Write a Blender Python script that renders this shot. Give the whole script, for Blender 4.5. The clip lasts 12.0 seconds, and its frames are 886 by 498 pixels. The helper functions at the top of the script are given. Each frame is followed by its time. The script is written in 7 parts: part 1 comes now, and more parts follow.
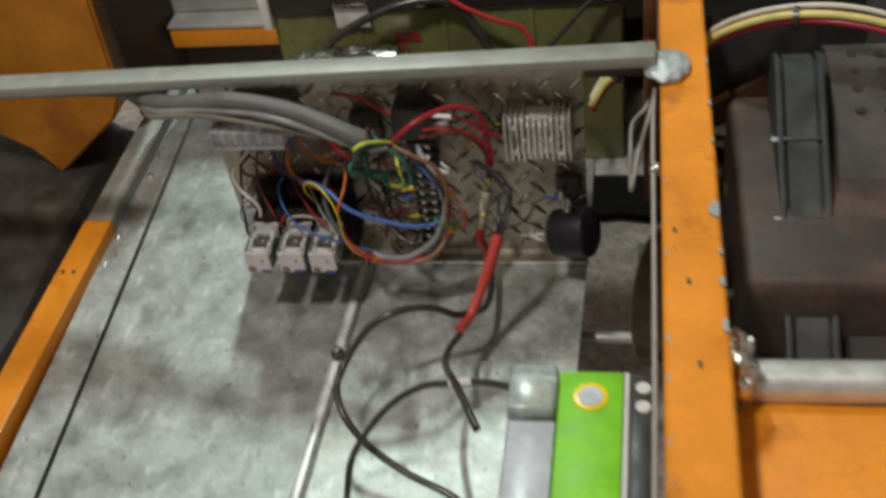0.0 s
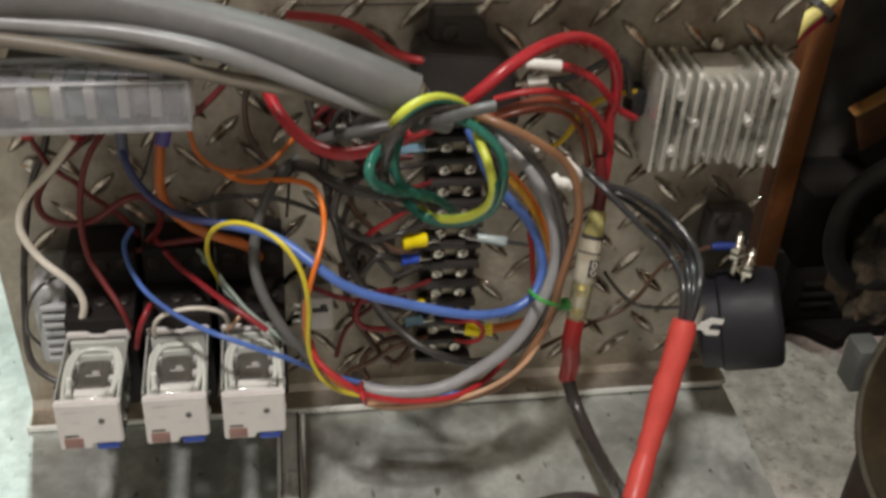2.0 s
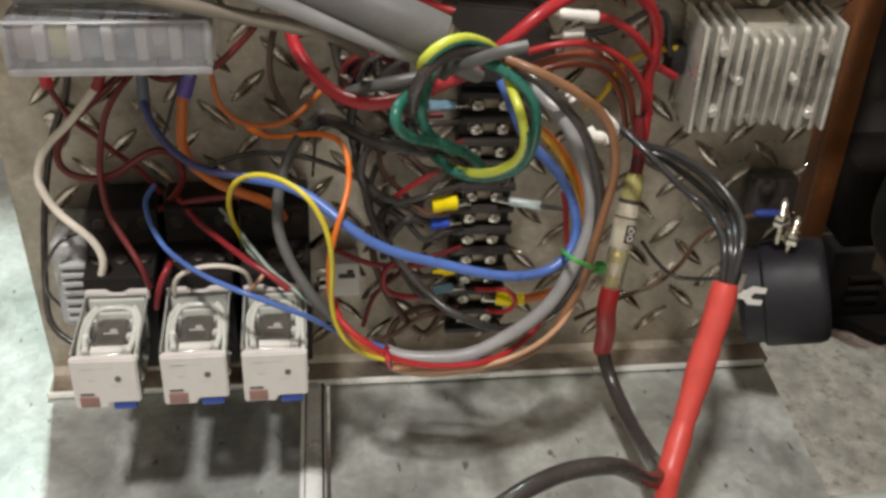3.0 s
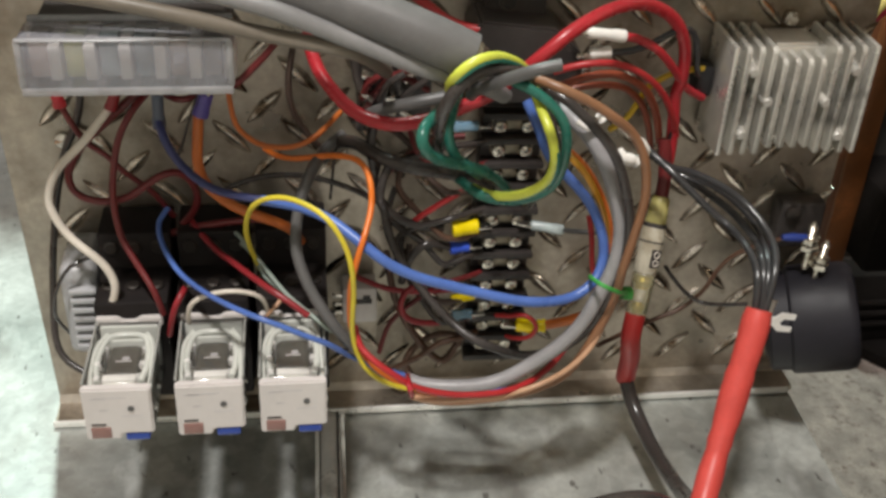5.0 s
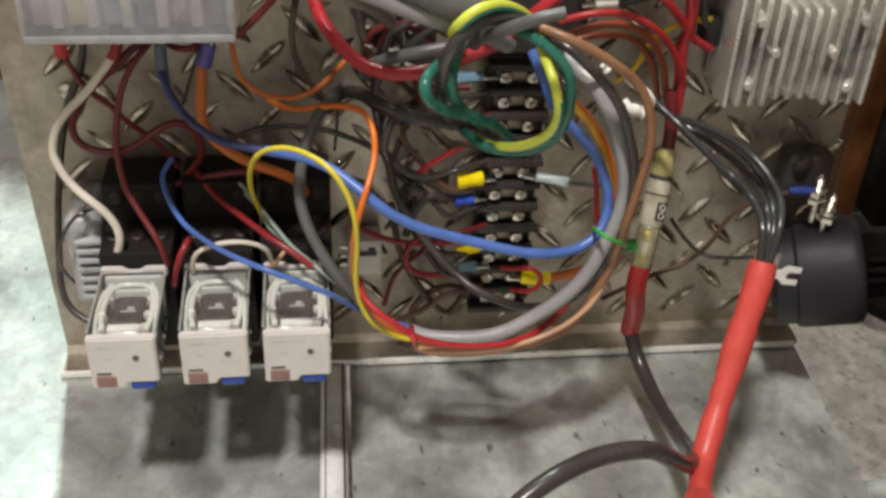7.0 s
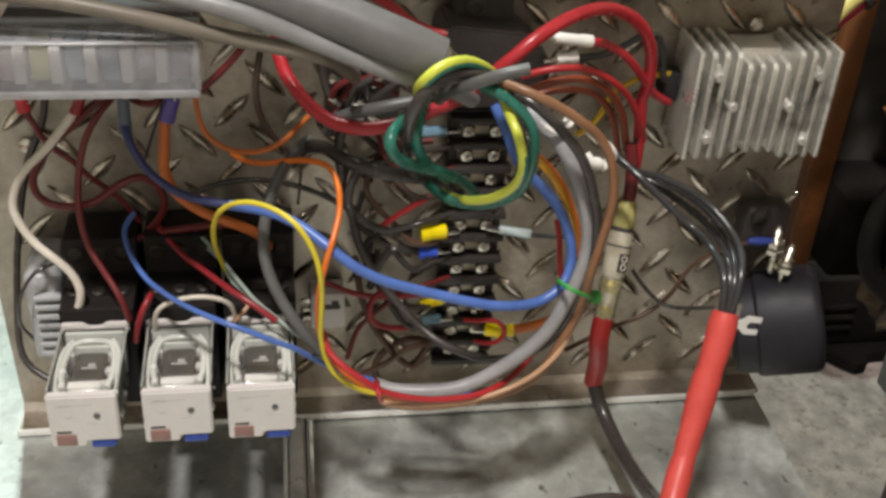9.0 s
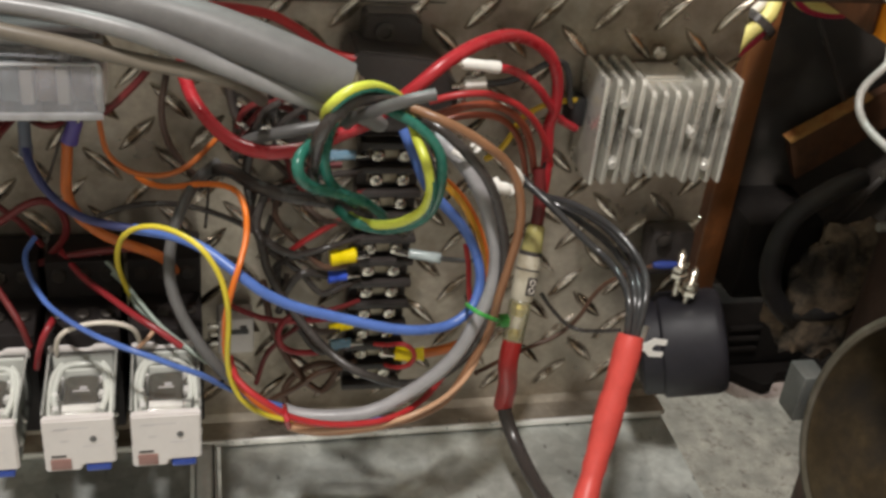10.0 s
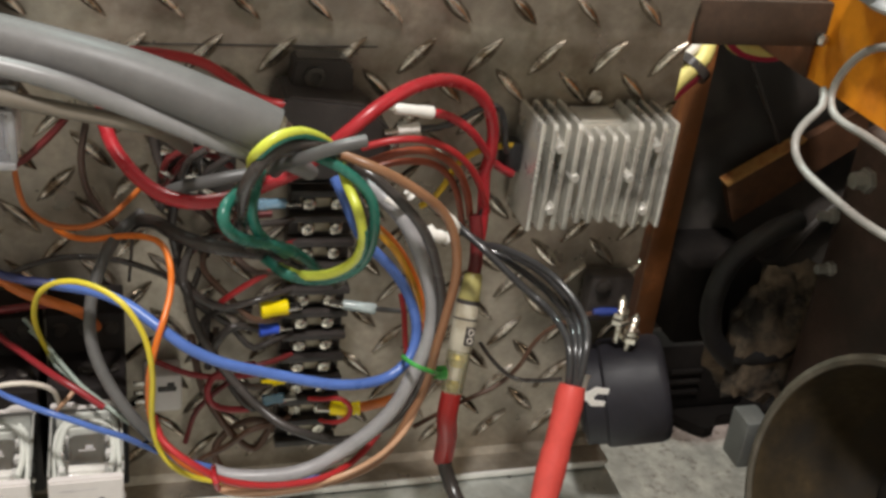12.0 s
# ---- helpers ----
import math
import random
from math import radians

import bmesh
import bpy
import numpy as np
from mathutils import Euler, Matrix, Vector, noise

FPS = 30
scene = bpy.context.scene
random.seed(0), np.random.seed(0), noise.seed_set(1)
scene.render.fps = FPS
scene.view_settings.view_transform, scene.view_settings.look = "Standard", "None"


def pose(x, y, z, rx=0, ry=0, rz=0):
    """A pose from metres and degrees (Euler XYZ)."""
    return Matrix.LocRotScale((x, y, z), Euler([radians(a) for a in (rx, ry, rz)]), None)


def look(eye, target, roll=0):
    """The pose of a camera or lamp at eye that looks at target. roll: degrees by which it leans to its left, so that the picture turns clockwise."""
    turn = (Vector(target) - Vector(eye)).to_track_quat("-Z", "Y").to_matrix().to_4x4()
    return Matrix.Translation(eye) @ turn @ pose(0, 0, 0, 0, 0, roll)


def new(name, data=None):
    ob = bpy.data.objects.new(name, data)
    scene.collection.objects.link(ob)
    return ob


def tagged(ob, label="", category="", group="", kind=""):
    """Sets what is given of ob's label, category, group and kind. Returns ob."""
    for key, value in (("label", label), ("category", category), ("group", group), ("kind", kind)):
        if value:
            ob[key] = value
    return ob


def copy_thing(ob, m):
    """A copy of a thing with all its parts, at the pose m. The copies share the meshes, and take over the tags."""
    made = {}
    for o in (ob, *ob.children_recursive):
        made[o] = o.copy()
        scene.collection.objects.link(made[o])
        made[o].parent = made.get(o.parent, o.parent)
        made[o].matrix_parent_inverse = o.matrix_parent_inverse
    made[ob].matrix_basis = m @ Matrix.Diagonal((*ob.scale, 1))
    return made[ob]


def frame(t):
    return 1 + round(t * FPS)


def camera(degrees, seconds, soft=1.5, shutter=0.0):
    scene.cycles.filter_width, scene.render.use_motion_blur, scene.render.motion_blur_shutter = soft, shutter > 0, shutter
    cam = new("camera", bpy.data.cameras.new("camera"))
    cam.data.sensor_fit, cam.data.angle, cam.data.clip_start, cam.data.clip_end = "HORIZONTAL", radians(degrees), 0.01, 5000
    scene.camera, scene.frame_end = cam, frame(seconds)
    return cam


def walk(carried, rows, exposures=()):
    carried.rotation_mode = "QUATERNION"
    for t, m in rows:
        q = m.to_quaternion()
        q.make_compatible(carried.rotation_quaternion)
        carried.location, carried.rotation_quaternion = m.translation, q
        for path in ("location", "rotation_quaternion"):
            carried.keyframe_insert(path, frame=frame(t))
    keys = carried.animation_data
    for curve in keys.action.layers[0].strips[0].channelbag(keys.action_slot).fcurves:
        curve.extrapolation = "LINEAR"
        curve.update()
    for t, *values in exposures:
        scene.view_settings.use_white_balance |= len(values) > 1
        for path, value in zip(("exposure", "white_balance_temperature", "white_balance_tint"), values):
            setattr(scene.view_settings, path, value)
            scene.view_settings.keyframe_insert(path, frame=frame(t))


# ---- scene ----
cam = camera(42.86, 12.0, soft=3.05, shutter=0.3)
PATH = [
    (0, (0.3829, -0.7710, 0.7174), (0.1990, -0.0486, 0.0508), -9.51),
    (0.3, (0.2836, -0.6662, 0.7112), (0.1624, 0.0473, 0.0211), -8.89),
    (0.5, (0.2446, -0.6104, 0.6949), (0.1809, 0.0859, -0.0201), -6.47),
    (0.7, (0.2262, -0.5812, 0.6600), (0.2221, 0.1188, -0.0541), -3.65),
    (0.8, (0.2140, -0.5625, 0.6399), (0.2495, 0.1384, -0.0725), -1.69),
    (1, (0.1936, -0.5194, 0.5904), (0.3087, 0.1828, -0.1122), 2.71),
    (1.2, (0.1553, -0.4748, 0.5291), (0.3371, 0.2370, -0.1493), 5.92),
    (1.3, (0.1382, -0.4606, 0.4917), (0.3265, 0.2709, -0.1636), 6.08),
    (1.5, (0.1215, -0.4387, 0.4415), (0.2902, 0.3195, -0.1884), 4.82),
    (2, (0.1109, -0.3989, 0.3606), (0.2580, 0.4090, -0.2101), 3.26),
    (2.5, (0.1173, -0.3991, 0.3404), (0.2329, 0.4143, -0.2297), 2.70),
    (4.5, (0.1070, -0.3854, 0.3299), (0.2186, 0.4492, -0.2095), 2.25),
    (5, (0.1064, -0.3856, 0.3293), (0.2270, 0.4428, -0.2178), 2.78),
    (5.5, (0.1072, -0.3863, 0.3279), (0.2240, 0.4315, -0.2357), 2.78),
    (6, (0.1086, -0.3872, 0.3272), (0.2199, 0.4224, -0.2492), 2.69),
    (6.5, (0.1088, -0.3871, 0.3269), (0.2181, 0.4193, -0.2542), 2.72),
    (7, (0.1095, -0.3867, 0.3271), (0.2178, 0.4220, -0.2511), 2.59),
    (9, (0.1060, -0.3861, 0.3283), (0.2554, 0.4422, -0.2117), 3.64),
    (9.5, (0.1074, -0.3862, 0.3287), (0.2905, 0.4421, -0.2008), 4.84),
    (10, (0.1087, -0.3866, 0.3292), (0.3311, 0.4395, -0.1886), 6.13),
    (10.5, (0.1103, -0.3856, 0.3290), (0.3688, 0.4375, -0.1767), 7.26),
    (11, (0.1086, -0.3838, 0.3274), (0.3939, 0.4390, -0.1641), 8.08),
    (11.5, (0.1108, -0.3803, 0.3262), (0.3982, 0.4470, -0.1564), 8.00),
    (12, (0.1134, -0.3761, 0.3244), (0.3885, 0.4581, -0.1535), 6.86),
]
walk(cam, [(t, look(e, g, r)) for t, e, g, r in PATH],
     exposures=[(0.0, -1.25), (0.5, -1.5), (1.0, -1.6), (1.3, -1.6), (1.5, -1.12), (2.0, -0.55), (2.4, -0.30), (8.0, -0.25), (10.5, -0.24), (12.0, -0.20)])

# ---- world and lamps ----
world = bpy.data.worlds.new("workshop_dusk")
scene.world = world
world.use_nodes = True
world.node_tree.nodes["Background"].inputs[0].default_value = (0.5, 0.47, 0.43, 1)
world.node_tree.nodes["Background"].inputs[1].default_value = 0.05


def area_lamp(name, eye, target, size_x, size_y, watts, colour):
    d = bpy.data.lights.new(name, "AREA")
    d.shape, d.size, d.size_y, d.energy, d.color = "RECTANGLE", size_x, size_y, watts, colour
    ob = new(name, d)
    ob.matrix_world = look(eye, target)
    return ob


REAR_LAMP = (-0.18, 1.31, 2.22)
FRONT_LAMP = (-0.22, -0.80, 2.22)
area_lamp("rear_ceiling_light", REAR_LAMP, (0.0, -0.1, 0.0), 0.09, 0.34, 50, (0.82, 1.0, 0.94))
area_lamp("front_ceiling_light", FRONT_LAMP, (0.05, 0.0, 0.0), 0.16, 0.20, 66, (1.0, 0.96, 0.925))


# ---- mesh helpers ----
def link_mesh(name, bm, material, parent=None, label="", smooth=False):
    me = bpy.data.meshes.new(name)
    bm.normal_update()
    bm.to_mesh(me)
    bm.free()
    if material:
        me.materials.append(material)
    if smooth:
        for p in me.polygons:
            p.use_smooth = True
        me.set_sharp_from_angle(angle=radians(40))
    ob = new(name, me)
    if parent is not None:
        ob.parent = parent
        ob.matrix_parent_inverse = parent.matrix_world.inverted()
    if label:
        ob["label"] = label
    return ob


def part(name, bm, material, parent, label="", smooth=True):
    return link_mesh(name, bm, material, parent, label, smooth)


def thing(name, at, label, category, group="", kind=""):
    e = new(name)
    e.empty_display_size = 0.02
    e.matrix_world = Matrix.Translation(at)
    bpy.context.view_layer.update()
    return tagged(e, label, category, group, kind)


def box(bm, x0, x1, y0, y1, z0, z1, bevel=0.0, seg=2, m=None):
    """A box between the given planes with bevelled edges, added to bm."""
    r = bmesh.ops.create_cube(bm, size=1.0)
    vs = r["verts"]
    for v in vs:
        v.co = Vector(((x0 + x1) / 2 + v.co.x * (x1 - x0), (y0 + y1) / 2 + v.co.y * (y1 - y0), (z0 + z1) / 2 + v.co.z * (z1 - z0)))
    if m is not None:
        bmesh.ops.transform(bm, matrix=m, verts=vs)
    if bevel > 0:
        es = {e for v in vs for e in v.link_edges}
        bmesh.ops.bevel(bm, geom=list(es), offset=bevel, segments=seg, affect="EDGES", profile=0.5)
    return bm


def boxed(*a, **k):
    return box(bmesh.new(), *a, **k)


def rod(bm, a, b, r0, r1=None, n=20, caps=True, bevel=0.0):
    """A round bar from a to b."""
    a, b = Vector(a), Vector(b)
    r = bmesh.ops.create_cone(bm, cap_ends=caps, cap_tris=False, segments=n, radius1=r0, radius2=r0 if r1 is None else r1, depth=(b - a).length)
    rot = (b - a).to_track_quat("Z", "Y").to_matrix().to_4x4()
    bmesh.ops.transform(bm, matrix=Matrix.Translation((a + b) / 2) @ rot, verts=r["verts"])
    if bevel > 0:
        es = {e for v in r["verts"] for e in v.link_edges if len(e.link_faces) == 2 and e.calc_face_angle(0) > 0.9}
        bmesh.ops.bevel(bm, geom=list(es), offset=bevel, segments=2, affect="EDGES", profile=0.5)
    return bm


def rodded(*a, **k):
    return rod(bmesh.new(), *a, **k)


def lathe(bm, a, b, profile, n=32, caps=True):
    """Turns (distance along a-b, radius) pairs round the axis a-b."""
    a, b = Vector(a), Vector(b)
    q = (b - a).to_track_quat("Z", "Y").to_matrix()
    rings = []
    for d, r in profile:
        rings.append([bm.verts.new(a + q @ Vector((max(r, 1e-5) * math.cos(2 * math.pi * i / n), max(r, 1e-5) * math.sin(2 * math.pi * i / n), d))) for i in range(n)])
    for p, s in zip(rings, rings[1:]):
        for i in range(n):
            bm.faces.new((p[i], p[(i + 1) % n], s[(i + 1) % n], s[i]))
    if caps:
        bm.faces.new(list(reversed(rings[0])))
        bm.faces.new(rings[-1])
    return bm


def spline(points, step=0.004):
    """A smooth line through the points (centripetal Catmull-Rom)."""
    p = [Vector(q) for q in points]
    p = [2 * p[0] - p[1]] + p + [2 * p[-1] - p[-2]]
    out = []
    for i in range(1, len(p) - 2):
        p0, p1, p2, p3 = p[i - 1:i + 3]
        t0 = 0.0
        t1 = t0 + max((p1 - p0).length, 1e-6) ** 0.5
        t2 = t1 + max((p2 - p1).length, 1e-6) ** 0.5
        t3 = t2 + max((p3 - p2).length, 1e-6) ** 0.5
        n = max(2, int((p2 - p1).length / step))
        for k in range(n):
            t = t1 + (t2 - t1) * k / n
            a1 = p0 * ((t1 - t) / (t1 - t0)) + p1 * ((t - t0) / (t1 - t0))
            a2 = p1 * ((t2 - t) / (t2 - t1)) + p2 * ((t - t1) / (t2 - t1))
            a3 = p2 * ((t3 - t) / (t3 - t2)) + p3 * ((t - t2) / (t3 - t2))
            b1 = a1 * ((t2 - t) / (t2 - t0)) + a2 * ((t - t0) / (t2 - t0))
            b2 = a2 * ((t3 - t) / (t3 - t1)) + a3 * ((t - t1) / (t3 - t1))
            out.append(b1 * ((t2 - t) / (t2 - t1)) + b2 * ((t - t1) / (t2 - t1)))
    return out + [p[-2]]


def tube(bm, points, radius, n=10, step=0.004, radii=None, twist=0.0):
    """A round tube along a smooth line; radii: (share of the length, factor) pairs."""
    line = spline(points, step)
    up = Vector((0.13, 0.31, 0.94))
    rings = []
    for i, c in enumerate(line):
        d = (line[min(i + 1, len(line) - 1)] - line[max(i - 1, 0)]).normalized()
        u = (up - d * up.dot(d))
        if u.length < 1e-4:
            u = d.orthogonal()
        u.normalize()
        up = u
        w = d.cross(u)
        f = i / (len(line) - 1)
        k = 1.0 if radii is None else float(np.interp(f, [q[0] for q in radii], [q[1] for q in radii]))
        rings.append([bm.verts.new(c + radius * k * (u * math.cos(2 * math.pi * j / n + twist * f) + w * math.sin(2 * math.pi * j / n + twist * f))) for j in range(n)])
    for a, b in zip(rings, rings[1:]):
        for j in range(n):
            bm.faces.new((a[j], a[(j + 1) % n], b[(j + 1) % n], b[j]))
    bm.faces.new(list(reversed(rings[0])))
    bm.faces.new(rings[-1])
    return bm


def prism(bm, outline, axis, lo, hi):
    """Pushes a flat outline (pairs in the two other axes) from lo to hi along the axis."""
    def co(p, d):
        return {"x": (d, p[0], p[1]), "y": (p[0], d, p[1]), "z": (p[0], p[1], d)}[axis]
    a = [bm.verts.new(co(p, lo)) for p in outline]
    b = [bm.verts.new(co(p, hi)) for p in outline]
    n = len(a)
    for i in range(n):
        bm.faces.new((a[i], a[(i + 1) % n], b[(i + 1) % n], b[i]))
    bm.faces.new(list(reversed(a)))
    bm.faces.new(b)
    bmesh.ops.recalc_face_normals(bm, faces=bm.faces[:])
    return bm


# ---- materials ----
def material(name, base, rough=0.5, metal=0.0, vary=0.12, scale=40.0, stain=None, stain_scale=9.0, stain_at=(0.52, 0.66),
             bump=0.15, bump_scale=300.0, rough_vary=0.12, alpha=1.0, transmission=0.0, ior=1.45, coat=0.0, spec=0.5, per_object=0.0):
    """A surface with grain, large uneven tone, optional stains and fine relief."""
    m = bpy.data.materials.new(name)
    m.use_nodes = True
    nt = m.node_tree
    p = nt.nodes["Principled BSDF"]
    tc = nt.nodes.new("ShaderNodeTexCoord")

    def nz(sc, detail, rough_=0.55):
        n = nt.nodes.new("ShaderNodeTexNoise")
        n.inputs["Scale"].default_value, n.inputs["Detail"].default_value, n.inputs["Roughness"].default_value = sc, detail, rough_
        nt.links.new(tc.outputs["Object"], n.inputs["Vector"])
        return n

    def ramp(src, lo, hi, a, b):
        r = nt.nodes.new("ShaderNodeMapRange")
        r.inputs["From Min"].default_value, r.inputs["From Max"].default_value = lo, hi
        r.inputs["To Min"].default_value, r.inputs["To Max"].default_value = a, b
        nt.links.new(src, r.inputs["Value"])
        return r.outputs["Result"]

    def mix(fac, a, b, kind="MIX"):
        x = nt.nodes.new("ShaderNodeMix")
        x.data_type, x.blend_type = "RGBA", kind
        for sock, val in ((x.inputs["Factor"], fac), (x.inputs["A"], a), (x.inputs["B"], b)):
            if isinstance(val, bpy.types.NodeSocket):
                nt.links.new(val, sock)
            elif isinstance(val, (int, float)):
                sock.default_value = val
            else:
                sock.default_value = (*val, 1)
        return x.outputs["Result"]

    large, fine = nz(scale, 4.0), nz(scale * 9, 3.0)
    lo = tuple(max(0, c * (1 - vary * 1.6)) for c in base)
    hi = tuple(min(1, c * (1 + vary)) for c in base)
    col = mix(ramp(large.outputs["Fac"], 0.32, 0.68, 0, 1), lo, hi)
    col = mix(ramp(fine.outputs["Fac"], 0.35, 0.65, 0, vary * 1.5), col, tuple(c * 0.55 for c in base))
    rg = ramp(large.outputs["Fac"], 0.3, 0.7, max(0.03, rough - rough_vary), min(1, rough + rough_vary))
    if stain:
        s = nz(stain_scale, 6.0, 0.62)
        f = ramp(s.outputs["Fac"], stain_at[0], stain_at[1], 0, 1)
        col = mix(f, col, stain)
    if per_object:
        oi = nt.nodes.new("ShaderNodeObjectInfo")
        hsv = nt.nodes.new("ShaderNodeHueSaturation")
        nt.links.new(col, hsv.inputs["Color"])
        nt.links.new(ramp(oi.outputs["Random"], 0, 1, 1 - per_object, 1 + per_object), hsv.inputs["Value"])
        col = hsv.outputs["Color"]
    nt.links.new(col, p.inputs["Base Color"])
    nt.links.new(rg, p.inputs["Roughness"])
    p.inputs["Metallic"].default_value = metal
    p.inputs["Transmission Weight"].default_value = transmission
    p.inputs["IOR"].default_value = ior
    p.inputs["Alpha"].default_value = alpha
    p.inputs["Coat Weight"].default_value = coat
    p.inputs["Specular IOR Level"].default_value = spec
    if bump:
        b = nt.nodes.new("ShaderNodeBump")
        b.inputs["Strength"].default_value, b.inputs["Distance"].default_value = bump, 0.0006
        h = nz(bump_scale, 4.0)
        nt.links.new(h.outputs["Fac"], b.inputs["Height"])
        nt.links.new(b.outputs["Normal"], p.inputs["Normal"])
    return m


def galvanised(name, base, dirt):
    """Zinc-coated sheet: crystal flakes, grey bloom, smears of dirt."""
    m = material(name, base, rough=0.50, metal=0.72, vary=0.18, scale=28, stain=dirt, stain_scale=11, stain_at=(0.55, 0.78), bump=0.28, bump_scale=70, rough_vary=0.10)
    nt = m.node_tree
    p = nt.nodes["Principled BSDF"]
    tc = next(n for n in nt.nodes if n.type == "TEX_COORD")
    v = nt.nodes.new("ShaderNodeTexVoronoi")
    v.inputs["Scale"].default_value = 150
    nt.links.new(tc.outputs["Object"], v.inputs["Vector"])
    sep = nt.nodes.new("ShaderNodeSeparateColor")
    nt.links.new(v.outputs["Color"], sep.inputs["Color"])
    r = nt.nodes.new("ShaderNodeMapRange")
    r.inputs["To Min"].default_value, r.inputs["To Max"].default_value = 0.90, 1.07
    nt.links.new(sep.outputs["Red"], r.inputs["Value"])
    h = nt.nodes.new("ShaderNodeHueSaturation")
    old = p.inputs["Base Color"].links[0].from_socket
    nt.links.new(old, h.inputs["Color"])
    nt.links.new(r.outputs["Result"], h.inputs["Value"])
    # dark specks and pale scuffs
    col = h.outputs["Color"]
    for sc, lo, hi, tone, amount in ((220, 0.66, 0.72, (0.10, 0.09, 0.08), 0.75), (70, 0.60, 0.74, (0.82, 0.84, 0.82), 0.55), (34, 0.58, 0.72, (0.20, 0.19, 0.17), 0.55)):
        n = nt.nodes.new("ShaderNodeTexNoise")
        n.inputs["Scale"].default_value, n.inputs["Detail"].default_value = sc, 4.0
        mp = nt.nodes.new("ShaderNodeMapping")
        mp.inputs["Scale"].default_value = (1.0, 0.45, 1.0)
        mp.inputs["Location"].default_value = (sc * 0.13, 0.4, 0.0)
        nt.links.new(tc.outputs["Object"], mp.inputs["Vector"])
        nt.links.new(mp.outputs["Vector"], n.inputs["Vector"])
        q = nt.nodes.new("ShaderNodeMapRange")
        q.inputs["From Min"].default_value, q.inputs["From Max"].default_value, q.inputs["To Max"].default_value = lo, hi, amount
        nt.links.new(n.outputs["Fac"], q.inputs["Value"])
        x = nt.nodes.new("ShaderNodeMix")
        x.data_type = "RGBA"
        nt.links.new(q.outputs["Result"], x.inputs["Factor"])
        nt.links.new(col, x.inputs["A"])
        x.inputs["B"].default_value = (*tone, 1)
        col = x.outputs["Result"]
    nt.links.new(col, p.inputs["Base Color"])
    return m


ZINC = galvanised("galvanised_sheet", (0.500, 0.520, 0.498), (0.25, 0.24, 0.215))
# Lighter copy of the zinc; the right sheet's sheen put into its colour.
ZINC_LIGHT = galvanised("brighter_galvanised_sheet", (0.60, 0.62, 0.58), (0.33, 0.32, 0.285))
ZINC_EDGE = material("sheet_edge", (0.66, 0.66, 0.63), 0.42, 0.7, bump=0.1)
PLATE = material("tread_plate", (0.455, 0.402, 0.335), 0.36, 0.70, vary=0.24, scale=34, stain=(0.15, 0.115, 0.08), stain_scale=20, stain_at=(0.48, 0.70), bump=0.12, bump_scale=200)
ORANGE = material("orange_enamel", (0.80, 0.27, 0.015), 0.42, 0.0, vary=0.10, scale=20, stain=(0.50, 0.15, 0.012), stain_scale=22, stain_at=(0.58, 0.72), bump=0.15, bump_scale=120, coat=0.06, spec=0.35)
BARE = material("bare_steel", (0.36, 0.36, 0.33), 0.52, 0.5, vary=0.09, scale=35, stain=(0.27, 0.25, 0.21), stain_scale=30, stain_at=(0.5, 0.8), bump=0.2)
WELD = material("weld_zinc_spray", (0.50, 0.53, 0.54), 0.5, 0.5, vary=0.15, bump=0.5, bump_scale=140)
GREASE = material("greasy_black_iron", (0.044, 0.039, 0.035), 0.5, 0.10, vary=0.3, scale=30, stain=(0.10, 0.085, 0.065), stain_scale=18, stain_at=(0.52, 0.75), bump=0.5, bump_scale=110)
CONCRETE = material("stained_concrete", (0.445, 0.368, 0.33), 0.85, 0.0, vary=0.22, scale=60, stain=(0.20, 0.15, 0.13), stain_scale=140, stain_at=(0.54, 0.70), bump=0.9, bump_scale=160)
WALLPAINT = material("pale_bounce_paint", (0.86, 0.83, 0.78), 0.8, 0.0, scale=2, bump=0.2, bump_scale=40)
BLACK = material("black_plastic", (0.036, 0.030, 0.028), 0.42, 0.0, vary=0.2, bump=0.2, bump_scale=400)
BLACK_RUBBER = material("matt_black_rubber", (0.014, 0.013, 0.014), 0.62, 0.0, vary=0.15, stain=(0.028, 0.026, 0.024), stain_scale=25, bump=0.25)
ALU = material("cast_aluminium", (0.72, 0.70, 0.65), 0.33, 0.65, vary=0.1, scale=50, stain=(0.26, 0.24, 0.21), stain_scale=60, stain_at=(0.56, 0.75), bump=0.3, bump_scale=500)
CHROME = material("bright_zinc", (0.66, 0.63, 0.58), 0.26, 1.0, vary=0.12, scale=120, stain=(0.3, 0.27, 0.23), stain_scale=150, bump=0.1)
BRASS = material("tarnished_tin", (0.33, 0.29, 0.22), 0.38, 0.8, vary=0.15, bump=0.1)
WHITE = material("white_plastic", (0.62, 0.58, 0.56), 0.45, 0.0, vary=0.05, bump=0.05)
IVORY = material("ivory_coil_bobbin", (0.68, 0.69, 0.63), 0.18, 0.0, vary=0.08, bump=0.05)

# ---- the workshop round the machine ----
GROUND_Z = -0.26


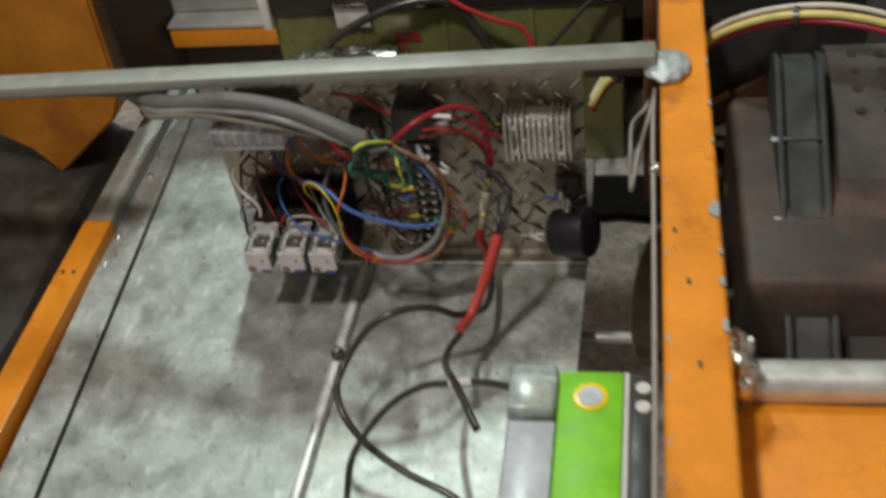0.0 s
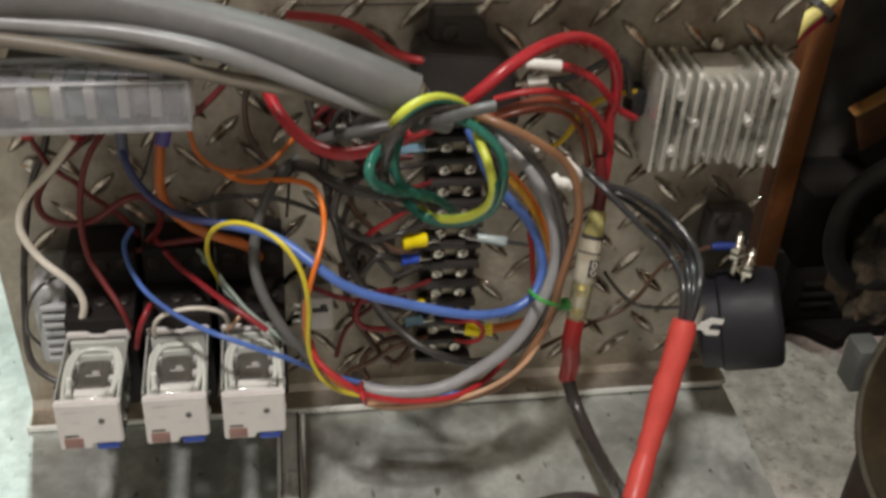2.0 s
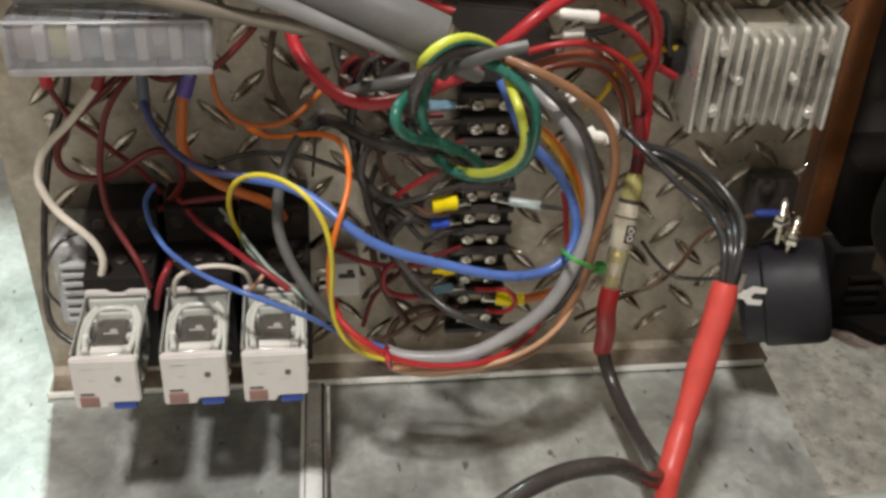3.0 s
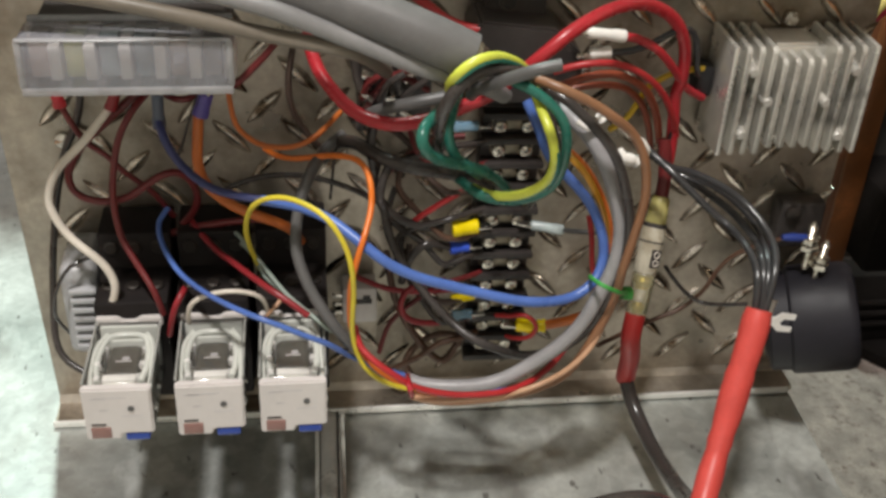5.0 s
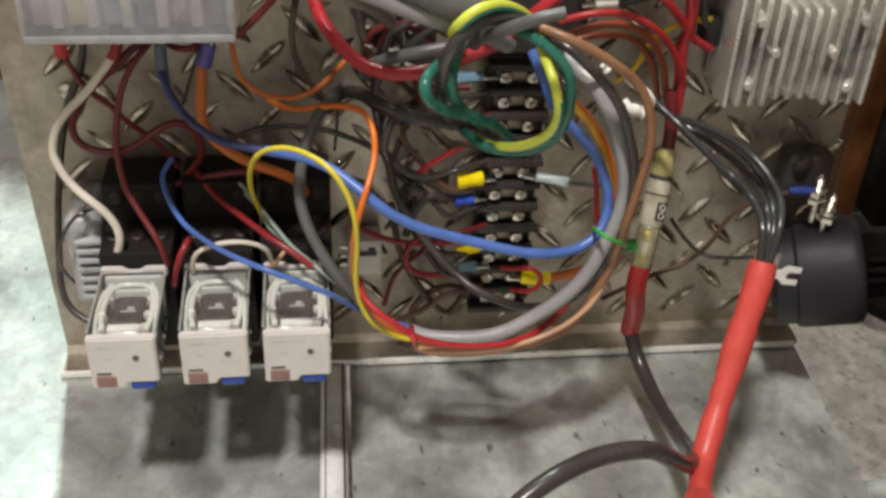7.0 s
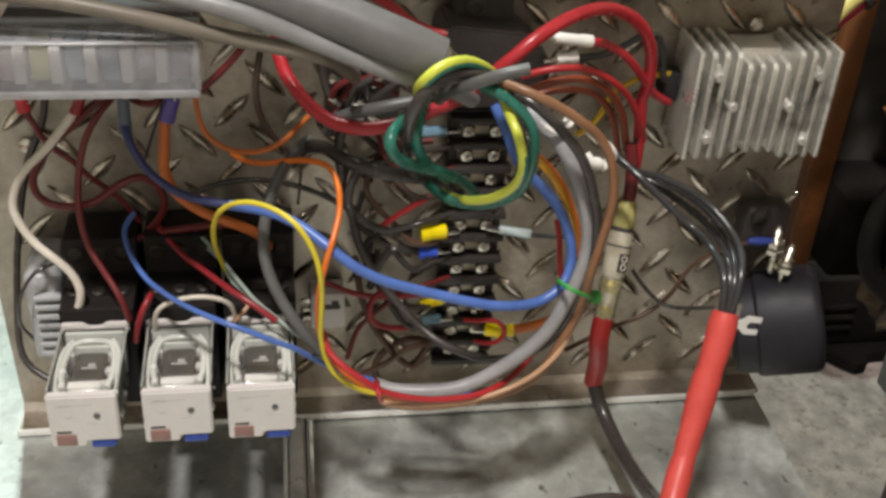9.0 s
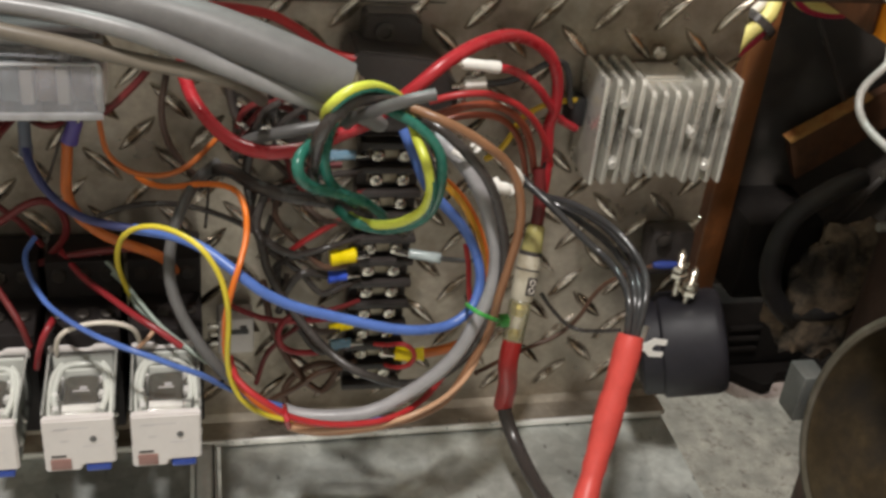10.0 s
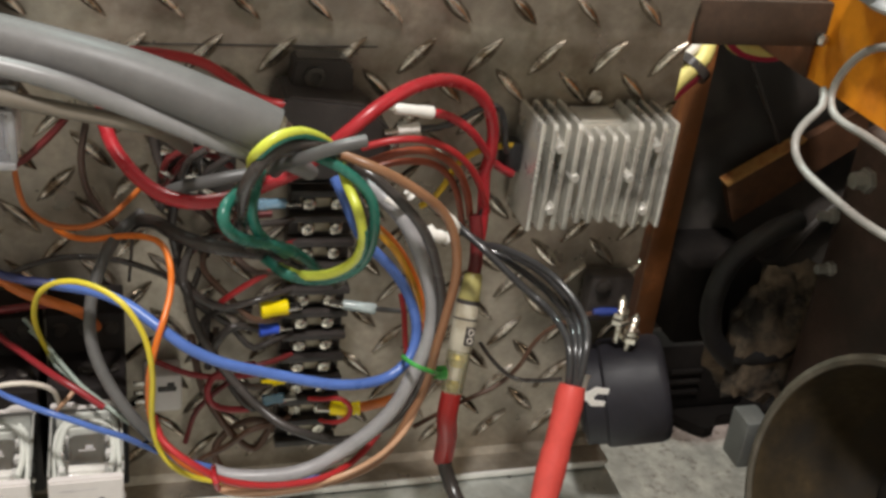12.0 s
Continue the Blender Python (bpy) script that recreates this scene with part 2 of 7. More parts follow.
def room():
    bm = bmesh.new()
    bmesh.ops.create_grid(bm, x_segments=120, y_segments=120, size=2.35)
    for v in bm.verts:
        v.co.z = GROUND_Z + 0.0015 * noise.noise(v.co * 9) 
    tagged(link_mesh("ground", bm, CONCRETE, smooth=True), "rough stained concrete workshop floor under the machine", "floor", kind="structure")
    # Unseen walls and ceiling, added close and pale to bounce light back.
    for nm, b in (("wall_north", (-2.35, 2.35, 2.35, 2.50, -0.28, 2.4)), ("wall_south", (-2.35, 2.35, -2.50, -2.35, -0.28, 2.4)),
                  ("wall_east", (2.35, 2.50, -2.50, 2.50, -0.28, 2.4)), ("wall_west", (-2.50, -2.35, -2.50, 2.50, -0.28, 2.4))):
        tagged(link_mesh(nm, boxed(*b), WALLPAINT), "unseen plain wall added to bounce light", "wall", kind="structure")
    tagged(link_mesh("ceiling", boxed(-2.50, 2.50, -2.50, 2.50, 2.4, 2.5), WALLPAINT), "unseen plain ceiling added to bounce light", "ceiling", kind="structure")


room()


# Dark brown of pits and lower plate; shade put into side plate and gusset.
PIT_SHADE_BROWN = material("pit_and_shade_brown", (0.055, 0.032, 0.02), 0.65, 0.0, vary=0.3, scale=25, stain=(0.03, 0.02, 0.015), stain_scale=20, bump=0.4)
# Brown-orange of the side wall, with the shade under the rail put in.
SHADED_BROWN_PAINT = material("shaded_brown_orange", (0.125, 0.039, 0.013), 0.55, 0.0, vary=0.28, scale=30, stain=(0.14, 0.055, 0.02), stain_scale=16, stain_at=(0.50, 0.75), bump=0.4)


# Brighter orange-brown for the wall's front edge, also darkened for its shade.
BROWN_EDGE = material("front_edge_orange", (0.20, 0.068, 0.018), 0.5, 0.0, vary=0.3, scale=40, stain=(0.14, 0.055, 0.02), stain_scale=26, stain_at=(0.46, 0.64))
DARK_FACE = material("dirt_and_shade_brown", (0.115, 0.040, 0.014), 0.6, 0.0, vary=0.3, scale=26, stain=(0.05, 0.025, 0.014), stain_scale=30, stain_at=(0.45, 0.65), bump=0.3)
# Near-black, without gloss, for the matting, beam and ribbed box.
FLAT_BLACK = material("flat_black", (0.012, 0.010, 0.009), 0.95, 0.0, vary=0.3, scale=30, bump=0.6, bump_scale=120, spec=0.1)
# Darker copy of the orange enamel; the post's dim light is in the colour.
SHADED_ORANGE = material("shaded_orange_paint", (0.50, 0.185, 0.014), 0.5, 0.0, vary=0.15, scale=14, stain=(0.30, 0.09, 0.012), stain_scale=10, stain_at=(0.48, 0.7), bump=0.2, bump_scale=100)


# ---- the machine's body: floor sheets, rails, bar ----
def floor_sheets():
    """Two galvanised sheets that meet in a folded seam."""
    f = lambda a, s, y: a + s * y
    bm = bmesh.new()
    y0, y1 = -0.45, 0.34
    prism(bm, [(f(-0.123, -0.056, y0), y0), (f(0.1195, 0.022, y0), y0), (f(0.1195, 0.022, y1), y1), (f(-0.123, -0.056, y1), y1)], "z", -0.003, 0.0)
    fl = link_mesh("floor", bm, ZINC)
    tagged(fl, "scuffed galvanised sheet steel floor of the machine", "floor", kind="structure")
    bm = bmesh.new()
    prism(bm, [(f(0.1210, 0.022, y0), y0), (f(0.323, 0.023, y0), y0), (f(0.323, 0.023, 0.0), 0.0), (0.323, y1), (f(0.1210, 0.022, y1), y1)], "z", -0.0035, -0.0005)
    part("sheet", bm, ZINC_LIGHT, fl, smooth=False)
    for a, b in ((-0.45, -0.141), (-0.123, 0.34)):
        bm = bmesh.new()
        crown = [(0.1085, 0.0002), (0.1088, 0.0012), (0.1100, 0.0022), (0.1120, 0.0029), (0.1140, 0.0031), (0.1160, 0.0028), (0.1178, 0.0019), (0.1190, 0.0002)]
        ends = [[bm.verts.new((f(x, 0.022, y), y, z)) for x, z in crown] for y in (a, b)]
        for i in range(len(crown) - 1):
            bm.faces.new((ends[0][i], ends[0][i + 1], ends[1][i + 1], ends[1][i]))
        bm.faces.new(list(reversed(ends[0])))
        bm.faces.new(ends[1])
        bmesh.ops.recalc_face_normals(bm, faces=bm.faces[:])
        part("seam_fold", bm, SEAM, fl, "bright folded sheet seam")
        for x, w in ((0.1106, 0.00018), (0.1180, 0.0004)):
            bm = bmesh.new()
            prism(bm, [(f(x - w, 0.022, a), a), (f(x + w, 0.022, a), a), (f(x + w, 0.022, b), b), (f(x - w, 0.022, b), b)], "z", 0.0010, 0.0029 if x < 0.115 else 0.0024)
            part("seam_crease", bm, GREASE, fl, "dark line along the seam crease", smooth=False)
    bm = rodded((0.111, -0.132, 0.0), (0.111, -0.132, 0.005), 0.0062, n=6, bevel=0.0008)
    bolt = part("bolt", bm, GREASE, fl, "greasy dark bolt")
    part("stud", rodded((0.111, -0.132, 0.005), (0.111, -0.132, 0.011), 0.0028, n=12, bevel=0.0006), CHROME, bolt, "bright stud end")
    part("tray", boxed(0.3240, 0.3725, 0.1180, 0.2630, -0.0035, -0.0004, 0.0006), ZINC_LIGHT, fl, "pale zinc battery tray edge")
    # zinc angle along the sheet's edge
    bm = bmesh.new()
    prism(bm, [(f(-0.1265, -0.056, y0), y0), (f(-0.1265, -0.056, y1), y1), (f(-0.160, -0.035, y1), y1), (f(-0.160, -0.035, y0), y0)], "z", -0.006, 0.002)
    an = link_mesh("edge_angle", bm, ZINC)
    tagged(an, "galvanised steel angle along the edge of the floor sheet", "angle strip", kind="structure")
    for y in (0.02, -0.02, 0.12):
        part("rivet", lathe(bmesh.new(), (-0.152, y, 0.002), (-0.152, y, 0.006), [(0, 0.004), (0.0015, 0.0036), (0.0028, 0.0015)], 12), CHROME, an)


SEAM = material("white_zinc_fold", (0.90, 0.90, 0.88), 0.36, 0.22, vary=0.1, scale=40, stain=(0.4, 0.4, 0.38), stain_scale=30, bump=0.1)
floor_sheets()


def left_rail():
    bm = boxed(-0.189, -0.1585, -0.62, 0.032, -0.055, 0.016, 0.002)
    rail = link_mesh("side_rail", bm, ORANGE, smooth=True)
    tagged(rail, "orange painted steel rail beside the floor sheets", "rail", kind="structure")
    part("bare_end", boxed(-0.188, -0.1595, 0.0325, 0.34, -0.055, 0.0155, 0.002), BARE, rail, "bare unpainted steel end")
    for x, y in ((-0.170, -0.045), (-0.181, -0.045)):
        part("hole", rodded((x, y, 0.0155), (x, y, 0.0166), 0.0022, n=12), GREASE, rail)


left_rail()


def left_post():
    """Orange corner post with dim front and deep shaded side put into its colours, and the cross member with a grey
    plate behind.
    """
    bm = bmesh.new()
    prism(bm, [(-0.42, 0.34), (-0.168, 0.34), (-0.178, 0.080), (-0.195, 0.045), (-0.285, -0.030), (-0.310, 0.005), (-0.42, 0.080)], "y", 0.165, 0.262)
    bmesh.ops.bevel(bm, geom=bm.edges[:], offset=0.003, segments=2, affect="EDGES")
    post = link_mesh("corner_post", bm, SHADED_ORANGE, smooth=True)
    tagged(post, "orange steel corner post with a slanted foot, its dim light painted in", "post", kind="structure")
    # side of the post: its shade put into a dark brown plate
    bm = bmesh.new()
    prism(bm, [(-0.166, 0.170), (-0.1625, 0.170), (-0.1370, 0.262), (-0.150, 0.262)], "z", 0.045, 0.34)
    part("side_plate", bm, PIT_SHADE_BROWN, post, "side face of the post, shade painted dark brown", smooth=False)
    cm = link_mesh("cross_member", boxed(-0.1360, 0.012, 0.235, 0.262, 0.0885, 0.1125, 0.002), ORANGE, smooth=True)
    tagged(cm, "narrow orange cross member behind the battery", "cross member", kind="structure")
    part("lip", boxed(-0.1360, 0.012, 0.233, 0.262, 0.1130, 0.1170, 0.001), ZINC_EDGE, cm, "bright bare steel lip")
    pl = link_mesh("rear_plate", boxed(-0.1440, 0.372, 0.264, 0.270, 0.0885, 0.24, 0.001), BARE)
    tagged(pl, "dull grey steel plate behind the battery", "panel", kind="structure")
    part("lower_plate", boxed(-0.1440, 0.372, 0.2655, 0.2700, -0.0030, 0.0880, 0.001), PIT_SHADE_BROWN, pl, "dark brown lower plate")


left_post()


def cross_bar():
    """Flat bar welded across the opening, with the zinc-sprayed weld on the rail."""
    m = Matrix.Translation((0, -0.029, 0.225)) @ Matrix.Rotation(-math.atan(0.021), 4, "Y") @ Matrix.Rotation(math.atan(0.007), 4, "Z")
    b = link_mesh("cross_bar", boxed(-0.60, 0.384, -0.011, 0.011, -0.005, 0.005, 0.0012, m=m), BARE, smooth=True)
    tagged(b, "flat bare steel bar welded across the opening", "bar", kind="structure")
    bm = bmesh.new()
    bmesh.ops.create_icosphere(bm, subdivisions=4, radius=1.0)
    for v in bm.verts:
        k = 1 + 0.16 * noise.noise(v.co * 2.3)
        v.co = Vector((0.392 + 0.017 * v.co.x * k, -0.031 + 0.021 * v.co.y * k, 0.2250 + 0.0062 * v.co.z * k))
    part("weld", bm, WELD, b, "grey zinc-sprayed weld")


cross_bar()


def right_rail():
    f = lambda a, s, y: a + s * y
    bm = bmesh.new()
    y0, y1 = -0.75, 0.262
    n = 90
    random.seed(5)
    tl, tr = [], []
    for i in range(n + 1):
        y = y0 + (y1 - y0) * i / n
        tl.append((f(0.387, -0.006, y), y))
        tr.append((f(0.423, -0.012, y) + 0.0008 * noise.noise(Vector((y * 40, 0, 3))), y))
    rows = []
    for (xa, ya), (xb, yb) in zip(tl, tr):
        rows.append([bm.verts.new(c) for c in ((xa, ya, 0.180), (xa, ya, 0.2195), (xa + 0.0022, ya, 0.2215), (xb - 0.0022, yb, 0.2205), (xb, yb, 0.2185), (xb, yb, 0.180))])
    for a, b in zip(rows, rows[1:]):
        for i in range(6):
            bm.faces.new((a[i], a[(i + 1) % 6], b[(i + 1) % 6], b[i]))
    bm.faces.new(list(reversed(rows[0])))
    bm.faces.new(rows[-1])
    bmesh.ops.recalc_face_normals(bm, faces=bm.faces[:])
    r = link_mesh("top_rail", bm, ORANGE, smooth=True)
    tagged(r, "chipped orange painted box-section steel rail", "rail", kind="structure")
    # chips down to bare metal along the outer edge
    random.seed(11)
    for y, w, ln in ((-0.195, 0.005, 0.016), (-0.075, 0.002, 0.007), (-0.262, 0.003, 0.010), (-0.235, 0.0022, 0.006), (-0.300, 0.003, 0.012), (-0.12, 0.0016, 0.005), (-0.02, 0.0015, 0.008)):
        bm = bmesh.new()
        cx = f(0.423, -0.012, y) - w * 0.55
        vs = []
        for i in range(9):
            a = 2 * math.pi * i / 9
            k = random.uniform(0.7, 1.2)
            vs.append((cx + w * math.cos(a) * k, y + ln * 0.5 * math.sin(a) * k))
        prism(bm, [(min(px_, f(0.423, -0.012, y) - 0.0005), py_) for px_, py_ in vs], "z", 0.2190, 0.2219)
        part("chip", bm, BARE, r, "paint chipped to bare steel", smooth=False)
    flakes = random.Random(9)
    for k in range(10):
        y = -0.10 - 0.035 * k + flakes.uniform(-0.008, 0.008)
        w, ln = flakes.uniform(0.0004, 0.0010), flakes.uniform(0.0015, 0.004)
        x = f(0.387, -0.006, y) + 0.0022
        part("chip", boxed(x - w, x + w, y - ln, y + ln, 0.2206, 0.2218, 0.0003), BARE, r, smooth=False)
    for k in range(9):
        x, y = flakes.uniform(0.392, 0.419), flakes.uniform(-0.55, 0.0)
        s = flakes.uniform(0.0003, 0.0006)
        part("pit", boxed(x - s, x + s, y - s * 1.5, y + s * 1.5, 0.2200, 0.2215, 0.0002), PIT_SHADE_BROWN, r, smooth=False)
    for x, y in ((0.404, -0.262), (0.396, -0.215), (0.409, -0.33)):
        part("scratch", boxed(x - 0.0012, x + 0.0012, y - 0.0025, y + 0.0025, 0.2205, 0.2218, 0.0004), GREASE, r)
    # brown side wall that carries the rail, its shade put into the paint
    up = link_mesh("rail_side_wall", boxed(0.3735, 0.3850, 0.0800, 0.2630, -0.0030, 0.1795, 0.0015), SHADED_BROWN_PAINT, smooth=True)
    tagged(up, "brown-orange steel side wall under the top rail, its shade painted in", "side wall", kind="structure")
    part("head", boxed(0.3735, 0.3850, 0.0800, 0.2630, 0.1800, 0.2190, 0.001), SHADED_BROWN_PAINT, up, "brown upper flange")
    part("front_edge", boxed(0.3733, 0.3862, 0.0772, 0.0798, -0.0030, 0.1795, 0.0008), BROWN_EDGE, up, "brighter orange front edge")
    # thin sheet over the orange face: dirt and shade put into its brown
    part("inner_face", boxed(0.3848, 0.3869, 0.0060, 0.2610, 0.1802, 0.2185, 0.0006), DARK_FACE, r, "inner face darkened by dirt and painted-in shade")
    # gusset: orange steel with its shade put into a dark brown
    web = link_mesh("rail_web", boxed(0.3278, 0.3858, -0.0005, 0.0030, 0.1955, 0.2135, 0.0008), PIT_SHADE_BROWN, smooth=True)
    tagged(web, "dark brown gusset between panel and rail, its shade painted in", "gusset", kind="structure")
    part("gusset_bolt", lathe(bmesh.new(), (0.3832, -0.0004, 0.1990), (0.3832, -0.0045, 0.1990), [(0, 0.0026), (0.0024, 0.0026), (0.0040, 0.0012)], 12), CHROME, web, "small bright bolt")


right_rail()


# ---- the tread-plate panel ----
# Near-white for the foot's cut edge; the glint along it is in the colour.
FOOT_EDGE = material("glint_on_cut_edge", (0.88, 0.87, 0.83), 0.34, 0.45, vary=0.08, scale=60, stain=(0.5, 0.48, 0.44), stain_scale=40, stain_at=(0.62, 0.8))
WORN_BAR = material("worn_bright_bars", (0.74, 0.68, 0.60), 0.22, 0.92, vary=0.25, scale=90, stain=(0.17, 0.125, 0.085), stain_scale=75, stain_at=(0.45, 0.58), bump=0.25, bump_scale=260)
GRIME = material("caked_grime", (0.115, 0.088, 0.062), 0.6, 0.2, vary=0.3, scale=120, stain=(0.27, 0.23, 0.18), stain_scale=110, stain_at=(0.46, 0.60))

def tread_panel():
    """Upright aluminium tread plate: foot flange, bent top, raised lens-shaped bars set both ways."""
    W, H = 0.3235, 0.1985
    lean = lambda z: -0.028 * z
    bm = bmesh.new()
    prof = [(-0.0135, 0.0032), (-0.0135, 0.0008), (0.0022, 0.0008), (0.0022, H + 0.0010), (0.0016, H + 0.0050), (-0.0030, H + 0.0215), (-0.0052, H + 0.0215), (-0.0006, H + 0.0048), (0.0, H + 0.0006), (0.0, 0.0060), (-0.0025, 0.0032)]
    a = [bm.verts.new((lean(z), y, z)) for y, z in prof]
    b = [bm.verts.new((W + 0.002 * (z > 0.02), y, z)) for y, z in prof]
    n = len(prof)
    for i in range(n):
        bm.faces.new((a[i], a[(i + 1) % n], b[(i + 1) % n], b[i]))
    bm.faces.new(list(reversed(a)))
    bm.faces.new(b)
    bmesh.ops.recalc_face_normals(bm, faces=bm.faces[:])

    grime = random.Random(21)

    def bar(c, u, v, nrm):
        """One raised lens: c centre, u along, v across, nrm out of the plate."""
        L, Wd, hgt = 0.0096, 0.0020, 0.0016
        rim = []
        for i in range(10):
            s = -1 + 2 * i / 9
            w = Wd * (1 - s * s) + 0.0001
            rim.append((s * L, w))
        outline = rim + [(s, -w) for s, w in reversed(rim)]
        m = len(outline)
        rings = [[bm.verts.new(c + u * s * a + v * w * b + nrm * h) for s, w in outline] for a, b, h in ((1.0, 1.0, -0.0003), (0.97, 0.74, hgt * 0.40), (0.93, 0.42, hgt * 0.80), (0.86, 0.10, hgt))]
        for lo, hi in zip(rings, rings[1:]):
            for i in range(m):
                bm.faces.new((lo[i], lo[(i + 1) % m], hi[(i + 1) % m], hi[i])).material_index = 2
        bm.faces.new(rings[-1]).material_index = 2
        if grime.random() < 0.75:
            du, dv = grime.uniform(-0.0006, 0.0006), grime.uniform(-0.0007, 0.0007)
            k = grime.uniform(0.9, 1.10)
            f = bm.faces.new([bm.verts.new(c + u * (s * k + du) + v * (w * 1.15 + (0.00025 if w > 0 else -0.00035) + dv) + nrm * 0.00012) for s, w in outline])
            f.material_index = 1

    r2 = 0.7071
    out, up = Vector((0, -1, 0)), Vector((0, 0, 1))
    for j in range(0, 8):
        for i in range(0, 13):
            x, z = 0.319 - 0.02515 * i, 0.0195 + 0.02435 * j
            if 0.006 < x < 0.3245 and z < H - 0.003:
                bar(Vector((x, 0, z)), Vector((r2, 0, r2)), Vector((-r2, 0, r2)), out)
            x, z = x - 0.01257, z + 0.01217
            if 0.006 < x < 0.3245 and z < H - 0.008:
                bar(Vector((x, 0, z)), Vector((-r2, 0, r2)), Vector((-r2, 0, -r2)), out)
    # one row of bars on the slanted top strip
    back, sl = Vector((0, -0.265, 0.964)), Vector((0, -0.964, -0.265))
    for i in range(0, 13):
        x = 0.319 - 0.01257 - 0.02515 * i
        if x > 0.012:
            bar(Vector((x, -0.0021, H + 0.0102)), (Vector((-r2, 0, 0)) + back * r2).normalized(), (Vector((-r2, 0, 0)) - back * r2).normalized(), sl)
    bmesh.ops.recalc_face_normals(bm, faces=bm.faces[:])
    p = link_mesh("tread_plate_panel", bm, PLATE, smooth=True)
    p.data.materials.append(GRIME)
    p.data.materials.append(WORN_BAR)
    tagged(p, "upright aluminium tread plate panel carrying electrical parts", "panel")
    part("foot_edge", boxed(-0.001, W - 0.002, -0.0152, -0.0136, 0.0004, 0.0036, 0.0007), FOOT_EDGE, p, "bright cut edge of the foot")
    for x, z in ((0.0185, 0.1285), (0.0165, 0.052)):
        part("rivet", lathe(bmesh.new(), (x, 0.0, z), (x, -0.004, z), [(0, 0.0034), (0.0014, 0.0031), (0.0026, 0.0014)], 14), CHROME, p)
    part("scored_line", boxed(0.118, 0.204, -0.0004, 0.0, 0.1925, 0.1931, 0.0001), GREASE, p, "thin dark line across the panel")
    return p


tread_panel()


def plastic(name, c, rough=0.38):
    return material(name, c, rough, 0.0, vary=0.10, scale=60, bump=0.06, bump_scale=500, rough_vary=0.08, stain=tuple(0.55 * v + 0.02 for v in c), stain_scale=45, stain_at=(0.60, 0.85))


W_GREY = plastic("grey_pvc", (0.130, 0.125, 0.123), 0.50)
W_GREYD = plastic("mid_grey_pvc", (0.095, 0.092, 0.09), 0.36)
W_GREYL = plastic("pale_lavender_grey_pvc", (0.29, 0.28, 0.285), 0.36)
W_TAUPE = plastic("taupe_pvc", (0.17, 0.145, 0.115), 0.45)
W_GREYM = plastic("light_grey_pvc", (0.225, 0.22, 0.22), 0.36)
W_RUSTOR = plastic("dull_orange_pvc", (0.50, 0.13, 0.025), 0.4)
W_MUSTARD = plastic("mustard_pvc", (0.62, 0.40, 0.02), 0.38)
W_TEAL = plastic("teal_green_pvc", (0.022, 0.135, 0.098), 0.27)
W_YELLOW = plastic("yellow_pvc", (0.64, 0.52, 0.04), 0.35)
W_ORANGE = plastic("orange_pvc", (0.72, 0.17, 0.02), 0.36)
W_AMBER = plastic("amber_pvc", (0.60, 0.28, 0.02), 0.36)
W_RED = plastic("red_pvc", (0.39, 0.022, 0.030), 0.27)
W_RED2 = plastic("crimson_pvc", (0.40, 0.022, 0.025), 0.36)
W_DRED = plastic("dark_red_pvc", (0.13, 0.014, 0.015), 0.4)
W_DCRIM = plastic("dark_crimson_pvc", (0.24, 0.016, 0.022), 0.36)
W_RUST = plastic("rust_brown_pvc", (0.25, 0.055, 0.025), 0.4)
W_SLEEVE = plastic("red_heat_shrink", (0.54, 0.062, 0.050), 0.40)
W_NAVY = plastic("dark_blue_pvc", (0.035, 0.042, 0.125), 0.38)
W_BLUE = plastic("bright_blue_pvc", (0.080, 0.155, 0.45), 0.34)
W_WHITE = plastic("cream_pvc", (0.66, 0.60, 0.52), 0.4)
W_BLACK = plastic("black_pvc", (0.044, 0.037, 0.034), 0.24)
W_BLACKG = plastic("glossy_black_pvc", (0.034, 0.033, 0.034), 0.20)
W_BROWNBLK = plastic("black_brown_pvc", (0.05, 0.03, 0.022), 0.4)
W_BROWN = plastic("brown_pvc", (0.23, 0.11, 0.055), 0.38)
W_DKBROWN = plastic("dark_brown_pvc", (0.09, 0.045, 0.028), 0.4)
W_TAN = plastic("tan_pvc", (0.48, 0.28, 0.17), 0.36)
W_SAGE = plastic("sage_pvc", (0.28, 0.33, 0.29), 0.4)
C_YELLOW = plastic("yellow_crimp_sleeve", (0.85, 0.66, 0.0), 0.3)
C_BLUE = plastic("blue_crimp_sleeve", (0.03, 0.08, 0.50), 0.3)
C_GREEN = plastic("green_cable_tie", (0.05, 0.30, 0.055), 0.35)
RELAY_BLUE = plastic("blue_lever", (0.022, 0.055, 0.30), 0.35)
RELAY_RED = plastic("brown_window", (0.27, 0.145, 0.125), 0.4)
INK = plastic("pale_ink", (0.54, 0.51, 0.51), 0.5)
DARK_INK = plastic("dark_ink", (0.045, 0.038, 0.036), 0.5)
COIL = material("taped_relay_coil", (0.072, 0.062, 0.047), 0.4, 0.0, vary=0.2, scale=80, bump=0.2)
OLIVE = material("olive_battery_case", (0.16, 0.165, 0.055), 0.35, 0.0, vary=0.14, scale=14, stain=(0.09, 0.085, 0.04), stain_scale=16, bump=0.1, spec=0.5)


W_YG = plastic("lemon_earth_pvc", (0.56, 0.60, 0.07), 0.30)


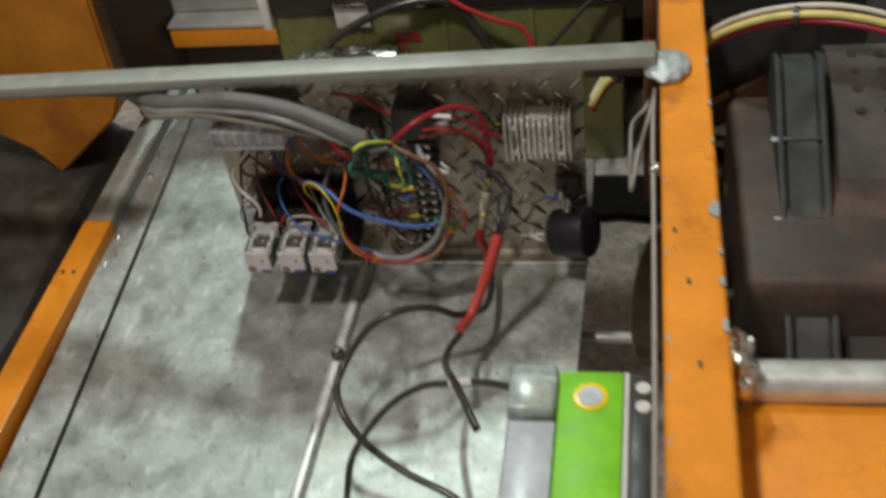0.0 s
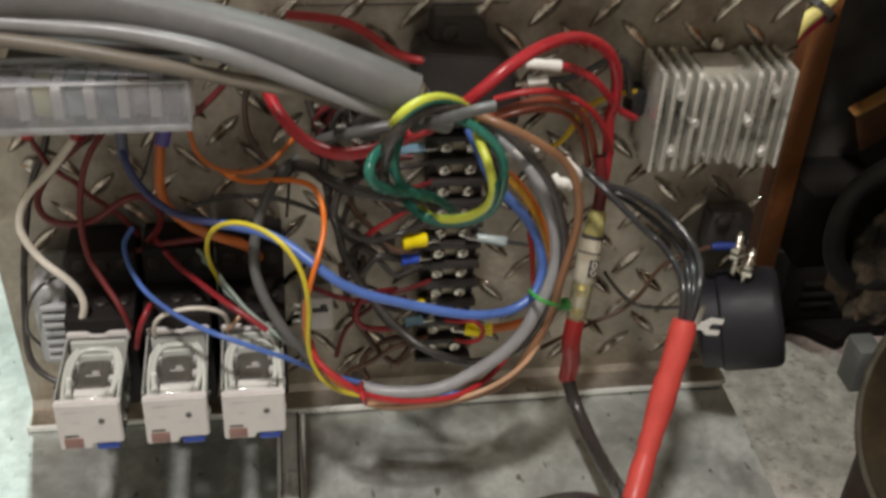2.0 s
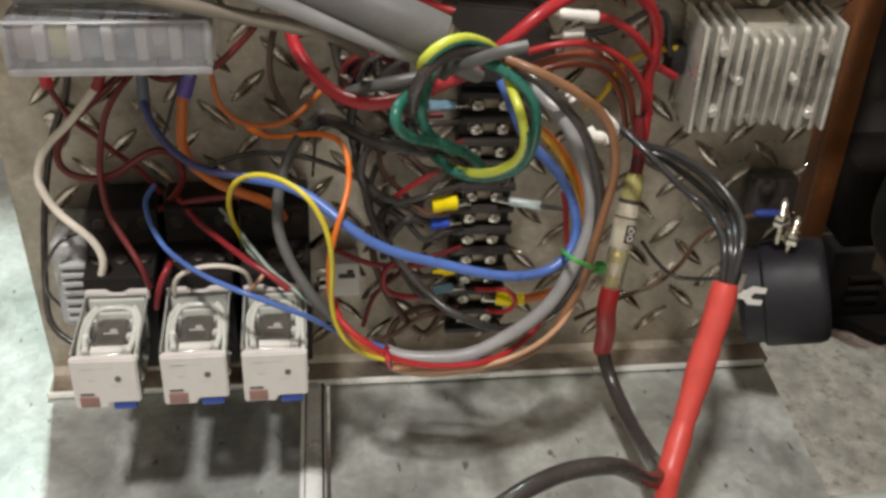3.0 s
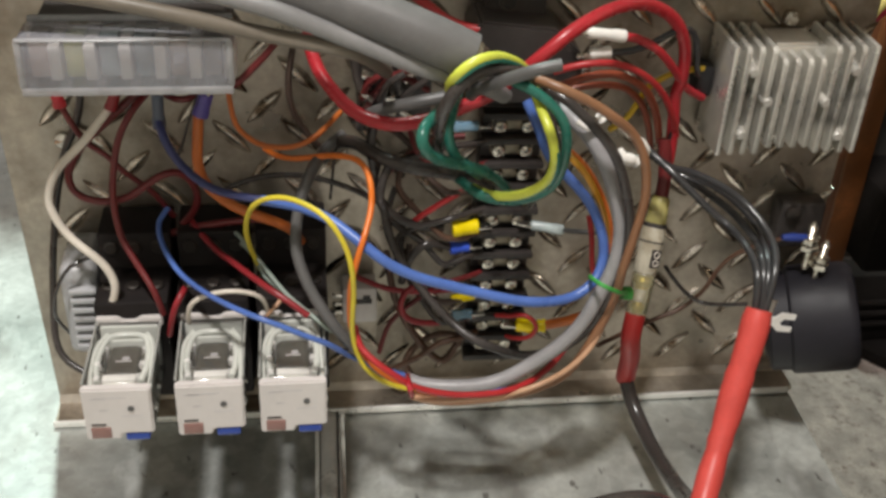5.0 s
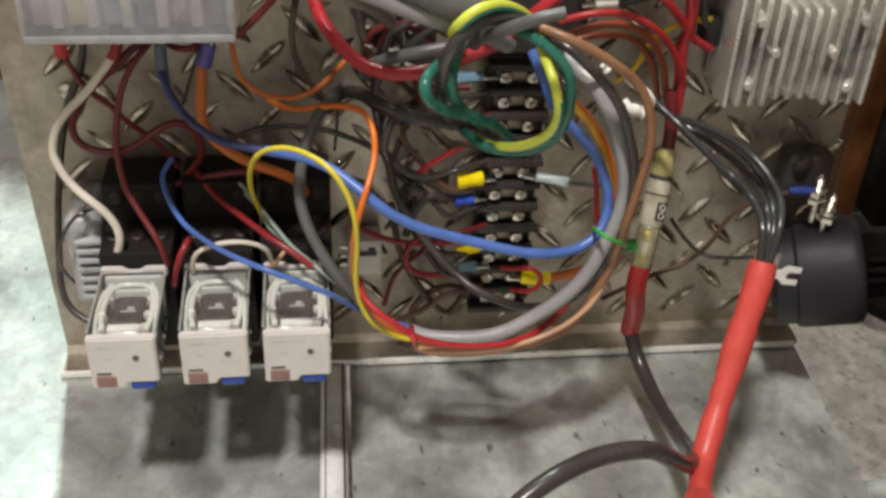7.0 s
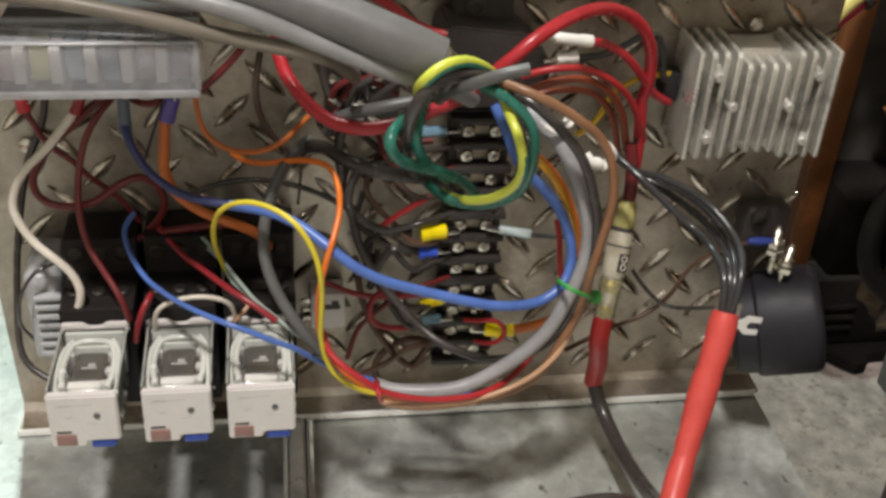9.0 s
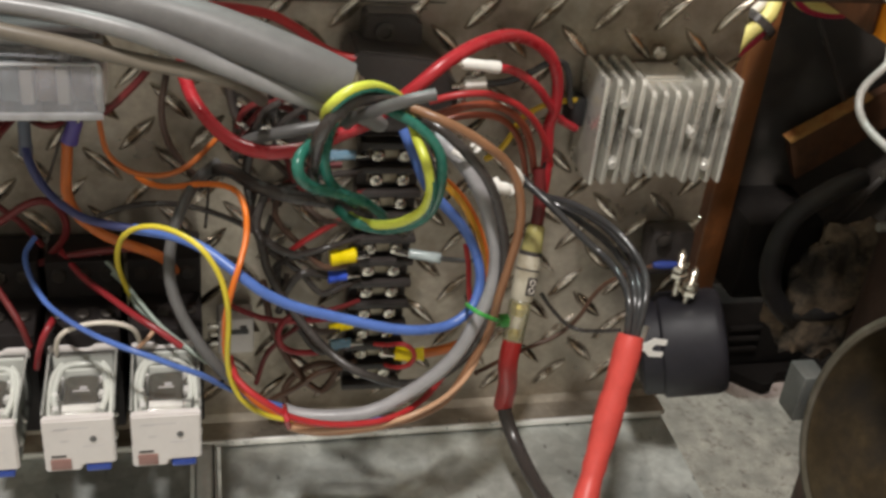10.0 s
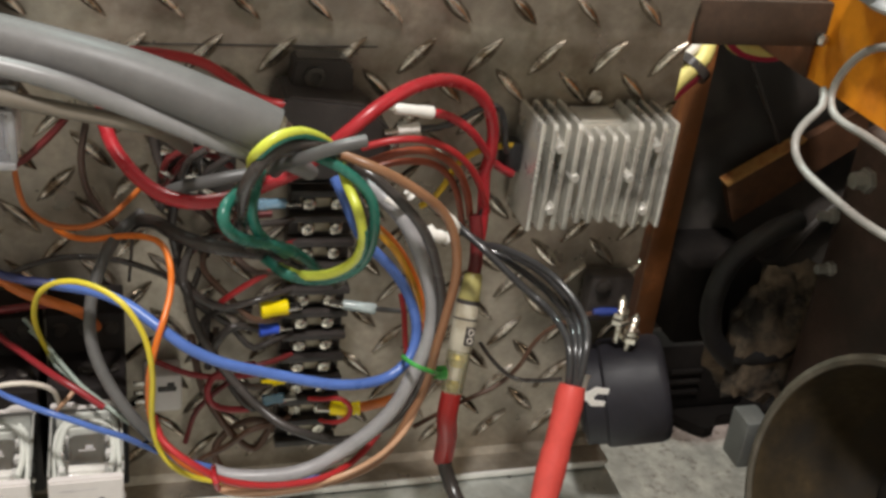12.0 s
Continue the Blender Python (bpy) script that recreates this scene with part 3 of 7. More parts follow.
def clear(name, tint, rough, ior=1.45, alpha=0.35):
    """Thin clear plastic: a hazy film that lets light through, with a sharp sheen."""
    m = bpy.data.materials.new(name)
    m.use_nodes = True
    nt = m.node_tree
    nt.nodes.clear()
    mk = nt.nodes.new
    out, see, haze, gloss, film, top, fr = mk("ShaderNodeOutputMaterial"), mk("ShaderNodeBsdfTransparent"), mk("ShaderNodeBsdfDiffuse"), mk("ShaderNodeBsdfGlossy"), mk("ShaderNodeMixShader"), mk("ShaderNodeMixShader"), mk("ShaderNodeFresnel")
    tc, n, r = mk("ShaderNodeTexCoord"), mk("ShaderNodeTexNoise"), mk("ShaderNodeMapRange")
    n.inputs["Scale"].default_value, n.inputs["Detail"].default_value = 120, 4
    r.inputs["From Min"].default_value, r.inputs["From Max"].default_value = 0.3, 0.7
    r.inputs["To Min"].default_value, r.inputs["To Max"].default_value = alpha * 0.75, alpha * 1.25
    nt.links.new(tc.outputs["Object"], n.inputs["Vector"])
    nt.links.new(n.outputs["Fac"], r.inputs["Value"])
    haze.inputs["Color"].default_value = (*tint, 1)
    gloss.inputs["Roughness"].default_value = rough
    fr.inputs["IOR"].default_value = ior
    nt.links.new(r.outputs["Result"], film.inputs["Fac"])
    nt.links.new(see.outputs["BSDF"], film.inputs[1])
    nt.links.new(haze.outputs["BSDF"], film.inputs[2])
    nt.links.new(fr.outputs["Fac"], top.inputs["Fac"])
    nt.links.new(film.outputs["Shader"], top.inputs[1])
    nt.links.new(gloss.outputs["BSDF"], top.inputs[2])
    nt.links.new(top.outputs["Shader"], out.inputs["Surface"])
    return m


CLEAR = clear("clear_polycarbonate", (0.50, 0.50, 0.48), 0.08, alpha=0.07)
SMOKY = clear("hazy_fuse_lid", (0.60, 0.60, 0.66), 0.26, alpha=0.30)
SHRINK = clear("clear_shrink_sleeve", (0.62, 0.72, 0.72), 0.2, alpha=0.45)
SHRINK_BLUE = clear("blue_shrink_sleeve", (0.22, 0.40, 0.55), 0.2, alpha=0.5)
CRIMP_WHITE = plastic("white_crimp_sleeve", (0.80, 0.77, 0.72), 0.35)
TIN = material("bright_tin", (0.88, 0.86, 0.82), 0.4, 0.35, vary=0.08, scale=90, bump=0.1)


DULL_SCREW = material("dirty_screw", (0.035, 0.029, 0.025), 0.5, 0.5, vary=0.2)


# ---- relays, bases, fuse box ----
def relay():
    """Plug-in relay with clear cover lying towards the viewer: white face, coil frame inside, blue test lever."""
    x0, x1, z0, z1, yf, yb = -0.0112, 0.0112, 0.0570, 0.0787, -0.0872, -0.0485
    t = thing("plug_in_relay", (0, 0, 0), "plug-in relay with clear cover, white face and blue lever", "relay", "relays in a row")
    cover = bmesh.new()
    box(cover, x0, x1, yf + 0.003, yb, z0, z1, 0.0016, 3)
    part("cover", cover, CLEAR, t, "clear plastic cover")
    face = bmesh.new()
    prism(face, [(x0 - 0.0002, z0 - 0.0002), (0.0002, z0 - 0.0002), (0.0006, z0 + 0.0022), (x1 - 0.0008, z0 + 0.0022), (x1 + 0.0002, z0 + 0.0022), (x1 + 0.0002, z1 + 0.0002), (x0 - 0.0002, z1 + 0.0002)], "y", yf, yf + 0.0034)
    bmesh.ops.bevel(face, geom=face.edges[:], offset=0.0006, segments=2, affect="EDGES")
    fp = part("face", face, WHITE, t, "white printed face plate")
    part("test_lever", boxed(0.0014, 0.0096, yf + 0.0004, yf + 0.006, z0 - 0.0014, z0 + 0.0020, 0.0007), RELAY_BLUE, t, "blue test lever")
    part("window", boxed(-0.0096, -0.0030, yf - 0.0004, yf + 0.001, z0 + 0.0008, z0 + 0.0054, 0.0002), RELAY_RED, fp, "small brown marking window")
    part("print_line", boxed(-0.0092, -0.0044, yf - 0.0003, yf + 0.001, z0 + 0.0064, z0 + 0.0070), DARK_INK, fp)
    part("indicator", rodded((0.0045, yf + 0.001, z1 - 0.0082), (0.0045, yf - 0.0004, z1 - 0.0082), 0.0011, n=14), W_GREYD, fp, "small dark indicator eye")
    for a, b, c in ((-0.0075, 0.0035, 0.0032), (-0.0060, -0.0030, 0.0085), (0.0010, 0.0080, 0.0112), (-0.0085, -0.0035, 0.0035)):
        part("print_bar", boxed(a, b, yf - 0.00006, yf + 0.001, z1 - c - 0.0005, z1 - c), INK, fp)
    # white base lip with its notch at the plug end
    lip = bmesh.new()
    prism(lip, [(x0 - 0.0006, z1 - 0.0030), (x1 + 0.0006, z1 - 0.0030), (x1 + 0.0006, z1 + 0.0012), (0.004, z1 + 0.0012), (0.0024, z1 - 0.0004), (-0.0024, z1 - 0.0004), (-0.004, z1 + 0.0012), (x0 - 0.0006, z1 + 0.0012)], "y", yb - 0.0001, yb + 0.0020)
    bmesh.ops.bevel(lip, geom=lip.edges[:], offset=0.0005, segments=2, affect="EDGES")
    part("base_lip", lip, WHITE, t, "off-white base lip")
    # coil, arched frame and contact springs seen through the cover
    part("coil", boxed(-0.0060, 0.0060, -0.0755, -0.0576, z0 + 0.003, z1 - 0.0034, 0.0026, 3), COIL, t, "brown taped coil")
    part("coil_label", boxed(-0.0026, 0.0028, -0.0682, -0.0677, z1 - 0.0035, z1 - 0.0031), WHITE, t)
    part("coil_label", boxed(-0.0004, 0.0020, -0.0672, -0.0655, z1 - 0.0035, z1 - 0.0031), INK, t)
    ring = bmesh.new()
    pts = [(0.0072, -0.0790, z1 - 0.0034), (0.0084, -0.0720, z1 - 0.0030), (0.0080, -0.0620, z1 - 0.0026), (0.0064, -0.0562, z1 - 0.0024), (0.0040, -0.0546, z1 - 0.0022), (0.0, -0.0542, z1 - 0.0022), (-0.0040, -0.0546, z1 - 0.0022), (-0.0064, -0.0562, z1 - 0.0024), (-0.0080, -0.0620, z1 - 0.0026), (-0.0084, -0.0720, z1 - 0.0030), (-0.0072, -0.0790, z1 - 0.0034)]
    part("coil_frame", tube(ring, pts, 0.0011, 10, 0.0015), IVORY, t, "off-white coil frame")
    jag = random.Random(17)
    for s in (-1, 1):
        pts = [(s * 0.0100, -0.0815, z1 - 0.0060), (s * 0.0103, -0.0740, z1 - 0.0034), (s * 0.0099, -0.0650, z1 - 0.0022), (s * 0.0090, -0.0590, z1 - 0.0020), (s * 0.0068, -0.0545, z1 - 0.0018)]
        part("frame_arm", tube(bmesh.new(), pts, 0.0009, 8, 0.0015), IVORY, t, "off-white spring arm")
        for k, y in enumerate((-0.0775, -0.0740, -0.0705, -0.0660, -0.0610, -0.0575)):
            w, h = jag.uniform(0.0006, 0.0014), jag.uniform(0.0007, 0.0014)
            m = Matrix.Translation((s * (0.0072 + jag.uniform(-0.0006, 0.0010)), y, z1 - 0.0050)) @ Matrix.Rotation(jag.uniform(-0.5, 0.5), 4, "Z") @ Matrix.Rotation(jag.uniform(-0.4, 0.4), 4, "Y")
            part("contact_spring", boxed(-w, w, -h, h, -0.0120, 0.0028 + jag.uniform(-0.0008, 0.0006), 0.0003, m=m), CHROME if k % 2 else TIN, t, "bright contact spring")
        part("terminal_block", boxed(s * 0.0088 - 0.0014, s * 0.0088 + 0.0014, -0.0820, -0.0560, z0 + 0.003, z1 - 0.0075, 0.0005), IVORY, t)
    part("inner_base", boxed(x0 + 0.0010, x1 - 0.0010, yb - 0.0022, yb - 0.0006, z0 + 0.002, z1 - 0.0014, 0.0004), IVORY, t, "off-white inner base")
    part("bobbin_flange", boxed(-0.0060, 0.0060, -0.0572, -0.0560, z0 + 0.004, z1 - 0.0026, 0.0004), IVORY, t, "off-white bobbin flange")
    for s in (-1, 1):
        part("cover_edge", boxed(s * 0.0113 - 0.0004, s * 0.0113 + 0.0004, yf + 0.0036, yb - 0.0004, z1 - 0.0006, z1 + 0.0003, 0.0002), GLASS_EDGE, t, "bright moulded cover edge")
    part("armature", boxed(-0.0056, 0.0056, -0.0802, -0.0768, z1 - 0.0075, z1 - 0.0016, 0.0005), CRIMP_WHITE, t, "bright white armature")
    part("yoke", boxed(-0.0046, 0.0046, -0.0835, -0.0800, z0 + 0.003, z1 - 0.0030, 0.0006), IVORY, t)
    return t


GLASS_EDGE = clear("polycarbonate_edge", (0.62, 0.62, 0.58), 0.12, alpha=0.45)
first = relay()
first.matrix_world = Matrix.Translation((0.1006, 0, 0.0010))
for k, (dx, turn) in enumerate(((0.0719, 0.4), (0.0430, -0.8))):
    copy_thing(first, Matrix.Translation((dx, -0.0004 * k, 0.0014 + 0.0002 * k)) @ Matrix.Rotation(radians(turn), 4, "Z"))


def relay_base():
    """Black screw base on the plate into which a relay plugs."""
    t = thing("relay_base", (0, 0, 0), "black screw-terminal relay base on the plate", "relay base", "relay bases in a row")
    bm = bmesh.new()
    box(bm, -0.0133, 0.0133, -0.0205, 0.0, 0.0290, 0.1010, 0.0012)
    box(bm, -0.0131, 0.0131, -0.0440, -0.0207, 0.0420, 0.0860, 0.0010)
    part("body", bm, BASE_BLACK, t)
    for z in (0.0950, 0.0355):
        for x in (-0.0085, 0.0, 0.0085):
            s = lathe(bmesh.new(), (x, -0.0200, z), (x, -0.0225, z), [(0, 0.0028), (0.0010, 0.0028), (0.0016, 0.0022)], 12)
            part("screw", s, DULL_SCREW, t)
    for x in (-0.0085, 0.0, 0.0085):
        part("screw", lathe(bmesh.new(), (x, -0.0335, 0.0855), (x, -0.0335, 0.0885), [(0, 0.0027), (0.0014, 0.0027), (0.0020, 0.0020)], 12), DULL_SCREW, t)
    return t


BASE_BLACK = material("dark_base_moulding", (0.013, 0.010, 0.0095), 0.65, 0.0, vary=0.2, bump=0.15, spec=0.25)
base = relay_base()
base.matrix_world = Matrix.Translation((0.1008, -0.0026, 0))
for dx in (0.0720, 0.0430):
    copy_thing(base, Matrix.Translation((dx, -0.0026, 0)))


def end_bracket():
    """Ribbed grey rail-end clamp beside the relay bases."""
    t = thing("rail_end_clamp", (0.0215, 0, 0.07), "grey ribbed rail-end clamp beside the relay bases", "clamp")
    bm = bmesh.new()
    box(bm, 0.0150, 0.0285, -0.0300, -0.0016, 0.0500, 0.0905, 0.004, 3)
    part("body", bm, WHITE_GREY, t)
    for i in range(7):
        z = 0.0560 + 0.0042 * i
        part("rib", boxed(0.0190, 0.0290, -0.0338, -0.0290, z, z + 0.0022, 0.0007), WHITE_GREY, t)
    part("wire_loop", tube(bmesh.new(), [(0.0155, -0.026, 0.058), (0.0125, -0.031, 0.070), (0.0150, -0.034, 0.084), (0.0215, -0.034, 0.0945), (0.0285, -0.030, 0.0960)], 0.0007, 8), W_BLACK, t, "thin black wire loop")


WHITE_GREY = material("pale_grey_polyamide", (0.40, 0.40, 0.41), 0.24, 0.0, vary=0.08, stain=(0.24, 0.235, 0.23), stain_scale=60)
end_bracket()


def white_plug():
    t = thing("white_plug", (0.128, 0, 0.055), "small cream plastic plug housing on the plate", "connector")
    bm = bmesh.new()
    box(bm, 0.1205, 0.1345, -0.0130, -0.0016, 0.0480, 0.0650, 0.001)
    part("housing", bm, WHITE, t)
    part("slot", boxed(0.1255, 0.1325, -0.0136, -0.0120, 0.0578, 0.0600, 0.0003), BLACK, t, "dark slot")
    part("slot", boxed(0.1290, 0.1318, -0.0136, -0.0120, 0.0590, 0.0618, 0.0003), BLACK, t, "dark slot")
    for i in range(3):
        part("contact", boxed(0.1165, 0.1210, -0.0120, -0.0105, 0.0520 + 0.0042 * i, 0.0535 + 0.0042 * i, 0.0002), CHROME, t)


white_plug()


def fuse_box():
    """Deep blade-fuse holder standing off the plate, under a hazy clear lid."""
    t = thing("fuse_box", (0.0545, 0, 0.187), "six-way blade fuse box under a hazy clear lid", "fuse box")
    part("base", boxed(0.0265, 0.0840, -0.0480, -0.0016, 0.1800, 0.1955, 0.0015), BLACK, t, "black fuse base")
    part("skirt", boxed(0.0245, 0.0862, -0.0505, -0.0482, 0.1788, 0.1968, 0.0010), WHITE_GREY, t, "pale fuse carrier edge")
    lid = bmesh.new()
    box(lid, 0.0236, 0.0866, -0.0670, -0.0507, 0.1782, 0.1960, 0.0024, 3)
    part("lid", lid, SMOKY, t, "hazy clear plastic lid")
    part("lid_rim", boxed(0.0240, 0.0862, -0.0674, -0.0660, 0.1779, 0.1806, 0.0006), LID_EDGE, t, "milky moulded lid rim")
    part("lid_rim", boxed(0.0240, 0.0862, -0.0676, -0.0660, 0.1953, 0.1963, 0.0004), LID_EDGE, t, "milky moulded lid rim")
    for x in (0.0236, 0.0845):
        part("lid_side", boxed(x, x + 0.0021, -0.0672, -0.0662, 0.1806, 0.1953, 0.0004), LID_EDGE, t, "milky lid side")
    dull = [(0.22, 0.17, 0.15), (0.30, 0.29, 0.10), (0.15, 0.19, 0.20), (0.15, 0.19, 0.21), (0.20, 0.14, 0.10), (0.20, 0.17, 0.16)]
    for i, c in enumerate(dull):
        x = 0.0262 + 0.0102 * i
        fm = plastic("dull_fuse_plastic", c, 0.4)
        part("fuse", boxed(x, x + 0.0058, -0.0610, -0.0500, 0.1812, 0.1935, 0.0008), fm, t, "dull blade fuse")
        part("divider", boxed(x + 0.0063, x + 0.0098, -0.0645, -0.0500, 0.1818, 0.1930, 0.0005), WHITE, t, "pale plastic divider")


LID_EDGE = clear("milky_lid_edge", (0.48, 0.475, 0.49), 0.45, alpha=0.5)
fuse_box()


def heat_sink():
    """Potted DC converter in a finned cast housing."""
    t = thing("voltage_converter", (0.288, 0, 0.15), "finned cast aluminium voltage converter screwed to the plate", "converter")
    bm = bmesh.new()
    box(bm, 0.2622, 0.3140, -0.0170, -0.0016, 0.1312, 0.1700, 0.0008)
    part("housing", bm, ALU, t)
    for x in (0.2604, 0.3136):
        part("side_wall", boxed(x, x + 0.0020, -0.0262, -0.0016, 0.1300, 0.1738, 0.0007), ALU, t)
    n = 12
    for i in range(1, n - 1):
        x = 0.2614 + (0.3146 - 0.2614) * i / (n - 1)
        mid = 3 < i < 8
        top = 0.1690 if mid else 0.1738
        bot = 0.1325 if mid else 0.1300
        back = -0.0155 if mid else -0.0016
        fin = bmesh.new()
        outline = [(back, bot), (-0.0256, bot), (-0.0264, bot + 0.0010), (-0.0264, top - 0.0018), (-0.0250, top - 0.0002), (back, top)]
        prism(fin, outline, "x", x - 0.00095, x + 0.00095)
        bmesh.ops.bevel(fin, geom=fin.edges[:], offset=0.0004, segments=2, affect="EDGES")
        part("fin", fin, ALU, t)
    part("mount_ear", boxed(0.2800, 0.2965, -0.0160, -0.0017, 0.1690, 0.1712, 0.0008), ALU, t)
    for x, z in ((0.2690, 0.1640), (0.3080, 0.1640), (0.2765, 0.1520), (0.2990, 0.1515), (0.2688, 0.1388), (0.3072, 0.1375)):
        s = lathe(bmesh.new(), (x, -0.0150, z), (x, -0.0272, z), [(0, 0.0021), (0.0110, 0.0021), (0.0120, 0.0015)], 14)
        part("screw", s, ALU, t, "bright screw head")
    for x, z in ((0.2900, 0.1752),):
        part("screw", lathe(bmesh.new(), (x, 0.0005, z), (x, -0.0060, z), [(0, 0.0030), (0.0040, 0.0030), (0.0052, 0.0018)], 6), CHROME, t)
    for x, z in ((0.2665, 0.1240), (0.3110, 0.1225)):
        part("screw", lathe(bmesh.new(), (x, 0.0005, z), (x, -0.0060, z), [(0, 0.0022), (0.0040, 0.0022), (0.0056, 0.0012)], 10), CHROME, t)
    part("cable_gland", boxed(0.2535, 0.2602, -0.0130, -0.0030, 0.1480, 0.1600, 0.0015), BLACK_RUBBER, t, "black cable gland")


heat_sink()


def terminal_strip():
    """Eleven-way double-row barrier strip, upright and slightly askew."""
    t = thing("terminal_strip", (0.1845, 0, 0.085), "black barrier terminal strip with bright screws, upright", "terminal strip")
    part("body", boxed(0.1727, 0.1963, -0.0088, -0.0016, 0.0270, 0.1440, 0.0006), BLACK, t)
    for k in range(12):
        z = 0.1420 - 0.01034 * k
        part("barrier", boxed(0.1720, 0.1970, -0.0150, -0.0087, z - 0.0014, z + 0.0014, 0.0006), BLACK, t)
    for k in range(11):
        z = 0.1368 - 0.01034 * k
        part("contact_plate", boxed(0.1762, 0.1928, -0.0102, -0.0087, z - 0.0025, z + 0.0025, 0.0004), BRASS, t, "tinned contact plate")
        part("plate_hump", boxed(0.1815, 0.1875, -0.0112, -0.0100, z - 0.0019, z + 0.0019, 0.0005), BRASS, t)
        for x in (0.1793, 0.1897):
            s = lathe(bmesh.new(), (x, -0.0100, z), (x, -0.0156, z), [(0, 0.0029), (0.0018, 0.0029), (0.0030, 0.0023), (0.0034, 0.0011)], 16)
            sc = part("screw", s, SCREW_TIN, t, "worn terminal screw")
            turn = Matrix.Translation((x, -0.0133, z)) @ Matrix.Rotation(1.3 * k + 40 * x, 4, "Y")
            part("slot", boxed(-0.0013, 0.0013, -0.0001, 0.0004, -0.00016, 0.00016, m=turn), DULL_SCREW, sc)
            part("slot", boxed(-0.00016, 0.00016, -0.0001, 0.0004, -0.0013, 0.0013, m=turn), DULL_SCREW, sc)
    t.matrix_world = Matrix.Translation((0.1847, 0, 0.085)) @ Matrix.Rotation(0.018, 4, "Y") @ Matrix.Translation((-0.1845, 0, -0.085)) @ t.matrix_world


SCREW_TIN = material("nickel_screw", (0.70, 0.66, 0.58), 0.2, 0.95, vary=0.15, scale=150, stain=(0.2, 0.17, 0.13), stain_scale=260, stain_at=(0.52, 0.66), bump=0.12)
terminal_strip()


def crimp(name, a, b, r, mat, label):
    t = thing(name, a, label, "crimp terminal")
    a, b = Vector(a), Vector(b)
    d = (b - a).normalized()
    L = (b - a).length
    part("sleeve", lathe(bmesh.new(), a, b, [(0, r * 0.8), (L * 0.06, r), (L * 0.62, r), (L * 0.70, r * 1.12), (L * 0.97, r * 1.12), (L, r * 0.9)], 16), mat, t)
    part("tongue", boxed(-r * 0.9, r * 0.9, -0.0004, 0.0004, -0.0050, 0.0006, 0.0002, m=Matrix.Translation(a) @ d.to_track_quat("Z", "Y").to_matrix().to_4x4()), CHROME, t, "tinned tongue")


crimp("yellow_crimp", (0.1737, -0.0165, 0.0958), (0.1632, -0.0170, 0.0951), 0.0030, C_YELLOW, "yellow crimp terminal on the terminal strip")
crimp("blue_crimp", (0.1706, -0.0155, 0.0858), (0.1628, -0.0165, 0.0856), 0.0022, C_BLUE, "blue crimp terminal on the terminal strip")
crimp("yellow_crimp", (0.1740, -0.0160, 0.0622), (0.1643, -0.0170, 0.0611), 0.0019, C_YELLOW, "small yellow crimp terminal on the strip")
crimp("yellow_crimp", (0.1917, -0.0190, 0.0487), (0.1990, -0.0205, 0.0484), 0.0029, C_YELLOW, "yellow crimp terminal on the terminal strip")
crimp("yellow_crimp", (0.2003, -0.0203, 0.0486), (0.2038, -0.0208, 0.0488), 0.0026, C_YELLOW, "short yellow crimp sleeve on an orange wire")
crimp("clear_crimp", (0.1945, -0.0160, 0.0954), (0.2075, -0.0180, 0.0936), 0.0020, SHRINK, "clear heat-shrink crimp on the terminal strip")
crimp("clear_crimp", (0.1711, -0.0170, 0.1398), (0.1605, -0.0180, 0.1400), 0.0020, SHRINK_BLUE, "clear blue heat-shrink crimp on the strip")
crimp("clear_crimp", (0.1735, -0.0160, 0.0530), (0.1650, -0.0170, 0.0530), 0.0022, SHRINK_BLUE, "clear blue heat-shrink crimp on the terminal strip")
C_VIOLET = plastic("violet_crimp_sleeve", (0.10, 0.075, 0.30), 0.35)
C_SLATE = plastic("slate_crimp_sleeve", (0.085, 0.10, 0.135), 0.35)
crimp("violet_crimp", (0.0739, -0.0215, 0.1568), (0.0709, -0.0225, 0.1483), 0.0026, C_VIOLET, "violet-blue crimp sleeve under the fuse box")
crimp("red_crimp", (0.0231, -0.0210, 0.1577), (0.0242, -0.0220, 0.1522), 0.0021, W_RED, "red crimp sleeve under the fuse box")
crimp("slate_crimp", (0.0575, -0.0250, 0.1583), (0.0572, -0.0260, 0.1455), 0.0021, C_SLATE, "slate grey crimp sleeve under the fuse box")
crimp("dark_red_crimp", (0.0431, -0.0220, 0.1575), (0.0408, -0.0230, 0.1516), 0.0020, W_DCRIM, "dark red crimp sleeve under the fuse box")
crimp("white_crimp", (0.2047, -0.0285, 0.1810), (0.2190, -0.0280, 0.1792), 0.0020, CRIMP_WHITE, "white crimp sleeve on a red wire")
crimp("white_crimp", (0.2071, -0.0265, 0.1720), (0.2149, -0.0260, 0.1728), 0.0018, CRIMP_WHITE, "white crimp sleeve on a black wire")


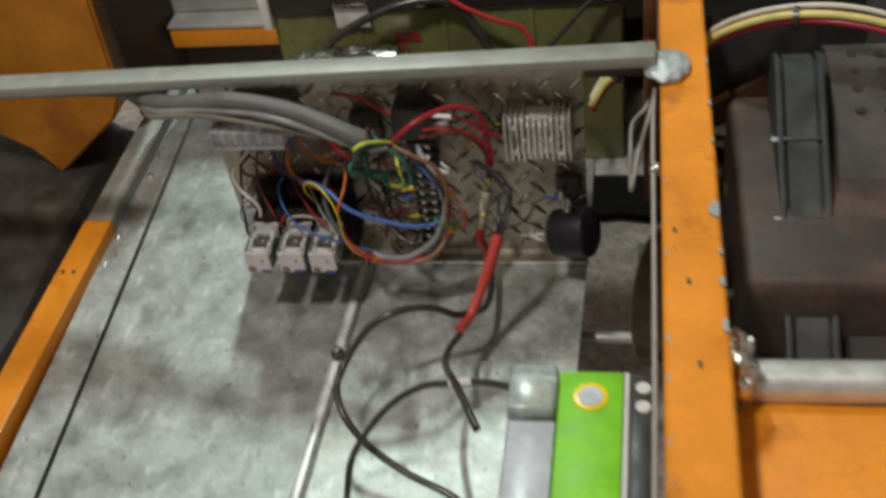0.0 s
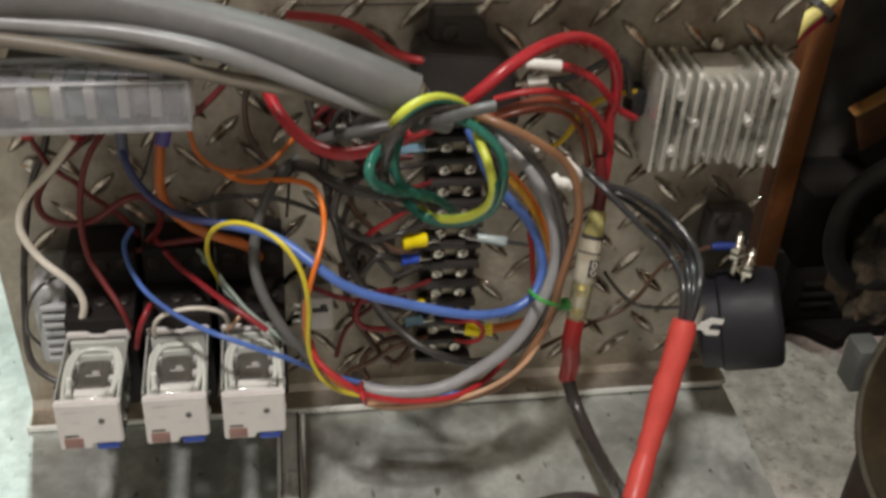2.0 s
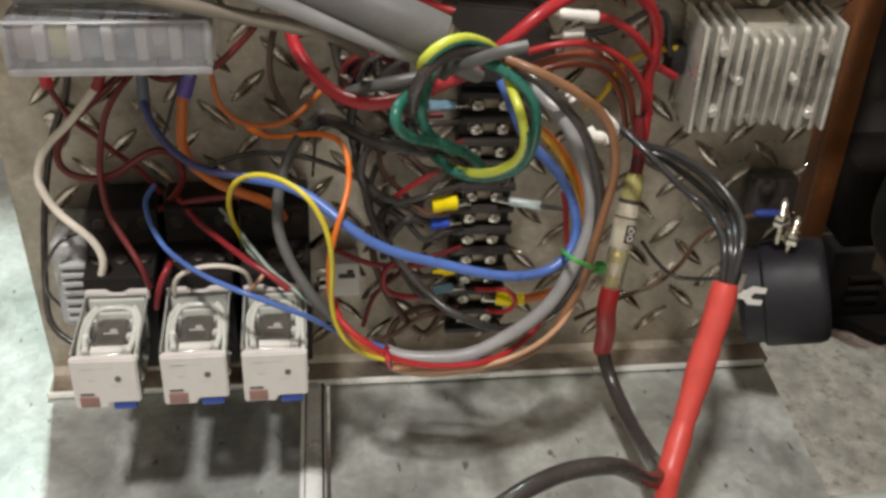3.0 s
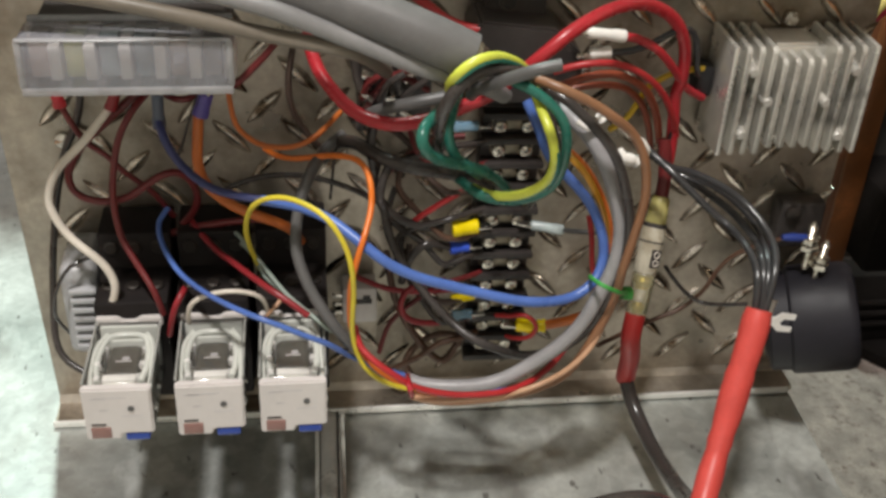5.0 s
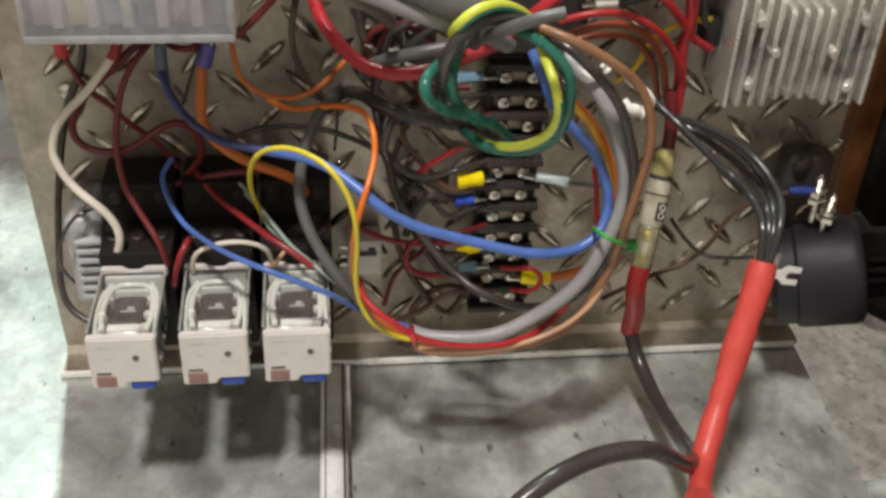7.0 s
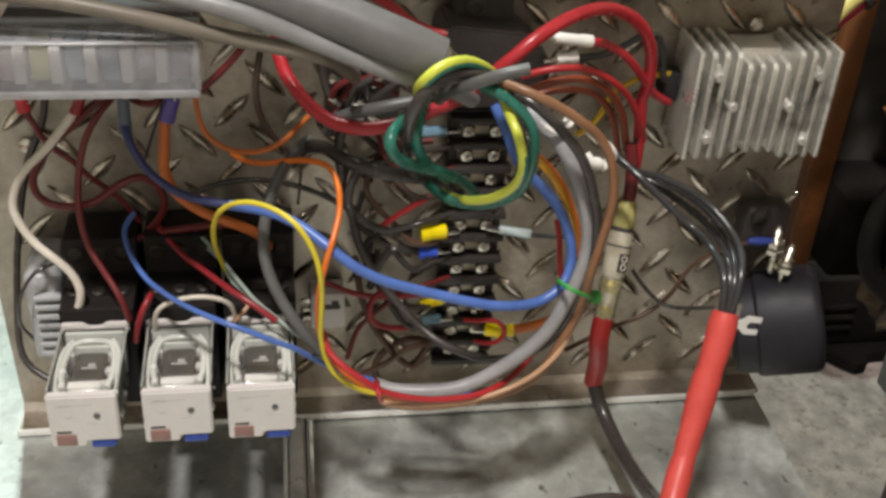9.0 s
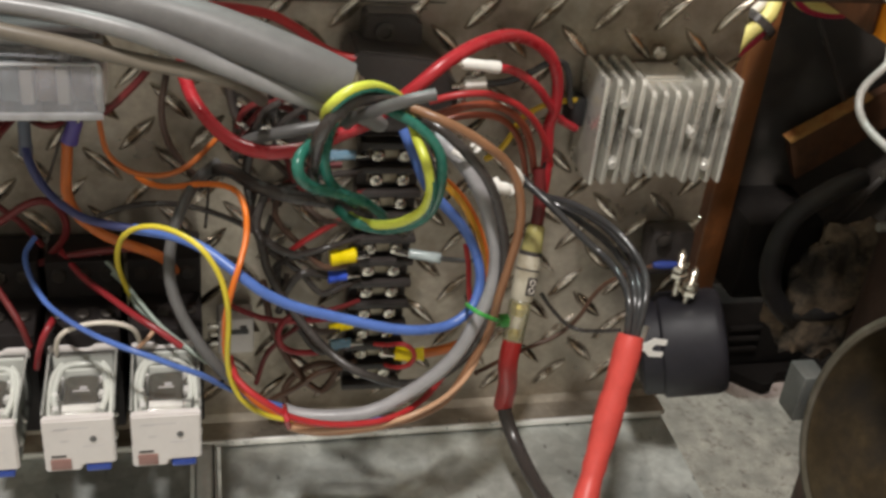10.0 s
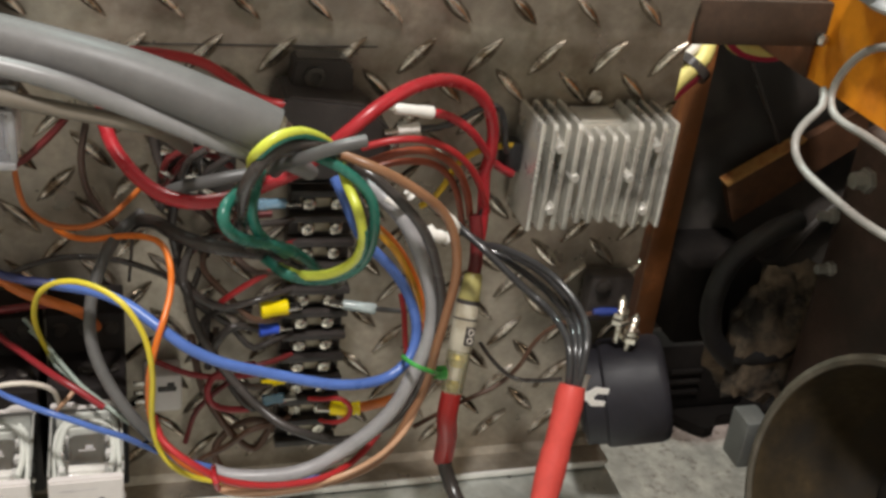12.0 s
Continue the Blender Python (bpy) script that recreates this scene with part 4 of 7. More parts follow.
def change_over_unit():
    """Black flat-topped relay with a screw tab, over the terminal strip."""
    t = thing("power_relay", (0.186, 0, 0.18), "black power relay with a screw tab on the plate", "relay")
    bm = bmesh.new()
    prism(bm, [(0.1660, 0.1520), (0.2060, 0.1520), (0.2060, 0.1700), (0.1960, 0.1800), (0.1690, 0.1830), (0.1660, 0.1790)], "y", -0.0240, -0.0016)
    bmesh.ops.bevel(bm, geom=bm.edges[:], offset=0.0010, segments=2, affect="EDGES")
    part("body", bm, BLACK, t)
    bm = bmesh.new()
    prism(bm, [(0.1715, 0.1770), (0.1945, 0.1750), (0.1935, 0.1890), (0.1900, 0.1920), (0.1730, 0.1920)], "y", -0.0110, -0.0016)
    bmesh.ops.bevel(bm, geom=bm.edges[:], offset=0.0008, segments=2, affect="EDGES")
    part("tab", bm, BLACK, t)
    s = lathe(bmesh.new(), (0.1800, -0.0105, 0.1858), (0.1800, -0.0140, 0.1858), [(0, 0.0036), (0.0022, 0.0036), (0.0026, 0.0022), (0.0012, 0.0020)], 18)
    part("screw", s, GREASE, t, "dark socket screw")
    for i, x in enumerate((0.2050, 0.2085)):
        part("blade", boxed(x, x + 0.0050, -0.0200, -0.0192, 0.1620 + 0.006 * i, 0.1665 + 0.006 * i, 0.0002), CHROME, t)


change_over_unit()


def wire_block():
    """Metal terminal block with bright clips, half hidden in the wires."""
    t = thing("spade_terminal_block", (0.14, 0, 0.155), "black terminal block with bright spade clips", "terminal block")
    part("body", boxed(0.1270, 0.1535, -0.0150, -0.0016, 0.1420, 0.1720, 0.001), BLACK, t)
    random.seed(3)
    for i in range(9):
        x, z = 0.1300 + 0.0070 * (i % 3) + random.uniform(-0.001, 0.001), 0.1475 + 0.0080 * (i // 3)
        m = Matrix.Translation((x, -0.0190, z)) @ Matrix.Rotation(random.uniform(-0.7, 0.7), 4, "Y") @ Matrix.Rotation(random.uniform(-0.4, 0.4), 4, "X")
        part("spade_clip", boxed(-0.0024, 0.0024, -0.0055, 0.0050, -0.0009, 0.0009, 0.0004, m=m), CHROME, t)


wire_block()


def sounder():
    """Round black horn on an arm, with two studs."""
    t = thing("horn", (0.317, 0, 0.052), "round black horn with two bright studs on the plate edge", "horn")
    a, b = Vector((0.2968, -0.0260, 0.0506)), Vector((0.3296, -0.0352, 0.0592))
    L = (b - a).length
    R = 0.0226
    part("body", lathe(bmesh.new(), a, b, [(0, R * 0.30), (0.0002, R * 0.86), (0.0012, R * 0.91), (0.0085, R * 0.93), (0.0096, R * 0.99), (0.0110, R), (L - 0.0040, R), (L - 0.0012, R * 0.965), (L, R * 0.90)], 56), HORN_BLACK, t)
    part("front_disc", lathe(bmesh.new(), a + (b - a) * 0.01, a - (b - a) * 0.035, [(0, R * 0.70), (0.0008, R * 0.70), (0.0014, R * 0.62)], 40), BLACK_RUBBER, t, "matt black front disc")
    part("bracket", boxed(0.2990, 0.3190, -0.0120, -0.0016, 0.0775, 0.0990, 0.0020), BLACK, t, "black mounting bracket")
    part("bracket_screw", lathe(bmesh.new(), (0.3045, -0.0118, 0.0950), (0.3045, -0.0150, 0.0950), [(0, 0.0034), (0.0018, 0.0034), (0.0028, 0.0016)], 18), DULL_SCREW, t, "dark bracket screw")
    for x, y, z, lean in ((0.3056, -0.0300, 0.0800, -0.06), (0.3094, -0.0320, 0.0725, 0.05)):
        d = Vector((lean, -0.06, 1)).normalized()
        p = Vector((x, y, z))
        L = 0.0225
        st = part("stud", lathe(bmesh.new(), p, p + d * L, [(0, 0.0014), (L - 0.0015, 0.0014), (L, 0.0008)], 12), SCREW_TIN, t, "bright threaded stud")
        for k in range(7):
            h = 0.0150 + 0.0009 * k
            part("thread", lathe(bmesh.new(), p + d * h, p + d * (h + 0.0006), [(0, 0.00140), (0.0003, 0.00175), (0.0006, 0.00140)], 12, caps=False), SCREW_TIN, st)
        for h, r in ((0.0095, 0.0039), (0.0125, 0.0033)):
            bm = lathe(bmesh.new(), p + d * h, p + d * (h + 0.0026), [(0, r * 0.9), (0.0004, r), (0.0022, r), (0.0026, r * 0.9)], 6)
            part("nut", bm, SCREW_TIN, st)
    part("lead_crimp", lathe(bmesh.new(), (0.3030, -0.0300, 0.0945), (0.2929, -0.0300, 0.0949), [(0, 0.0015), (0.0065, 0.0018), (0.0100, 0.0012)], 12), C_NAVY, t, "dark blue crimp sleeve")


C_NAVY = plastic("dark_blue_crimp_sleeve", (0.02, 0.04, 0.20), 0.35)
HORN_BLACK = material("satin_black_horn", (0.013, 0.012, 0.016), 0.55, 0.0, vary=0.2, stain=(0.022, 0.020, 0.022), stain_scale=25, bump=0.15, spec=0.35)
sounder()


def fork_terminal():
    """Loose bright fork at the end of the sleeve."""
    t = thing("fork_terminal", (0.2855, -0.057, 0.0755), "loose bright fork terminal at the sleeve end", "fork terminal")
    m = Matrix.Translation((0.2845, -0.0590, 0.0755)) @ Matrix.Rotation(radians(12), 4, "Y") @ Matrix.Rotation(radians(-8), 4, "X")
    bm = bmesh.new()
    prism(bm, [(-0.0075, -0.0018), (-0.0020, -0.0018), (0.0005, -0.0038), (0.0062, -0.0034), (0.0062, -0.0014), (0.0018, -0.0016), (0.0006, 0.0), (0.0018, 0.0016), (0.0062, 0.0018), (0.0062, 0.0040), (0.0005, 0.0040), (-0.0020, 0.0018), (-0.0075, 0.0018)], "y", -0.0004, 0.0004)
    bmesh.ops.transform(bm, matrix=m, verts=bm.verts[:])
    part("fork", bm, TIN, t, smooth=False)
    part("barrel", rodded(m @ Vector((-0.0070, 0, 0)), m @ Vector((-0.0135, 0, 0.0005)), 0.0020, n=12, bevel=0.0003), CHROME, t)
    part("upright_tongue", boxed(-0.0062, -0.0036, -0.0004, 0.0004, 0.0005, 0.0088, 0.0003, m=m), CHROME, t)


fork_terminal()


def fuse_holder():
    """Inline fuse holder with cream body, dark rings, badge and clear window, hanging on its cable."""
    t = thing("inline_fuse_holder", (0.2400, -0.024, 0.05), "cream inline fuse holder with clear window and badge", "fuse holder")
    top, low = Vector((0.2432, -0.0235, 0.1115)), Vector((0.2338, -0.0420, 0.0680))
    ax = (low - top).normalized()
    at = lambda d: top + ax * d
    part("upper_cap", lathe(bmesh.new(), at(0.0), at(0.0105), [(0, 0.0028), (0.001, 0.0035), (0.0085, 0.0041), (0.0105, 0.0043)], 20), CAP_YELLOW, t, "yellowed clear cap")
    part("cap_ring", lathe(bmesh.new(), at(0.0105), at(0.0122), [(0, 0.0043), (0.0002, 0.0046), (0.0015, 0.0046), (0.0017, 0.0043)], 22), DARK_INK, t, "dark ring")
    part("body", lathe(bmesh.new(), at(0.0123), at(0.0305), [(0, 0.0044), (0.0008, 0.0047), (0.0170, 0.0046), (0.0182, 0.0042)], 24), CREAM_TUBE, t)
    part("band", lathe(bmesh.new(), at(0.0175), at(0.0182), [(0, 0.00472), (0.0007, 0.00476)], 24, caps=False), DARK_INK, t, "thin dark band")
    c = at(0.0236)
    side = Vector((0.32, -0.90, 0.20)).normalized()
    m = Matrix.Translation(c + side * 0.0044) @ Matrix(((ax.cross(side).x, side.x, -ax.x, 0), (ax.cross(side).y, side.y, -ax.y, 0), (ax.cross(side).z, side.z, -ax.z, 0), (0, 0, 0, 1)))
    part("badge", boxed(-0.0021, 0.0021, -0.0004, 0.0005, -0.0036, 0.0036, 0.0002, m=m), DARK_INK, t, "dark printed badge")
    for dz in (-0.0016, 0.0016):
        ring = tube(bmesh.new(), [m @ Vector((0.0012 * math.cos(a * 0.7854), 0.0006, dz + 0.0012 * math.sin(a * 0.7854))) for a in range(9)], 0.00022, 6, 0.0006)
        part("badge_mark", ring, W_WHITE, t)
    part("clear_window", lathe(bmesh.new(), at(0.0306), at(0.0480), [(0, 0.0040), (0.001, 0.0045), (0.0160, 0.0042), (0.0174, 0.0036)], 22), AMBER_CLEAR, t, "clear plastic window")
    part("contact", lathe(bmesh.new(), at(0.0318), at(0.0370), [(0, 0.0022), (0.002, 0.0036), (0.0052, 0.0024)], 16), GOLD, t, "yellow metal contact")
    part("glass", lathe(bmesh.new(), at(0.0372), at(0.0420), [(0, 0.0022), (0.0048, 0.0022)], 16), WHITE, t, "white fuse body")
    part("contact", lathe(bmesh.new(), at(0.0422), at(0.0468), [(0, 0.0018), (0.002, 0.0028), (0.0046, 0.0020)], 16), GOLD, t, "yellow metal contact")
    part("collar", tube(bmesh.new(), [at(0.0470), at(0.056), (0.2345, -0.0420, 0.0480), (0.2361, -0.0362, 0.0320)], 0.0040, 18, 0.002), COLLAR_RED, t, "red insulating collar")
    part("lead", tube(bmesh.new(), [at(0.001), (0.2440, -0.0215, 0.1180), (0.2438, -0.0190, 0.1260), (0.2430, -0.0170, 0.1330)], 0.0026, 12), W_DRED, t, "dark red lead")


CAP_YELLOW = clear("yellowed_clear_cap", (0.50, 0.44, 0.16), 0.2, alpha=0.7)
COLLAR_RED = plastic("dark_red_collar", (0.36, 0.022, 0.020), 0.38)
CREAM_TUBE = material("cream_tube", (0.46, 0.42, 0.33), 0.35, 0.0, vary=0.12, scale=90, stain=(0.28, 0.24, 0.17), stain_scale=70)
AMBER_CLEAR = clear("yellowed_clear_plastic", (0.55, 0.50, 0.30), 0.18, alpha=0.35)
GOLD = material("yellow_brass", (0.72, 0.55, 0.10), 0.3, 0.9, vary=0.1)
fuse_holder()


def cable_tie():
    t = thing("green_cable_tie", (0.212, -0.075, 0.105), "bright green cable tie round the wire loop", "cable tie")
    pts = [(0.2075, -0.0640, 0.1030), (0.2040, -0.0735, 0.1095), (0.2062, -0.0815, 0.1115), (0.2122, -0.0790, 0.1070), (0.2170, -0.0720, 0.1010), (0.2205, -0.0665, 0.0975)]
    part("strap", tube(bmesh.new(), pts, 0.0008, 8, 0.0015), C_GREEN, t)
    part("head", boxed(0.2185, 0.2222, -0.0690, -0.0650, 0.0955, 0.0995, 0.0008), C_GREEN, t)
    part("tail", tube(bmesh.new(), [(0.2195, -0.0685, 0.0985), (0.2160, -0.0720, 0.0990), (0.2140, -0.0740, 0.1010)], 0.0005, 6, 0.001), C_GREEN, t)


cable_tie()


def tape(name, pts, r, label):
    """A crumpled scrap: its girth jumps from ring to ring."""
    lumps = [(i / 10, 1.0 + 0.5 * noise.noise(Vector((i * 1.7, pts[0][0] * 400, 0.4)))) for i in range(11)]
    tagged(link_mesh(name, tube(bmesh.new(), pts, r, 10, 0.0012, lumps), CRIMP_WHITE, smooth=True), label, "tape")


for pts, r in (([(0.1952, -0.0640, 0.1649), (0.1982, -0.0650, 0.1633), (0.2017, -0.0640, 0.1620)], 0.0012), ([(0.2020, -0.0640, 0.1673), (0.2036, -0.0640, 0.1652)], 0.0013), ([(0.2103, -0.0640, 0.1544), (0.2118, -0.0655, 0.1522), (0.2138, -0.0650, 0.1512), (0.2171, -0.0640, 0.1498)], 0.0019), ([(0.2135, -0.0660, 0.1618), (0.2174, -0.0675, 0.1584), (0.2197, -0.0665, 0.1542), (0.2190, -0.0640, 0.1508)], 0.0010)):
    tape("white_tape", pts, r, "scrap of white tape round a wire")


# ---- wires and cables ----
def wire(name, material_, radius, label, points, category="wire", radii=None):
    """One insulated wire; heat-shrink sleeve is slightly knuckled."""
    if material_ is W_SLEEVE:
        radii = [(i / 24, 1.0 + 0.24 * noise.noise(Vector((i * 0.83 + 0.3, 3.4, 0.6))) - 0.007 * max(0, i - 8)) for i in range(25)]
    bm = tube(bmesh.new(), points, radius, 10 if radius < 0.004 else 18, 0.003, radii)
    w = tagged(link_mesh(name, bm, material_, smooth=True), label, category)
    if name == "thick_grey_cable":
        b = Vector(points[-1])
        d = (b - Vector(points[-2])).normalized()
        part("foil", lathe(bmesh.new(), b - d * 0.001, b + d * 0.003, [(0, 0.0056), (0.0016, 0.0058), (0.0030, 0.0050)], 18), BRASS, w, "dull torn foil screen")
        part("filler", lathe(bmesh.new(), b + d * 0.001, b + d * 0.0042, [(0, 0.0050), (0.0030, 0.0044)], 14), W_BROWNBLK, w, "dark cable filler")
    if material_ is W_YG:
        side = [Vector(p) + Vector((0.45, -0.25, -0.55)) * radius for p in points]
        part("green_stripe", tube(bmesh.new(), side, radius * 0.66, 8, 0.003), W_TEAL, w, "green stripe")
    return w


wire("thick_grey_cable", W_GREY, 0.0072, "thick grey sheathed cable with cut end",
     [(-0.6000, -0.0140, 0.2000), (-0.3000, -0.0140, 0.2040), (-0.1400, -0.0140, 0.2070), (-0.0750, -0.0160, 0.2070), (-0.0500, -0.0250, 0.2073), (-0.0280, -0.0380, 0.2090), (-0.0100, -0.0470, 0.2120), (0.0200, -0.0530, 0.2175), (0.0450, -0.0560, 0.2200), (0.0700, -0.0560, 0.2160), (0.0950, -0.0590, 0.2110), (0.1200, -0.0670, 0.2065), (0.1450, -0.0740, 0.1985), (0.1571, -0.0760, 0.1933)], "cable")
wire("grey_cable", W_GREYM, 0.0029, "slim grey sheathed cable",
     [(-0.6000, -0.0060, 0.1940), (-0.3000, -0.0060, 0.1980), (-0.1400, -0.0060, 0.2005), (-0.0750, -0.0100, 0.2005), (-0.0500, -0.0250, 0.2015), (-0.0280, -0.0460, 0.2045), (-0.0100, -0.0560, 0.2100), (0.0200, -0.0590, 0.2135), (0.0450, -0.0610, 0.2127), (0.0700, -0.0640, 0.2110), (0.0950, -0.0690, 0.2070), (0.1200, -0.0720, 0.1982), (0.1450, -0.0750, 0.1888), (0.1580, -0.0720, 0.1838), (0.1720, -0.0560, 0.1710)], "cable")
wire("grey_brown_cable", W_TAUPE, 0.0024, "slim grey-brown sheathed cable",
     [(-0.6000, -0.0020, 0.1880), (-0.3000, -0.0020, 0.1920), (-0.1400, -0.0020, 0.1950), (-0.0750, -0.0080, 0.1955), (-0.0500, -0.0270, 0.1980), (-0.0280, -0.0520, 0.2028), (-0.0100, -0.0600, 0.2085), (0.0200, -0.0630, 0.2105), (0.0450, -0.0660, 0.2085), (0.0700, -0.0680, 0.2040), (0.0950, -0.0670, 0.1975), (0.1205, -0.0697, 0.1929), (0.1272, -0.0583, 0.1855), (0.1352, -0.0350, 0.1701)], "cable")
wire("red_wire", W_RED2, 0.0017, "dark red insulated wire beside the grey cable",
     [(0.1188, -0.0140, 0.1952), (0.1250, -0.0151, 0.1951), (0.1311, -0.0163, 0.1948), (0.1401, -0.0174, 0.1932), (0.1491, -0.0186, 0.1884), (0.1565, -0.0197, 0.1829), (0.1640, -0.0209, 0.1800), (0.1686, -0.0220, 0.1796)])
wire("green_yellow_wire", W_YG, 0.0016, "green and yellow striped earth wire",
     [(0.1523, -0.0710, 0.1786), (0.1505, -0.0800, 0.1855), (0.1504, -0.0860, 0.1902), (0.1517, -0.0890, 0.1937), (0.1545, -0.0890, 0.1963), (0.1586, -0.0875, 0.1977), (0.1634, -0.0845, 0.1970), (0.1682, -0.0800, 0.1939), (0.1732, -0.0740, 0.1891), (0.1782, -0.0680, 0.1813), (0.1800, -0.0740, 0.1755), (0.1816, -0.0800, 0.1722), (0.1830, -0.0830, 0.1679), (0.1843, -0.0830, 0.1620), (0.1845, -0.0800, 0.1547), (0.1831, -0.0770, 0.1494), (0.1803, -0.0740, 0.1452), (0.1764, -0.0710, 0.1418), (0.1714, -0.0680, 0.1398), (0.1671, -0.0620, 0.1373), (0.1643, -0.0530, 0.1346)])
wire("green_wire", W_TEAL, 0.0017, "teal green insulated wire in a ring",
     [(0.1600, -0.0590, 0.1890), (0.1645, -0.0680, 0.1880), (0.1705, -0.0710, 0.1833), (0.1744, -0.0740, 0.1826), (0.1789, -0.0755, 0.1804), (0.1835, -0.0770, 0.1769), (0.1868, -0.0785, 0.1726), (0.1885, -0.0785, 0.1667), (0.1891, -0.0770, 0.1591), (0.1888, -0.0740, 0.1513), (0.1868, -0.0710, 0.1443), (0.1825, -0.0695, 0.1404), (0.1766, -0.0665, 0.1370), (0.1699, -0.0665, 0.1376), (0.1646, -0.0635, 0.1380), (0.1610, -0.0560, 0.1377), (0.1585, -0.0440, 0.1348)])
wire("green_wire", W_TEAL, 0.0019, "teal green insulated wire in a ring",
     [(0.1520, -0.0620, 0.1701), (0.1466, -0.0740, 0.1722), (0.1434, -0.0800, 0.1718), (0.1424, -0.0830, 0.1697), (0.1434, -0.0830, 0.1662), (0.1467, -0.0800, 0.1616), (0.1518, -0.0755, 0.1573), (0.1582, -0.0695, 0.1526), (0.1644, -0.0635, 0.1475), (0.1702, -0.0575, 0.1412), (0.1760, -0.0500, 0.1328), (0.1823, -0.0350, 0.1190)])
wire("green_wire", W_TEAL, 0.0018, "teal green insulated wire in a ring",
     [(0.1567, -0.0560, 0.1711), (0.1538, -0.0650, 0.1695), (0.1523, -0.0695, 0.1659), (0.1527, -0.0710, 0.1617), (0.1543, -0.0710, 0.1578), (0.1581, -0.0665, 0.1520), (0.1660, -0.0530, 0.1396)])
wire("black_core_wire", W_BLACK, 0.0021, "black insulated core wire bent in a ring",
     [(0.1898, -0.0530, 0.1672), (0.1791, -0.0680, 0.1813), (0.1720, -0.0770, 0.1886), (0.1653, -0.0830, 0.1924), (0.1589, -0.0860, 0.1930), (0.1539, -0.0875, 0.1905), (0.1504, -0.0875, 0.1864), (0.1484, -0.0845, 0.1798), (0.1479, -0.0800, 0.1719), (0.1483, -0.0740, 0.1631), (0.1501, -0.0650, 0.1534), (0.1566, -0.0500, 0.1397)])
wire("grey_cable_end", W_GREYD, 0.0019, "dark grey insulated wire with cut end",
     [(0.1596, -0.0650, 0.1753), (0.1599, -0.0770, 0.1832), (0.1633, -0.0860, 0.1892), (0.1686, -0.0920, 0.1943), (0.1747, -0.0935, 0.1970), (0.1806, -0.0935, 0.1982)])
wire("black_core_wire", W_BLACK, 0.0018, "black insulated core wire bent in a ring",
     [(0.1858, -0.0440, 0.1211), (0.1851, -0.0620, 0.1377), (0.1856, -0.0710, 0.1484), (0.1866, -0.0740, 0.1555), (0.1870, -0.0710, 0.1610), (0.1865, -0.0620, 0.1635), (0.1871, -0.0500, 0.1617)])
wire("black_cable", W_BLACK, 0.0025, "black sheathed cable across the plate",
     [(0.1139, -0.0180, 0.1284), (0.1190, -0.0240, 0.1377), (0.1250, -0.0320, 0.1416), (0.1308, -0.0440, 0.1436), (0.1370, -0.0515, 0.1443), (0.1444, -0.0545, 0.1436), (0.1523, -0.0530, 0.1413), (0.1631, -0.0470, 0.1359), (0.1736, -0.0350, 0.1240)], "cable")
wire("dark_blue_wire", W_NAVY, 0.0015, "dark blue insulated wire from the fuse box",
     [(0.0567, -0.0200, 0.1566), (0.0568, -0.0240, 0.1510), (0.0583, -0.0300, 0.1464), (0.0613, -0.0340, 0.1408), (0.0654, -0.0380, 0.1368), (0.0704, -0.0420, 0.1340), (0.0754, -0.0450, 0.1320), (0.0819, -0.0480, 0.1312), (0.0883, -0.0510, 0.1314), (0.0945, -0.0530, 0.1313)])
wire("blue_wire", W_BLUE, 0.0018, "bright blue insulated wire",
     [(0.0921, -0.0530, 0.1318), (0.0987, -0.0550, 0.1315), (0.1044, -0.0588, 0.1323), (0.1099, -0.0635, 0.1327), (0.1154, -0.0673, 0.1314), (0.1207, -0.0712, 0.1289), (0.1261, -0.0754, 0.1261), (0.1316, -0.0770, 0.1218), (0.1376, -0.0770, 0.1175), (0.1449, -0.0770, 0.1138), (0.1546, -0.0770, 0.1104), (0.1645, -0.0770, 0.1072), (0.1744, -0.0770, 0.1042), (0.1828, -0.0755, 0.1014), (0.1912, -0.0740, 0.1002), (0.1984, -0.0710, 0.0994), (0.2041, -0.0695, 0.1018), (0.2085, -0.0665, 0.1054), (0.2106, -0.0635, 0.1107), (0.2100, -0.0620, 0.1181), (0.2079, -0.0590, 0.1244), (0.2048, -0.0575, 0.1300), (0.2009, -0.0545, 0.1345), (0.1959, -0.0515, 0.1390), (0.1906, -0.0500, 0.1449), (0.1873, -0.0485, 0.1524), (0.1846, -0.0470, 0.1585), (0.1823, -0.0440, 0.1630)])
wire("blue_wire", W_BLUE, 0.001, "thin blue insulated wire",
     [(0.0562, -0.0180, 0.1088), (0.0529, -0.0220, 0.1052), (0.0534, -0.0280, 0.1028), (0.0564, -0.0360, 0.1000), (0.0615, -0.0460, 0.0984), (0.0681, -0.0560, 0.0990), (0.0749, -0.0660, 0.1010), (0.0827, -0.0760, 0.1034), (0.0903, -0.0820, 0.1037), (0.0976, -0.0840, 0.1014), (0.1049, -0.0839, 0.0972), (0.1114, -0.0821, 0.0926), (0.1172, -0.0785, 0.0859)])
wire("blue_wire", W_BLUE, 0.0009, "thin blue insulated wire in the loop",
     [(0.1153, -0.0748, 0.0841), (0.1204, -0.0697, 0.0766), (0.1276, -0.0673, 0.0702), (0.1362, -0.0635, 0.0633), (0.1448, -0.0620, 0.0586), (0.1534, -0.0620, 0.0558), (0.1643, -0.0620, 0.0530), (0.1750, -0.0635, 0.0520), (0.1847, -0.0635, 0.0526), (0.1926, -0.0590, 0.0536), (0.1987, -0.0560, 0.0581), (0.2061, -0.0530, 0.0672)])
